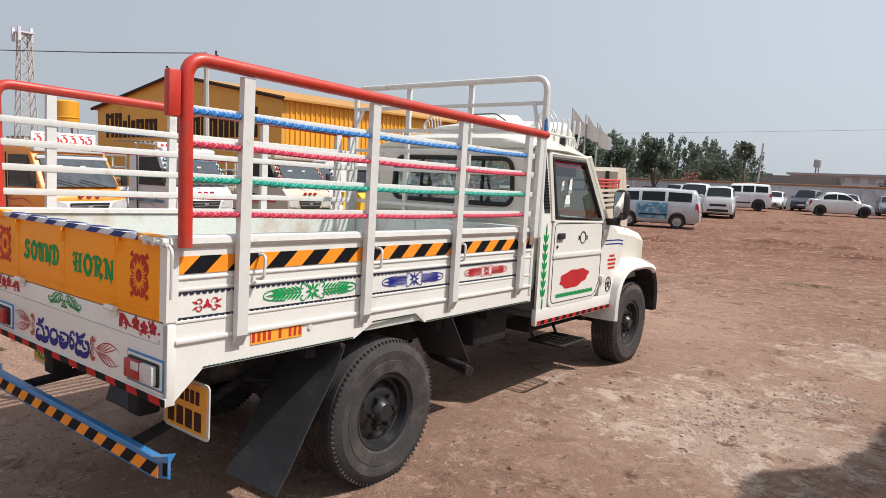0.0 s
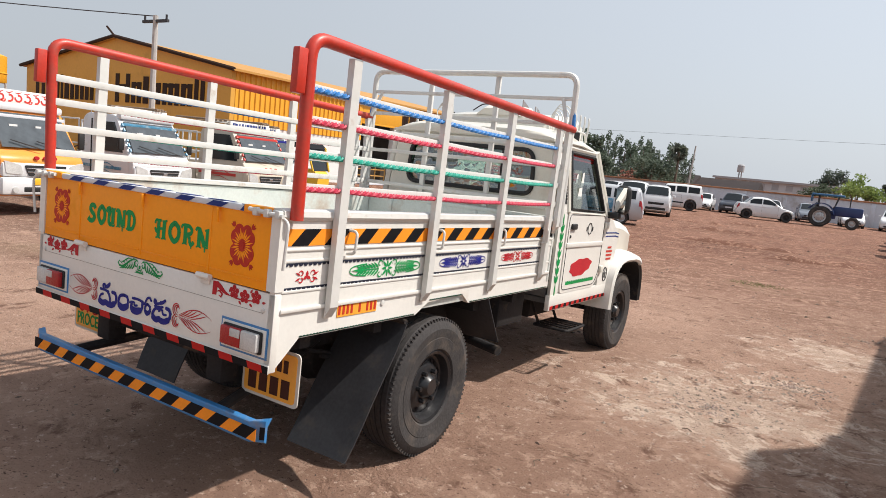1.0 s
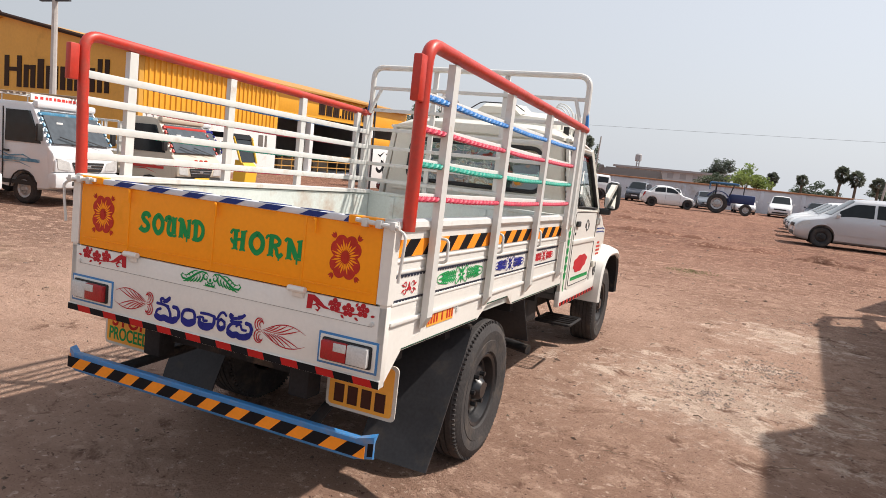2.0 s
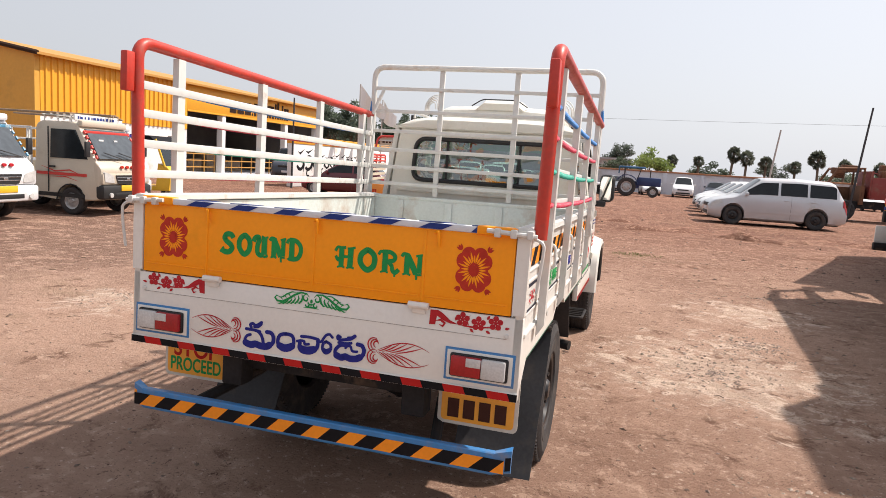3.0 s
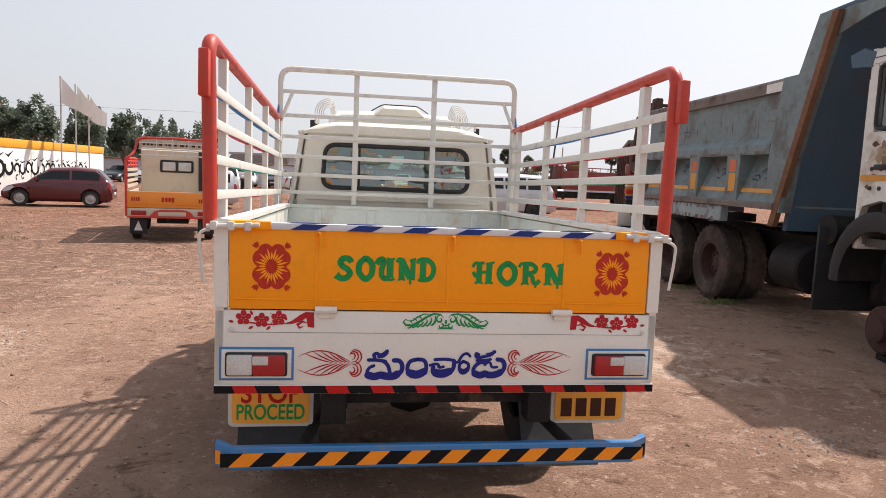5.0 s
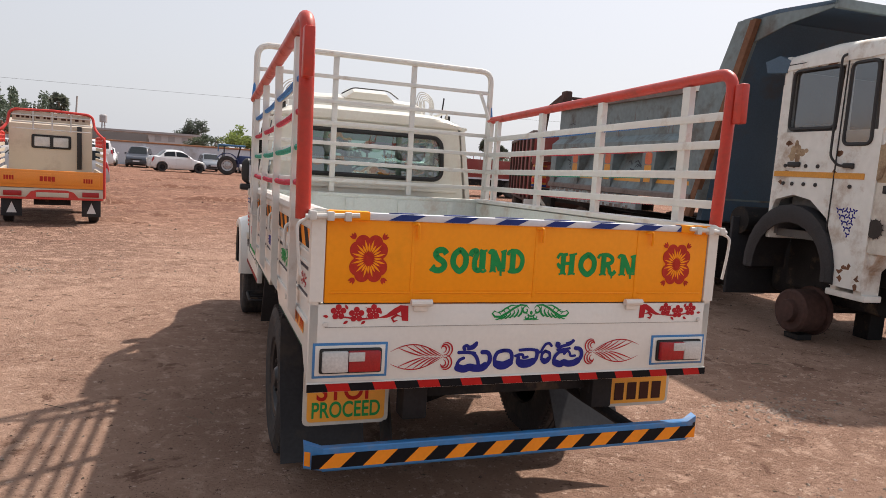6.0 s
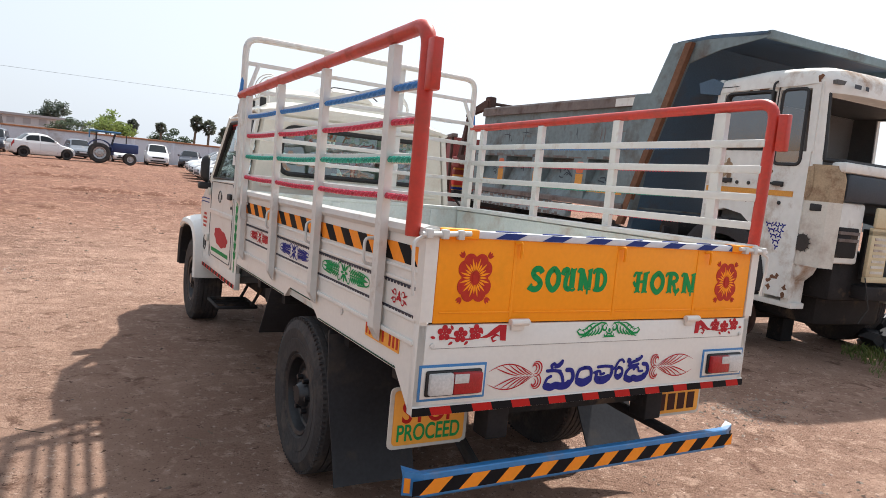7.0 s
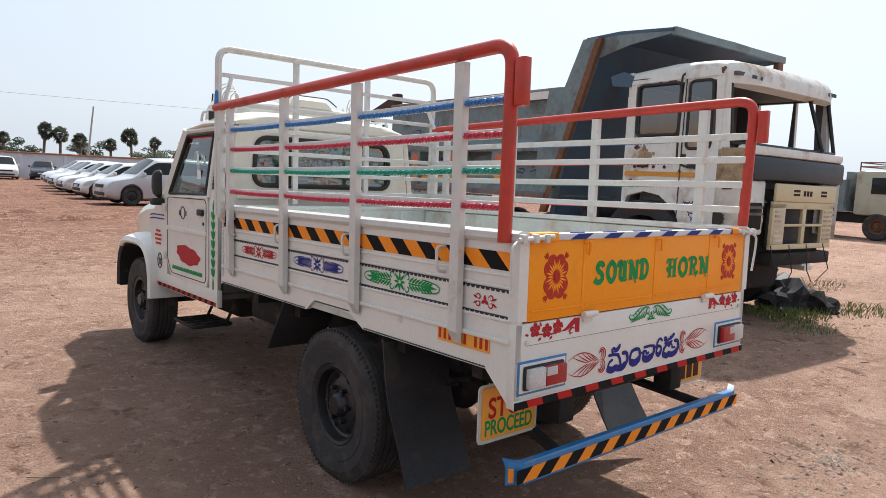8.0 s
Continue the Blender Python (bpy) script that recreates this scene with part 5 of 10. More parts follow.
        # sill
        bm = boxes((*sorted((s * 0.79, s * 0.828)), 2.80, 4.08, 0.655, 0.775, 0.006))
        sill = part("sill", bm, M["white"], cab)
        ba, bb = bmesh.new(), bmesh.new()
        fm2 = facing_right(0.8285) if s > 0 else facing_left(-0.8285)
        u0, u1 = (2.82, 4.06) if s > 0 else (-4.06, -2.82)
        hazard(ba, bb, u0, u1, 0.662, 0.69, fm2, 0.11, 0.01, gap=0.5)
        parts("sill_tape", ba, M["stripe_red"], sill)
        parts("sill_tape", bb, M["black"], sill)
        # cowl side between door and wing
        bm = bmesh.new()
        prism(bm, [(3.82, 0.66), (4.06, 0.66), (4.12, 0.80), (4.20, 0.98), (4.25, 1.20), (4.05, 1.34), (3.82, 1.40)], "x", s * 0.79, s * 0.826)
        cowl = part("cowl_side", bm, M["white"], cab)
        fm3 = facing_right(0.8268) if s > 0 else facing_left(-0.8268)
        bm = bmesh.new()
        tube(bm, [(s * 0.827, 3.99 + 0.05 * math.cos(t), 0.865 + 0.06 * math.sin(t)) for t in [2 * math.pi * i / 20 for i in range(20)]], 0.005, 5, closed=True)
        c2 = sg * 3.99
        star = []
        for i in range(10):
            r = 0.045 if i % 2 == 0 else 0.018
            a = math.pi / 2 + math.pi * i / 5
            star.append((c2 + r * math.cos(a), 0.865 + 1.15 * r * math.sin(a)))
        for i in range(0, 10, 2):
            plate_poly(bm, [star[i - 1], star[i], star[(i + 1) % 10], (c2, 0.865)], fm3)
        part("painted_star", bm, M["rim"], cowl, "black painted star in a ring")
        bm = bmesh.new()
        for i, w in enumerate((0.10, 0.16, 0.15, 0.13)):
            v = 1.095 - 0.034 * i
            u0 = sg * 4.03 - w / 2
            plate_poly(bm, [(u0, v), (u0 + w, v), (u0 + w, v + 0.018), (u0, v + 0.018)], fm3)
        part("painted_bar", bm, M["ink_maroon"], cowl, "small rows of unreadable red lettering")
        bm = bmesh.new()
        for i in range(2):
            stroke(bm, [(sg * 3.88, 1.235 - 0.03 * i), (sg * 4.15, 1.235 - 0.03 * i), (sg * 4.24, 1.225 - 0.03 * i)], 0.010, fm3, taper=False)
        part("side_stripe", bm, M["navy"], cowl)
        # wing over the front wheel
        bm = bmesh.new()
        arch = []
        for i in range(25):
            a = math.pi * (1.0 - i / 24)
            arch.append((4.555 + 0.455 * math.copysign(abs(math.cos(a)) ** 0.62, math.cos(a)), 0.545 + 0.415 * abs(math.sin(a)) ** 0.62))
        rings = []
        for yy, zz in arch:
            ny, nz = (yy - 4.555) / 0.455, (zz - 0.545) / 0.415
            rings.append([(s * 0.58, yy, zz), (s * 0.885, yy, zz), (s * 0.90, yy + ny * 0.02, zz + nz * 0.02), (s * 0.885, yy + ny * 0.05, zz + nz * 0.055), (s * 0.80, yy + ny * 0.06, zz + nz * 0.085), (s * 0.58, yy + ny * 0.06, zz + nz * 0.11)])
        loft(bm, rings[:18])
        wing = part("wing", bm, M["white"], cab, "white flared front wing")
        bm = bmesh.new()
        loft(bm, [[(x - s * 0.012 * (abs(x) > 0.7), y - 0.006, z - 0.004) for x, y, z in r] for r in rings[17:]])
        part("wing_valance", bm, M["gasket"], wing, "black valance before the front wheel")
        bm = bmesh.new()
        loft(bm, [[(s * 0.56, yy - (yy - 4.575) * 0.035, zz - 0.012), (s * 0.872, yy - (yy - 4.575) * 0.035, zz - 0.012), (s * 0.872, yy - (yy - 4.575) * 0.01, zz - 0.003), (s * 0.56, yy - (yy - 4.575) * 0.01, zz - 0.003)] for yy, zz in arch])
        part("wing_liner", bm, M["chassis"], wing, "black wing liner")
        bm = bmesh.new()
        prism(bm, [(4.07, 0.5), (4.11, 0.80), (4.24, 0.94), (4.555, 0.98), (4.88, 0.94), (5.0, 0.80), (5.04, 0.5)], "x", s * 0.5, s * 0.575)
        part("wheel_well", bm, M["chassis"], cab)
        # mirror
        bm = bmesh.new()
        drop, mx = (0.0, 0.925) if s > 0 else (0.05, 0.865)
        tube(bm, rounded([(s * 0.80, 3.88, 1.40 - drop), (s * (mx - 0.01), 3.92, 1.42 - drop), (s * (mx + 0.03), 3.93, 1.52 - drop)], 0.03, 3, False), 0.012, 8)
        box(bm, s * 0.86 - 0.06, s * 0.86 + 0.06, 3.87, 3.95, 1.365 - drop, 1.42 - drop, 0.015)
        mir = part("door_mirror", bm, M["gasket"], cab, "black door mirror")
        mt = Matrix.Translation((s * mx, 3.93, 1.535 - drop)) @ Matrix.Rotation(radians(-24 if s > 0 else 78), 4, "Z") @ Matrix.Scale(1.0 if s > 0 else 0.88, 4)
        bm = bmesh.new()
        rings = []
        for yy, k in ((-0.035, 0.92), (-0.02, 1.0), (0.01, 0.95), (0.035, 0.75), (0.045, 0.4)):
            rings.append([mt @ Vector((p.x * k, yy, p.y * k)) for p in rounded([(-0.07, -0.125, 0), (0.07, -0.125, 0), (0.07, 0.125, 0), (-0.07, 0.125, 0)], 0.05, 4)])
        loft(bm, rings)
        part("mirror_case", bm, M["gasket"], mir)
        bm = bmesh.new()
        box(bm, -0.055, 0.055, -0.037, -0.0355, -0.105, 0.105, 0.0, mt)
        part("mirror_pane", bm, M["mirror"], mir)
        # steps
        bm = bmesh.new()
        for yy in (3.22, 3.30, 3.38, 3.46, 3.54):
            tube(bm, [(s * 0.56, yy, 0.455), (s * 0.84, yy, 0.455)], 0.009, 6)
        tube(bm, rounded([(s * 0.56, 3.18, 0.455), (s * 0.85, 3.18, 0.455), (s * 0.85, 3.58, 0.455), (s * 0.56, 3.58, 0.455)], 0.03, 3), 0.012, 8, closed=True)
        tube(bm, [(s * 0.60, 3.2, 0.46), (s * 0.5, 3.2, 0.66)], 0.012, 8)
        tube(bm, [(s * 0.60, 3.56, 0.46), (s * 0.5, 3.56, 0.66)], 0.012, 8)
        part("side_step", bm, M["chassis"], cab, "black tubular side step")
        # A pillar
        bm = bmesh.new()
        tube(bm, [(s * 0.80, 3.92, 1.38), (s * 0.73, 3.64, 1.90)], 0.032, 8)
        part("front_pillar", bm, M["cream"], cab)
    # windscreen
    bm = bmesh.new()
    bm.faces.new([bm.verts.new(p) for p in ((-0.77, 3.94, 1.38), (0.77, 3.94, 1.38), (0.70, 3.66, 1.88), (-0.70, 3.66, 1.88))])
    p = part("windscreen", bm, M["glass"], cab, "windscreen glass")
    p.visible_shadow = False
    # bonnet with ridge
    bm = bmesh.new()
    rings = []
    for y, w, z in ((3.90, 0.79, 1.39), (4.2, 0.765, 1.385), (4.7, 0.72, 1.345), (5.08, 0.68, 1.285), (5.17, 0.64, 1.20)):
        rings.append([(-w, y, 0.85), (-w, y, z - 0.10), (-w + 0.05, y, z - 0.03), (-w * 0.6, y, z - 0.015), (-w * 0.52, y, z + 0.02), (w * 0.52, y, z + 0.02), (w * 0.6, y, z - 0.015), (w - 0.05, y, z - 0.03), (w, y, z - 0.10), (w, y, 0.85)])
    loft(bm, rings)
    part("bonnet", bm, M["cream"], cab, "cream ridged bonnet")
    bm = boxes((-0.82, 0.82, 5.08, 5.22, 0.60, 0.80, 0.03), (-0.6, 0.6, 5.06, 5.12, 0.8, 1.15, 0.02))
    part("front_bumper", bm, M["gasket"], cab)
    # roof carrier and air deflector
    bm = bmesh.new()
    rings = []
    for y, w, z0, z1 in ((3.10, 0.47, 2.02, 2.05), (3.13, 0.50, 2.02, 2.11), (3.25, 0.53, 2.02, 2.135), (3.50, 0.56, 2.0, 2.18), (3.66, 0.57, 1.98, 2.19), (3.74, 0.56, 1.96, 2.14), (3.76, 0.54, 1.95, 2.02)):
        rings.append([(-w, y, z0), (-w * 0.98, y, z0 + (z1 - z0) * 0.6), (-w * 0.88, y, z1 - 0.012), (-w * 0.4, y, z1), (w * 0.4, y, z1), (w * 0.88, y, z1 - 0.012), (w * 0.98, y, z0 + (z1 - z0) * 0.6), (w, y, z0)])
    loft(bm, rings)
    defl = part("roof_deflector", bm, M["cream"], R, "cream air deflector on the cab roof")
    bm = bmesh.new()
    loft(bm, [[(-0.17, y, z0), (-0.10, y, z1), (0.17, y, z1), (0.24, y, z0)] for y, z0, z1 in ((3.12, 2.11, 2.165), (3.2, 2.13, 2.20), (3.45, 2.16, 2.22))])
    part("deflector_hump", bm, M["cream"], defl)
    bm = bmesh.new()
    tube(bm, rounded([(-0.20, 3.115, 2.14), (-0.11, 3.11, 2.195), (0.18, 3.11, 2.195), (0.27, 3.115, 2.14)], 0.03, 3, False), 0.005, 6)
    part("hump_edge", bm, M["gasket"], defl)
    for s in (-1, 1):
        for i in range(5):
            c0, rr = -0.545 if s < 0 else 0.515, 0.045 + 0.020 * i
            bm = bmesh.new()
            tube(bm, [(c0 + s * rr * 0.95 * math.sin(a) * (1.0 if a > 0 else 0.4), 3.16 + 0.03 * i, 2.115 + rr * math.cos(a)) for a in [radians(-100 + 230 * j / 14) for j in range(15)]], 0.0045, 6)
            part("wire_loop", bm, M["rail"], defl, "thin white wire loop")
        for i in range(4 if s > 0 else 0):
            y = 3.42 + 0.10 * i
            bm = bmesh.new()
            tube(bm, [(s * 0.585 + s * 0.01 * math.sin(3 * t), y + 0.02 * t, 1.97 + 0.22 * math.sin(1.45 * t)) for t in [j / 8 for j in range(9)]], 0.009, 6)
            part("deflector_rib", bm, M["rail"], defl)
    for s in (-1, 1):
        bm = bmesh.new()
        tube(bm, rounded([(s * 0.64, 2.95, 2.0), (s * 0.64, 2.95, 2.05), (s * 0.64, 3.56, 2.04), (s * 0.63, 3.62, 1.98)], 0.03, 4, False), 0.010, 8)
        part("roof_carrier", bm, M["rail"], R, "white tubular roof carrier rail")
        for y in (3.0, 3.32):
            bm = boxes((s * 0.665 - 0.022, s * 0.665 + 0.022, y - 0.012, y + 0.012, 1.955, 2.03, 0.006))
            part("carrier_clamp", bm, M["gasket"], R)
    # inside
    for s in (-1, 1):
        bm = boxes((s * 0.36 - 0.25, s * 0.36 + 0.25, 2.95, 3.08, 1.15, 1.62, 0.05), (s * 0.36 - 0.25, s * 0.36 + 0.25, 2.95, 3.45, 1.0, 1.15, 0.04), (s * 0.36 - 0.12, s * 0.36 + 0.12, 2.96, 3.06, 1.64, 1.80, 0.04))
        part("seat", bm, M["seat"], cab, "grey cloth cab seat")
    bm = boxes((-0.76, 0.76, 3.62, 3.92, 1.05, 1.36, 0.04), (-0.8, 0.8, 2.86, 3.95, 0.70, 0.74))
    part("dashboard", bm, M["interior"], cab)
    bm = boxes((-0.69, 0.69, 2.86, 3.62, 1.885, 1.895), (-0.77, 0.77, 2.845, 2.855, 0.75, 1.48))
    part("cab_lining", bm, M["interior"], cab, "dark cab lining")
    bm = boxes((-0.66, -0.12, 3.585, 3.60, 1.74, 1.86, 0.004), (0.12, 0.66, 3.585, 3.60, 1.74, 1.86, 0.004))
    part("sun_visor", bm, M["seat"], cab)
    for i, (yy, zz, w, hh) in enumerate(((3.17, 1.50, 0.09, 0.10), (3.25, 1.60, 0.06, 0.12), (3.14, 1.62, 0.05, 0.08))):
        for s in (-1, 1):
            bm = bmesh.new()
            x = s * (half(zz) - 0.012)
            bm.faces.new([bm.verts.new((x - s * 0.001 * i, yy + a, zz + b)) for a, b in ((0, 0), (w, 0.01), (w * 0.9, hh), (0.02, hh * 0.9))])
            part("paper_scrap", bm, M["plaster_white"], cab, "white paper stuck inside the window")
    bm = bmesh.new()
    tube(bm, [(0.36 + 0.19 * math.cos(t), 3.56 + 0.05 * math.sin(t), 1.36 + 0.18 * math.sin(t)) for t in [2 * math.pi * i / 24 for i in range(24)]], 0.014, 6, closed=True)
    part("steering_wheel", bm, M["interior"], cab)


M["seam"] = material("shadowed_seam_paint", (0.22, 0.20, 0.18), 0.8, vary=0.5, scale=9)
M["plaster_white"] = material("white_paper", (0.75, 0.75, 0.72), 0.8, vary=0.06)
M["dkgreen"] = material("dark_green_line", (0.01, 0.09, 0.05), 0.5)
pickup = build_pickup()


# ---- hall, walls, poles, trees ----
M["hall"] = material("ochre_hall_paint", (0.60, 0.31, 0.045), 0.55, vary=0.08, scale=0.7, grain=8, dirt=(0.42, 0.24, 0.06), dirt_amount=0.3, dirt_scale=0.6)
M["hall_bright"] = material("yellow_sheet_paint", (0.72, 0.335, 0.020), 0.5, vary=0.06, scale=0.7, grain=8)
M["sheet_roof"] = material("dusty_yellow_roof", (0.44, 0.22, 0.045), 0.6, vary=0.1, scale=1)
M["plaster"] = material("white_plaster", (0.70, 0.70, 0.69), 0.8, vary=0.06, scale=1, grain=20, dirt=(0.5, 0.42, 0.34), dirt_amount=0.25, dirt_scale=0.8)
# dark base colour stands in for shade inside the bays and windows
M["dark_in"] = material("unlit_inside_shade", (0.13, 0.115, 0.105), 0.9, vary=0.3, scale=1)
M["sign_brown"] = material("dark_brown_sign_paint", (0.032, 0.016, 0.010), 0.6, spec=0.15, vary=0.15)
M["concrete"] = material("grey_boundary_concrete", (0.56, 0.58, 0.63), 0.9, vary=0.12, scale=0.6, grain=12, dirt=(0.3, 0.25, 0.2), dirt_amount=0.4, dirt_scale=0.5, bump=0.2)
M["rust_cap"] = material("red_earth_coping", (0.36, 0.17, 0.09), 0.95, vary=0.25, scale=1.5, grain=9)
M["pole"] = material("weathered_pole_concrete", (0.42, 0.40, 0.38), 0.85, vary=0.15)
M["dark_pole"] = material("dark_steel_pole", (0.03, 0.03, 0.035), 0.6, vary=0.2)
M["bark"] = material("grey_brown_bark", (0.13, 0.10, 0.075), 0.95, vary=0.3, grain=20, bump=0.4)
# leaf, leaf_far and leaf_palm are greyed and paled: distance haze put into colour
M["leaf"] = material("tree_leaf", (0.090, 0.120, 0.080), 0.65, vary=0.35, scale=0.6, grain=4, hue=0.25)
M["leaf_far"] = material("haze_tinted_far_leaf", (0.12, 0.145, 0.115), 0.7, vary=0.25, scale=0.6, grain=4, hue=0.12)
M["leaf_light"] = material("light_tree_leaf", (0.15, 0.20, 0.06), 0.65, vary=0.35, scale=0.6, grain=4, hue=0.2)
M["leaf_palm"] = material("palm_leaf", (0.105, 0.120, 0.090), 0.6, vary=0.35, scale=0.8, grain=4, hue=0.2)


def let_light_through(m, share):
    """Leaves pass on part of the light that falls on them."""
    n, l = m.node_tree.nodes, m.node_tree.links
    b = n["Principled BSDF"]
    out = next(q for q in n if q.type == "OUTPUT_MATERIAL")
    tl, mx = n.new("ShaderNodeBsdfTranslucent"), n.new("ShaderNodeMixShader")
    mx.inputs[0].default_value = share
    l.new(b.inputs["Base Color"].links[0].from_socket, tl.inputs["Color"])
    l.new(b.outputs[0], mx.inputs[1])
    l.new(tl.outputs[0], mx.inputs[2])
    l.new(mx.outputs[0], out.inputs[0])


for leaf_name in ("leaf", "leaf_far", "leaf_light", "leaf_palm"):
    let_light_through(M[leaf_name], 0.45)
M["leaf_red"] = material("red_blossom", (0.22, 0.07, 0.04), 0.7, vary=0.3, scale=1)
M["roof_tile"] = material("grey_brown_far_roof", (0.05, 0.042, 0.042), 0.95, vary=0.2, scale=0.5, spec=0.1)
# wall paled towards the sky, its haze being in the colour
M["haze_wall"] = material("haze_tinted_wall", (0.50, 0.51, 0.52), 0.9, vary=0.1, scale=0.4)
M["far_wall"] = material("pale_far_wall", (0.36, 0.36, 0.37), 0.9, vary=0.1, scale=0.4)
M["twig_wood"] = material("grey_board_wood", (0.26, 0.19, 0.13), 0.85, vary=0.3, scale=4, grain=30)

HX, HY0, HDOOR, HY1 = -21.0, 18.1, 26.85, 41.2


def build_hall():
    root = thing("auction_hall", pose(HX, HY0, 0), "ochre painted sheet-metal hall with low gable roof", "building")
    W, L, eave, apex = 17.0, HY1 - HY0, 4.62, 6.0
    bm = bmesh.new()
    prism(bm, [(-W, 0), (0, 0), (0, eave), (-W / 2, apex), (-W, eave)], "y", -0.12, 0.12)
    gable = part("gable_wall", bm, M["hall"], root, "ochre gable wall with large dark lettering")
    bm = bmesh.new()
    for s0, s1 in (((-W / 2, apex), (0.35, eave - 0.06)), ((-W / 2, apex), (-W - 0.35, eave - 0.06))):
        prism(bm, [s0, s1, (s1[0], s1[1] + 0.10), (s0[0], s0[1] + 0.12)], "y", -0.3, L)
    part("roof", bm, M["sheet_roof"], root, "dusty yellow sheet roof")
    bm = bmesh.new()
    tube(bm, [(-W / 2, -0.3, apex + 0.1), (0.35, -0.3, eave + 0.0)], 0.09, 6)
    tube(bm, [(-W / 2, -0.3, apex + 0.1), (-W - 0.35, -0.3, eave + 0.0)], 0.09, 6)
    tube(bm, [(-W / 2, -0.3, apex + 0.15), (-W / 2 - 0.5, -0.35, apex + 0.55)], 0.05, 6)
    part("barge_board", bm, M["sign_brown"], root)
    # long side: white masonry base and corrugated yellow sheets above
    D = HDOOR - HY0
    bm = boxes((-0.25, 0, 0.12, D, 0, 2.35))
    part("base_wall", bm, M["plaster"], root, "white plastered base wall")
    bm = bmesh.new()
    y, k = 0.12, 0
    pts = []
    pitch = 0.30
    while y < D - 0.3:
        pts += [(0.02, y), (0.02, y + pitch * 0.55), (0.075, y + pitch * 0.65), (0.075, y + pitch * 0.9)]
        y += pitch
    pts += [(0.02, D), (-0.2, D), (-0.2, 0.12)]
    prism(bm, pts, "z", 2.35, eave)
    part("corrugated_wall", bm, M["hall_bright"], root, "bright yellow corrugated sheets")
    bm = boxes((0.0, 0.02, D - 1.4, D - 1.05, 1.2, 1.95), (0.0, 0.02, D - 0.9, D - 0.75, 1.2, 1.95))
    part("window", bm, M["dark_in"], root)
    # open bays: fascia, posts, dark inside, railings
    bm = boxes((-0.15, 0.03, D, L, 3.28, eave, 0.01), (-0.12, 0.05, D, L, 3.26, 3.34, 0.01))
    fascia = part("fascia", bm, M["hall_bright"], root, "yellow fascia with dark painted address")
    for yy in (D + 3.15, D + 9.9, L - 0.25):
        bm = boxes((-0.35, 0.0, yy - 0.16, yy + 0.16, 0, 3.3, 0.02))
        part("bay_post", bm, M["plaster"], root, "white bay post")
    # bay surfaces carry their dimness in the dark colour
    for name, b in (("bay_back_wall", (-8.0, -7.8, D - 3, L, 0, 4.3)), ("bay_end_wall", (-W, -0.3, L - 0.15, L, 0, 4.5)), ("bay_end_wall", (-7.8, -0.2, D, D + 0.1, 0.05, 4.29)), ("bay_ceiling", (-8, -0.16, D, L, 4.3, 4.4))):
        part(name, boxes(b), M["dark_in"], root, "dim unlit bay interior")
    part("bay_floor", boxes((-8, 0.6, D, L, 0, 0.06)), M["concrete"], root, "pale concrete bay floor")
    for i, (yy, hh) in enumerate(((D + 1.0, 1.1), (D + 4.6, 0.8), (D + 6.4, 1.2), (D + 8.3, 0.7))):
        part("stacked_crate", boxes((-4.4, -3.4, yy, yy + 1.1 + 0.2 * i, 0.06, hh, 0.02)), M["twig_wood"], root, "brown crate stored in the bay")
    bm = boxes((-W, -W + 0.2, 0.1, L, 0, 4.6))
    part("far_side_wall", bm, M["hall"], root)
    for y0, y1 in ((D + 0.2, D + 2.9), (D + 3.5, D + 9.6)):
        bm = bmesh.new()
        for z in (0.45, 0.8, 1.15):
            tube(bm, [(-0.4, y0, z), (-0.4, y1, z)], 0.03, 6)
        n = int((y1 - y0) / 0.9)
        for i in range(n + 1):
            yy = y0 + (y1 - y0) * i / n
            tube(bm, [(-0.4, yy, 0), (-0.4, yy, 1.15)], 0.03, 6)
        part("bay_railing", bm, M["sheet_roof"], root, "yellow pipe railing")
    # large business name on the gable, as plain letter-sized bars
    gm = facing_rear(-0.125)
    bm = bmesh.new()
    def word(u, spec, h, m, base):
        for ch in spec:
            w, hh = {"C": (0.66, 1.0), "t": (0.30, 0.92), "l": (0.20, 1.0), "h": (0.54, 1.0), "x": (0.56, 0.72), "i": (0.16, 0.9), "m": (0.88, 0.72), "A": (0.86, 1.0), "r": (0.30, 0.68), ".": (0.12, 0.14), "w": (0.62, 0.68)}[ch]
            if ch in "ChxmAw":
                b = 0.23
                n = {"m": 3, "w": 3}.get(ch, 2)
                for i in range(n):
                    u1 = u + (w - b) * i / (n - 1)
                    plate_poly(bm, [(u1 * h, base), ((u1 + b) * h, base), ((u1 + b) * h, base + hh * h), (u1 * h, base + hh * h)], m, 0.02)
                v = base + (hh * 0.5 if ch in "A" else hh * 0.8 if ch != "w" else 0.0) * h
                plate_poly(bm, [(u * h, v), ((u + w) * h, v), ((u + w) * h, v + 0.13 * h), (u * h, v + 0.13 * h)], m, 0.021)
            else:
                plate_poly(bm, [(u * h, base), ((u + w) * h, base), ((u + w) * h, base + hh * h), (u * h, base + hh * h)], m, 0.02)
            u += w + 0.11
        return u
    h = 1.38
    word(-15.95 / h, "ChrirxmC"[:7], h, gm, 2.95)
    word(-8.45 / h, "Axtxmxll", h * 1.0, gm, 2.95)
    parts("sign_bar", bm, M["sign_brown"], gable, "dark letter-sized bars of a business name")
    bm = bmesh.new()
    fm = facing_right(0.034)
    h = 1.0
    word((D + 3.6) / h, "www.xxmil.in".replace("n", "x"), h, fm, 3.50)
    parts("sign_bar", bm, M["sign_brown"], fascia, "dark letter-sized bars of a web address")
    return root


build_hall()

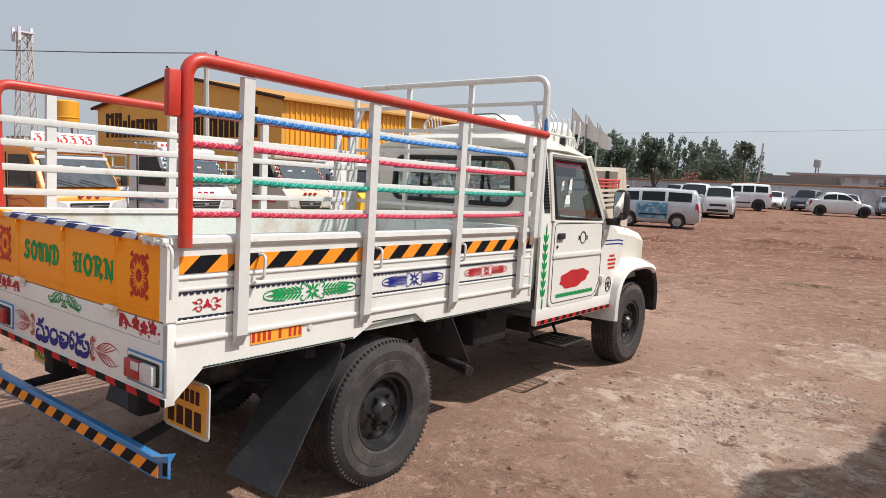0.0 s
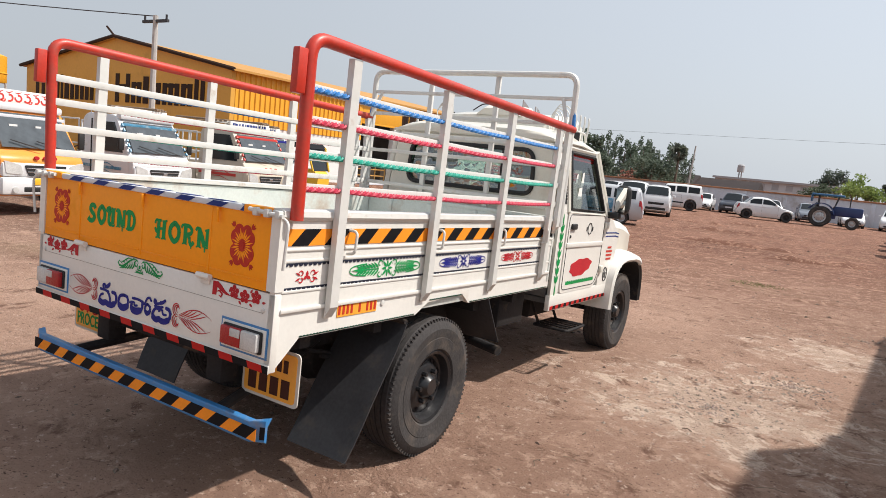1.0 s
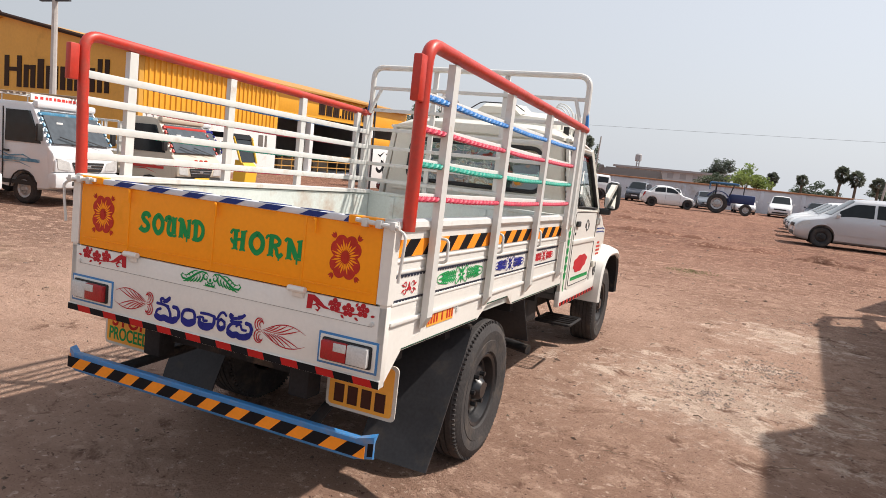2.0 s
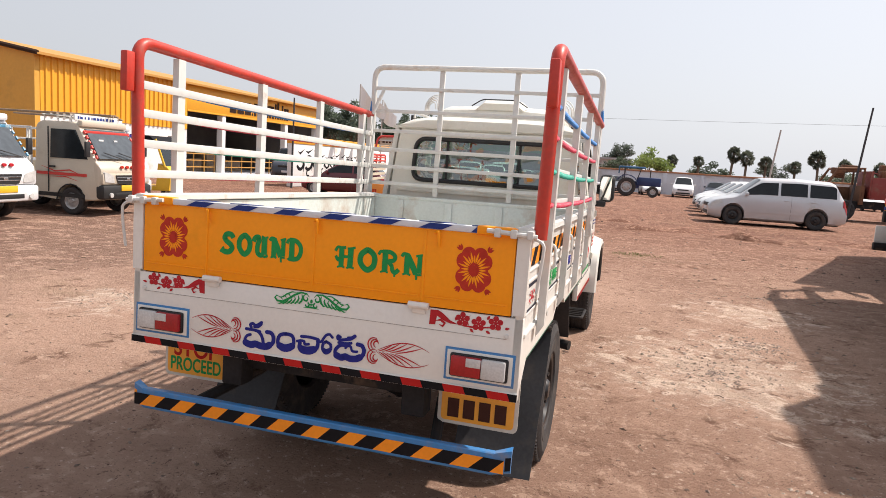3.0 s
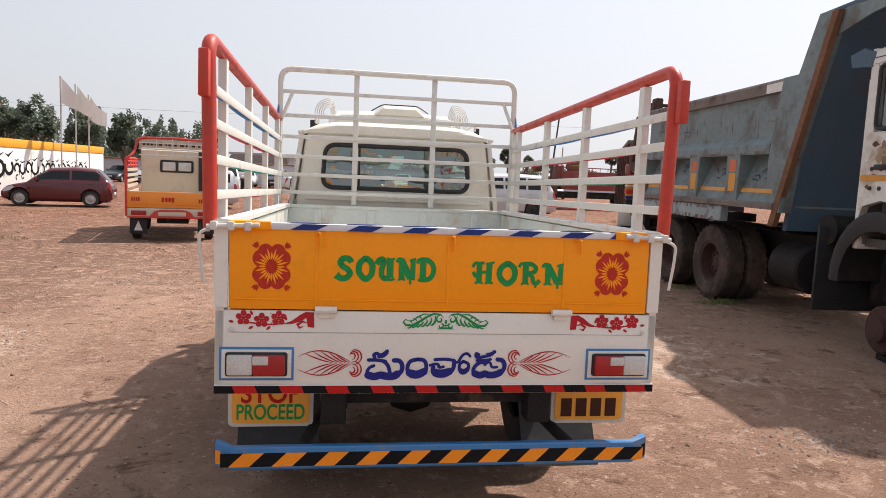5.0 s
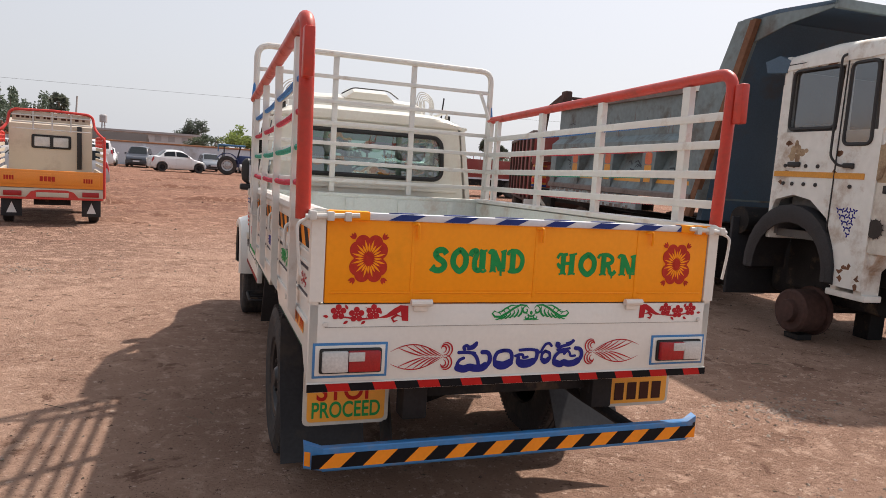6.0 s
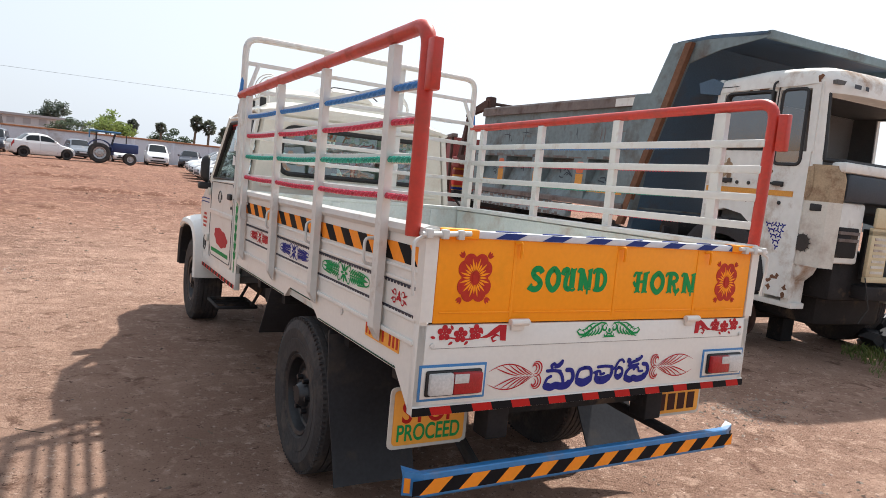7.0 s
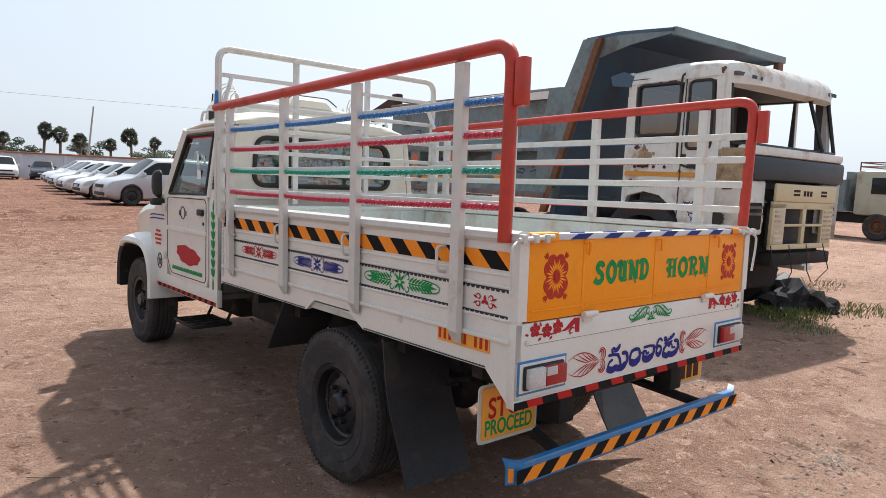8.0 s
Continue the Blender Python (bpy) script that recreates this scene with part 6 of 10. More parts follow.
# boundary wall at the far side of the yard
bm = bmesh.new()
box(bm, -60, 90, 58.0, 58.25, -0.1, 1.80)
for i in range(51):
    box(bm, -60 + 3 * i - 0.14, -60 + 3 * i + 0.14, 57.95, 58.0, -0.1, 1.80, 0.01)
bw = tagged(make("boundary_wall", bm, M["concrete"]), "long grey concrete yard wall", "wall", kind="structure")
bm = bmesh.new()
box(bm, -60, 90, 57.9, 58.4, 1.80, 1.93, 0.03)
part("coping", bm, M["rust_cap"], bw, "red-brown coping")


def sign_wall():
    m = pose(-14.0, 25.0, 0, 0, 0, -3)
    root = thing("painted_wall", m, "white wall with yellow top band and black lettering", "wall")
    bm = boxes((-0.25, 0, 0, 11.5, 0, 1.95, 0.01))
    part("wall_body", bm, M["plaster"], root)
    bm = boxes((-0.29, 0.03, -0.02, 11.5, 1.95, 2.3, 0.01))
    part("top_band", bm, M["hall_bright"], root, "yellow painted top band")
    # a line of Telugu lettering too small to read in full: plain bars and loops
    fm = facing_right(0.003)
    bm = bmesh.new()
    rng = random.Random(4)
    u = 0.45
    for i in range(17):
        big = 1.45 if i < 3 else rng.uniform(0.85, 1.05)
        w = rng.uniform(0.36, 0.52) * big
        mid = 1.12 + rng.uniform(-0.05, 0.05)
        turn = rng.uniform(120, 320)
        stroke(bm, [(p, mid + (q - mid) * rng.uniform(0.98, 1.02)) for p, q in curl(u + w / 2, mid, w * 0.55, w * rng.uniform(0.32, 0.5), turn, turn + rng.uniform(230, 330), 18)], 0.105 * big, fm, 0.0015, False)
        stroke(bm, [(u + 0.05 * w, mid + 0.36 * big), (u + w * 0.4, mid + 0.30 * big), (u + w, mid + rng.uniform(0.34, 0.46) * big)], 0.075 * big, fm, 0.0020)
        if rng.random() < 0.45:
            stroke(bm, curl(u + w * 0.5, mid - 0.38 * big, 0.14 * big, 0.06 * big, 60, rng.uniform(240, 380)), 0.06 * big, fm, 0.0024, False)
        if rng.random() < 0.5:
            stroke(bm, [(u + w * 0.9, mid + 0.2 * big), (u + w * 1.02, mid - 0.05 * big), (u + w * 0.95, mid - 0.28 * big)], 0.085 * big, fm, 0.0028)
        u += w * 1.14
    part("painted_letters", bm, M["black"], root, "black painted lettering, unreadable at this distance")


sign_wall()


def pole(name, x, y, h, r, mat, lean=0.0, arms=0, label=""):
    root = thing(name, pose(x, y, 0, 0, lean, 0), label, "pole")
    bm = bmesh.new()
    tube(bm, [(0, 0, -0.1), (0, 0, h)], r, 8, radii=[r, r * 0.7])
    part("shaft", bm, mat, root)
    if arms:
        bm = boxes((-0.75, 0.75, -0.05, 0.05, h - 0.25, h - 0.15))
        for x0 in (-0.65, 0.0, 0.65):
            tube(bm, [(x0, 0, h - 0.15), (x0, 0, h + 0.02)], 0.04, 6)
        part("cross_arm", bm, M["dark_pole"], root)
    return root


pole("power_pole", -20.6, 14.0, 5.92, 0.13, M["pole"], 0, 1, "weathered concrete power pole with cross arm")
pole("steel_pole", -13.6, 24.3, 3.9, 0.05, M["dark_pole"], 0, 0, "thin dark steel pole beside the painted wall")
pole("leaning_pole", 10.6, 33.4, 5.3, 0.06, M["dark_pole"], 5, 0, "thin dark pole leaning beside a red lorry")
for x, y, h, ln in ((-12.4, 66, 5.6, 3), (12.2, 66, 6.4, 6), (22, 66, 5, 0), (33, 68, 5.5, 2)):
    pole("far_pole", x, y, h, 0.1, M["pole"], ln, 0, "far weathered power pole beyond the yard wall")

# overhead cables
def cable(pts, r, label):
    bm = bmesh.new()
    tube(bm, pts, r, 5)
    tagged(make("overhead_cable", bm, M["dark_pole"]), label, "cable")


def sag(a, b, d, k=14):
    a, b = Vector(a), Vector(b)
    return [a.lerp(b, i / k) - Vector((0, 0, d * 4 * (i / k) * (1 - i / k))) for i in range(k + 1)]


cable(sag((-20.6, 14.0, 5.9), (-60, 0, 8.6), 0.5), 0.02, "dark overhead cable from the power pole")
cable(sag((-70, 64, 6.7), (80, 62, 8.7), 1.1, 40), 0.009, "thin overhead cable beyond the yard")
pole("far_pole", -70, 64, 6.8, 0.14, M["pole"], 0, 0, "far weathered power pole beyond the yard wall")
pole("far_pole", 80, 62, 8.8, 0.14, M["pole"], 0, 0, "far weathered power pole beyond the yard wall")


def flagpoles():
    for i, (x, y, h) in enumerate(((-12.8, 29.5, 5.15), (-12.6, 30.6, 4.95), (-12.4, 31.6, 4.6))):
        root = thing("flagpole", pose(x, y, 0), "thin pole with a limp pale flag", "flagpole", "flagpoles by the painted wall")
        bm = bmesh.new()
        tube(bm, [(0, 0, 0), (0, 0, h)], 0.035, 6)
        part("shaft", bm, M["pole"], root)
        bm = bmesh.new()
        vs = []
        for j in range(7):
            t = j / 6
            vs.append([bm.verts.new((0.04 + 0.75 * t, 0.12 * math.sin(5 * t + i), h - 0.05 - 0.75 * t - 0.08 * math.sin(3 * t) - k * (1.1 - 0.5 * t) / 3)) for k in range(4)])
        for a, b in zip(vs, vs[1:]):
            for k in range(3):
                bm.faces.new((a[k], a[k + 1], b[k + 1], b[k]))
        part("flag", bm, M["plaster"], root)


flagpoles()


def mast():
    root = thing("lattice_mast", pose(-165.7, 62, 0), "tall grey steel lattice mast far off", "mast")
    bm = bmesh.new()
    H = 29
    for sx, sy in ((-1, -1), (1, -1), (1, 1), (-1, 1)):
        tube(bm, [(sx * 2, sy * 2, 0), (sx * 1.0, sy * 1.0, H)], 0.16, 5)
    for i in range(11):
        z, w = H * i / 11, 2 - i / 11
        z2, w2 = H * (i + 1) / 11, 2 - (i + 1) / 11
        for c in ((-1, -1, 1, -1), (1, -1, 1, 1), (1, 1, -1, 1), (-1, 1, -1, -1)):
            tube(bm, [(c[0] * w, c[1] * w, z), (c[2] * w2, c[3] * w2, z2)], 0.09, 4)
            tube(bm, [(c[2] * w, c[3] * w, z), (c[0] * w2, c[1] * w2, z2)], 0.09, 4)
    part("lattice", bm, M["pole"], root)
    bm = boxes((-1.6, 1.6, -1.6, 1.6, H - 0.2, H + 0.1), (-1.9, -1.3, -1.9, -1.3, H - 2, H + 1), (1.2, 1.8, -1.8, -1.2, H - 2, H + 1), (-0.3, 0.3, 1.2, 1.8, H - 2, H + 1.2))
    part("antennas", bm, M["concrete"], root)


mast()


def leaf_cloud(bm, rng, centre, rx, rz, count, size):
    """Small leaf-like blades scattered through one clump."""
    for _ in range(count):
        d = Vector((rng.gauss(0, 1), rng.gauss(0, 1), rng.gauss(0, 1))).normalized() * rng.random() ** 0.4
        p = Vector(centre) + Vector((d.x * rx, d.y * rx, d.z * rz))
        a = Vector((rng.uniform(-1, 1), rng.uniform(-1, 1), rng.uniform(-0.8, 0.8))).normalized()
        b = a.orthogonal().normalized()
        s = size * rng.uniform(0.6, 1.4)
        q = [p + a * s, p + b * s * 0.45, p - a * s, p - b * s * 0.45]
        bm.faces.new([bm.verts.new(v) for v in q])


def broad_tree(x, y, h, w, seed, mat="leaf", group="", trunk=0.35):
    rng = random.Random(seed)
    root = thing("tree", pose(x, y, 0, 0, 0, seed * 40), "leafy green tree beyond the yard wall", "tree", group)
    bm = bmesh.new()
    tube(bm, [(0, 0, -0.1), (0.1, 0, h * trunk), (0.05, 0.1, h * 0.75)], 0.2, 7, radii=[0.02 * h + 0.06, 0.015 * h + 0.04, 0.03])
    tips = []
    for i in range(6):
        a = rng.uniform(0, 6.28)
        e = (w * 0.36 * math.cos(a), w * 0.36 * math.sin(a), h * rng.uniform(0.55, 0.85))
        tube(bm, [(0.08, 0, h * trunk * rng.uniform(0.7, 1.2)), e], 0.05, 5, radii=[0.07, 0.03])
        tips.append(e)
    part("trunk", bm, M["bark"], root)
    bm = bmesh.new()
    for e in tips + [(0, 0, h * 0.85), (0.2, 0.2, h * 0.65)]:
        for _ in range(3):
            c = (e[0] + rng.gauss(0, w * 0.1), e[1] + rng.gauss(0, w * 0.1), e[2] + rng.gauss(0, h * 0.06))
            leaf_cloud(bm, rng, c, w * rng.uniform(0.12, 0.2), h * rng.uniform(0.08, 0.13), 70, 0.02 * h + 0.07)
    part("crown", bm, M[mat], root, smooth=0)
    return root


def palm(x, y, h, seed):
    """A palmyra: slim trunk, a round crown of many stiff fans, a few dead ones hanging below."""
    rng = random.Random(seed)
    root = thing("palm_tree", pose(x, y, 0, 0, rng.uniform(-3, 3), seed * 50), "fan palm with a dense round dark crown", "tree", "palms beyond the wall")
    bm = bmesh.new()
    tube(bm, [(0, 0, -0.1), (0.05, 0, h * 0.4), (0, 0, h * 0.82)], 0.2, 7, radii=[0.17, 0.12, 0.11])
    part("trunk", bm, M["bark"], root)
    bm = bmesh.new()
    hub = Vector((0, 0, h * 0.80))
    span = h * rng.uniform(0.17, 0.215)
    for i in range(54):
        a = rng.uniform(0, 6.28)
        e = rng.uniform(-0.75, 1.5) if i > 7 else rng.uniform(-1.35, -0.9)
        d = Vector((math.cos(a) * math.cos(e), math.sin(a) * math.cos(e), math.sin(e)))
        c = hub + d * span * rng.uniform(0.30, 0.62)
        u = Vector((rng.uniform(-1, 1), rng.uniform(-1, 1), rng.uniform(-1, 1)))
        u = (u - d * u.dot(d)).normalized()
        size = span * rng.uniform(0.34, 0.50)
        for k in range(13):
            t = (k - 6) * 0.27
            v = d * math.cos(t) + u * math.sin(t)
            tip = c + v * size * rng.uniform(0.8, 1.1) - Vector((0, 0, 0.25 * size * rng.random()))
            w_ = (u * math.cos(t) - d * math.sin(t)) * size * 0.13
            bm.faces.new([bm.verts.new(p) for p in (c, c + (tip - c) * 0.6 + w_, tip, c + (tip - c) * 0.6 - w_)])
        s_ = d.orthogonal().normalized() * 0.018
        bm.faces.new([bm.verts.new(p) for p in (hub + s_, c + s_, c - s_, hub - s_)])
    part("crown", bm, M["leaf_palm"], root, smooth=0)
    return root


for i, (x, y, h) in enumerate(((-13.6, 66, 6.0), (9.2, 68, 5.0), (10.6, 68, 4.6), (12.6, 70, 4.2), (15.0, 69, 3.9), (17.2, 70, 5.0), (19.4, 70, 4.4), (23, 72, 4.3), (29, 70, 5.3), (31, 70, 4.6), (3.9, 70, 3.9), (6.4, 70, 4.0), (38, 72, 4.8), (44, 70, 4.6))):
    palm(x, y, h, 31 + i)
for i, (x, y, h, w, mt) in enumerate(((-3.2, 138, 8.2, 4.6, "leaf_far"), (1.7, 65, 3.9, 4.4, "leaf_light"), (-6.0, 140, 5.6, 6, "leaf_far"), (-15.5, 64, 4.6, 4, "leaf"), (14, 74, 3.4, 4, "leaf"), (21, 74, 3.2, 5, "leaf"), (26, 74, 3.4, 4.5, "leaf"), (34, 74, 3.4, 5, "leaf"), (-1.2, 74, 3.1, 4.0, "leaf"), (8, 74, 3.1, 4, "leaf"), (41, 74, 4, 5, "leaf"), (50, 74, 4, 6, "leaf"))):
    broad_tree(x, y, h, w, 60 + i, mt, "trees beyond the wall")


def woods():
    """The dense stand of slender trees behind the wall, uncountable."""
    rng = random.Random(9)
    bm, bt = bmesh.new(), bmesh.new()
    for i in range(170):
        x = rng.uniform(-62, -14.8)
        y = rng.uniform(70, 84)
        h = rng.uniform(4.8, 7.0) * (1.0 if x < -20 else 0.86)
        tube(bt, [(x, y, 0), (x + rng.uniform(-0.3, 0.3), y, h * 0.9)], 0.1, 5, radii=[0.11, 0.03])
        for k in range(7):
            t = 0.22 + 0.76 * k / 6
            leaf_cloud(bm, rng, (x + rng.gauss(0, 0.22), y + rng.gauss(0, 0.22), h * t), 0.95 * (1.10 - t * 0.85), 0.62, 46, 0.16)
    # undergrowth between the stems
    for i in range(150):
        x = rng.uniform(-62, -14.8)
        leaf_cloud(bm, rng, (x, rng.uniform(69, 74), rng.uniform(0.8, 2.6)), 1.3, 0.7, 60, 0.2)
    tagged(make("woods", bm, M["leaf"], 0), "dense stand of dark slender trees", "woods", kind="stuff")
    tagged(make("tree_stems", bt, M["bark"], 0), "many thin grey tree stems", "tree stems", kind="stuff")
    # trees behind the painted wall
    for i, (x, y, h, w) in enumerate(((-20, 52, 5.8, 2.6), (-22.5, 50, 6.0, 2.8), (-25, 51, 5.7, 2.8), (-17.5, 54, 5.2, 2.4), (-28, 56, 6.4, 3))):
        broad_tree(x, y, h, w, 100 + i, "leaf", "trees behind the painted wall", 0.25)
    bm = bmesh.new()
    leaf_cloud(bm, rng, (-17.6, 66, 2.2), 1.6, 0.9, 260, 0.2)
    tagged(make("flowering_bush", bm, M["leaf_red"], 0), "bush with dull red blossom behind the wall", "bush")


woods()


def far_shed(x, y, w, h, d, label, roof="roof_tile"):
    root = thing("far_shed", pose(x, y, 0), label, "building")
    bm = boxes((-w / 2, w / 2, 0, d, 0, h * 0.62))
    part("wall", bm, M["far_wall"], root)
    bm = bmesh.new()
    prism(bm, [(-0.6, h * 0.58), (d / 2, h), (d + 0.6, h * 0.58)], "x", -w / 2 - 0.5, w / 2 + 0.5)
    part("roof", bm, M[roof], root)
    bm = bmesh.new()
    n = max(2, int(w / 3))
    for i in range(n):
        c = -w / 2 + w * (i + 0.5) / n
        box(bm, c - 0.5, c + 0.5, -0.03, 0.0, h * 0.2, h * 0.45)
    part("window", bm, M["dark_in"], root)


far_shed(-10.0, 72, 5.0, 2.85, 6, "low far shed with a dark tiled roof")
def far_block(x, y, w, h, d, label):
    """A long two-storeyed building with a flat roof and rows of windows."""
    root = thing("far_building", pose(x, y, 0), label, "building")
    part("wall", boxes((-w / 2, w / 2, 0, d, 0, h)), M["haze_wall"], root)
    # roof and windows stay pale grey too, haze included in the colour
    part("roof", boxes((-w / 2 - 0.4, w / 2 + 0.4, -0.6, d + 0.4, h, h + 0.35)), M["far_wall"], root)
    k = int(w / 2.2)
    for row in (0.30, 0.68):
        for i in range(k):
            c = -w / 2 + w * (i + 0.5) / k
            part("window", boxes((c - 0.55, c + 0.55, -0.04, 0.02, h * row, h * row + 0.95)), M["far_wall"], root)


far_block(-11.5, 128, 20, 3.9, 8, "pale long two-storeyed far building in the haze")


def water_tank(x, y, top):
    root = thing("water_tank", pose(x, y, 0), "pale water tank on a tall post", "tank")
    bm = bmesh.new()
    for sx, sy in ((-1, -1), (-1, 1), (1, -1), (1, 1)):
        tube(bm, [(sx * 0.45, sy * 0.45, 0), (sx * 0.22, sy * 0.22, top - 1.6)], 0.09, 6)
    for z in (1.8, 3.6, 5.2):
        box(bm, -0.4, 0.4, -0.4, 0.4, z, z + 0.08)
    part("stand", bm, M["far_wall"], root)
    bm = bmesh.new()
    lathe(bm, [(0, -0.8), (0.62, -0.8), (0.7, -0.7), (0.7, 0.55), (0.45, 0.78), (0, 0.8)], 20, Matrix.Translation((0, 0, top - 0.8)) @ Matrix.Rotation(radians(-90), 4, "Y"))
    part("tank", bm, M["far_wall"], root)


water_tank(-20.7, 149, 7.4)


def yellow_tank():
    root = thing("storage_tank", pose(-36.7, 15.7, 0), "yellow cylindrical tank on a steel stand", "tank")
    for sx, sy in ((-1, -1), (-1, 1), (1, -1), (1, 1)):
        bm = bmesh.new()
        tube(bm, [(sx * 0.5, sy * 0.5, 0), (sx * 0.4, sy * 0.4, 3.4)], 0.06, 6)
        part("leg", bm, M["pole"], root)
    bm = bmesh.new()
    lathe(bm, [(0, -0.7), (0.58, -0.7), (0.6, -0.66), (0.6, -0.25), (0.63, -0.23), (0.63, -0.19), (0.6, -0.17), (0.6, 0.66), (0.4, 0.74), (0, 0.75)], 28, Matrix.Translation((0, 0, 4.1)) @ Matrix.Rotation(radians(-90), 4, "Y"))
    part("tank", bm, M["hall_bright"], root, "yellow painted tank")


yellow_tank()
far_shed(-28, 92, 20, 3.4, 8, "low far building behind trees")


# ---- other vehicles ----
M["silver"] = material("silver_car_paint", (0.50, 0.51, 0.53), 0.30, 0.25, vary=0.06, scale=2, coat=0.4, dirt=(0.4, 0.34, 0.28), dirt_amount=0.2)
M["car_white"] = material("white_car_paint", (0.66, 0.67, 0.68), 0.3, vary=0.05, scale=2, coat=0.4, dirt=(0.45, 0.38, 0.3), dirt_amount=0.2)
M["car_grey"] = material("grey_car_paint", (0.16, 0.18, 0.21), 0.3, 0.2, vary=0.08, scale=2, coat=0.4, dirt=(0.3, 0.25, 0.2), dirt_amount=0.25)
M["car_dark"] = material("dark_car_paint", (0.03, 0.035, 0.05), 0.3, vary=0.1, scale=2, coat=0.4, dirt=(0.25, 0.2, 0.16), dirt_amount=0.25)
M["maroon"] = material("maroon_car_paint", (0.09, 0.008, 0.014), 0.25, vary=0.1, scale=2, coat=0.5)
M["beige"] = material("beige_van_paint", (0.52, 0.46, 0.37), 0.4, vary=0.08, scale=2, dirt=(0.4, 0.33, 0.26), dirt_amount=0.3)
M["van_orange"] = material("orange_van_paint", (0.80, 0.27, 0.035), 0.38, vary=0.08, scale=2, dirt=(0.5, 0.26, 0.08), dirt_amount=0.25)
M["rick_yellow"] = material("yellow_rickshaw_paint", (0.75, 0.45, 0.03), 0.4, vary=0.08, scale=2)
M["tractor_blue"] = material("navy_tractor_paint", (0.02, 0.04, 0.13), 0.4, vary=0.15, scale=3)
M["tarp_blue"] = material("blue_canopy", (0.04, 0.14, 0.28), 0.6, vary=0.2, scale=3)
M["lorry_red"] = material("faded_red_lorry_paint", (0.22, 0.035, 0.03), 0.6, vary=0.2, scale=1.5, dirt=(0.2, 0.12, 0.09), dirt_amount=0.45)
M["tip_grey"] = material("faded_blue_grey_tipper_paint", (0.155, 0.205, 0.220), 0.65, vary=0.25, scale=1.6, grain=14, dirt=(0.10, 0.075, 0.06), dirt_amount=0.5, dirt_scale=2.2)
M["tip_rail"] = material("brown_stained_rail_paint", (0.15, 0.125, 0.115), 0.7, vary=0.3, scale=2.5, grain=16, dirt=(0.08, 0.05, 0.04), dirt_amount=0.5, dirt_scale=3)
M["tip_pale"] = material("pale_blue_skirt_paint", (0.26, 0.33, 0.36), 0.6, vary=0.2, scale=3, grain=14, dirt=(0.10, 0.07, 0.05), dirt_amount=0.4, dirt_scale=5)
M["tip_dark"] = material("dark_blue_tipper_paint", (0.055, 0.105, 0.165), 0.6, vary=0.2, scale=1.5, dirt=(0.1, 0.09, 0.08), dirt_amount=0.35)
M["tip_white"] = material("chalky_white_cab_paint", (0.68, 0.69, 0.66), 0.6, vary=0.10, scale=1.5, grain=14, dirt=(0.30, 0.18, 0.10), dirt_amount=0.42, dirt_scale=2.6)
M["cab_grey"] = material("grey_cab_lining", (0.20, 0.20, 0.20), 0.8, vary=0.2, scale=3)
M["dusty_tyre"] = material("mud_caked_tyre", (0.062, 0.050, 0.045), 0.9, spec=0.15, vary=0.3, dirt=(0.14, 0.10, 0.08), dirt_amount=0.6, dirt_scale=3, bump=0.3)
M["rust"] = material("rusty_steel", (0.16, 0.075, 0.04), 0.85, vary=0.35, scale=3, grain=20, bump=0.4)
M["tip_band"] = material("near_black_front_band", (0.028, 0.038, 0.052), 0.55, vary=0.25, scale=3, dirt=(0.09, 0.08, 0.07), dirt_amount=0.3, dirt_scale=4)
M["primer"] = material("tan_primer", (0.36, 0.27, 0.17), 0.8, vary=0.3, scale=6, dirt=(0.14, 0.07, 0.04), dirt_amount=0.5, dirt_scale=7)
M["dark_rust"] = material("dark_rusty_steel", (0.062, 0.030, 0.024), 0.85, vary=0.4, scale=4, grain=24, bump=0.4)
M["tip_stripe"] = material("faded_orange_stripe", (0.60, 0.27, 0.035), 0.5, vary=0.2, scale=3)
M["tip_patch"] = material("faded_orange_red_mark", (0.55, 0.13, 0.05), 0.55, vary=0.25, scale=4)
M["sign_red"] = material("red_sign_board", (0.55, 0.04, 0.03), 0.45, vary=0.15)
M["rust_white"] = material("white_paint_worn_to_rust", (0.60, 0.58, 0.52), 0.6, vary=0.1, scale=2, dirt=(0.20, 0.10, 0.06), dirt_amount=0.7, dirt_scale=1.8)
M["tip_cream"] = material("cream_panel_paint", (0.58, 0.50, 0.32), 0.55, vary=0.1, scale=2, dirt=(0.3, 0.2, 0.12), dirt_amount=0.35)
M["art_blue"] = material("blue_side_artwork", (0.06, 0.22, 0.36), 0.4, vary=0.5, scale=5, dirt=(0.5, 0.6, 0.62), dirt_amount=0.6, dirt_scale=6)


def arch_points(yc, r, z0, k=8):
    return [(yc + r * math.cos(math.pi * i / k), z0 + r * math.sin(math.pi * i / k)) for i in range(k + 1)]


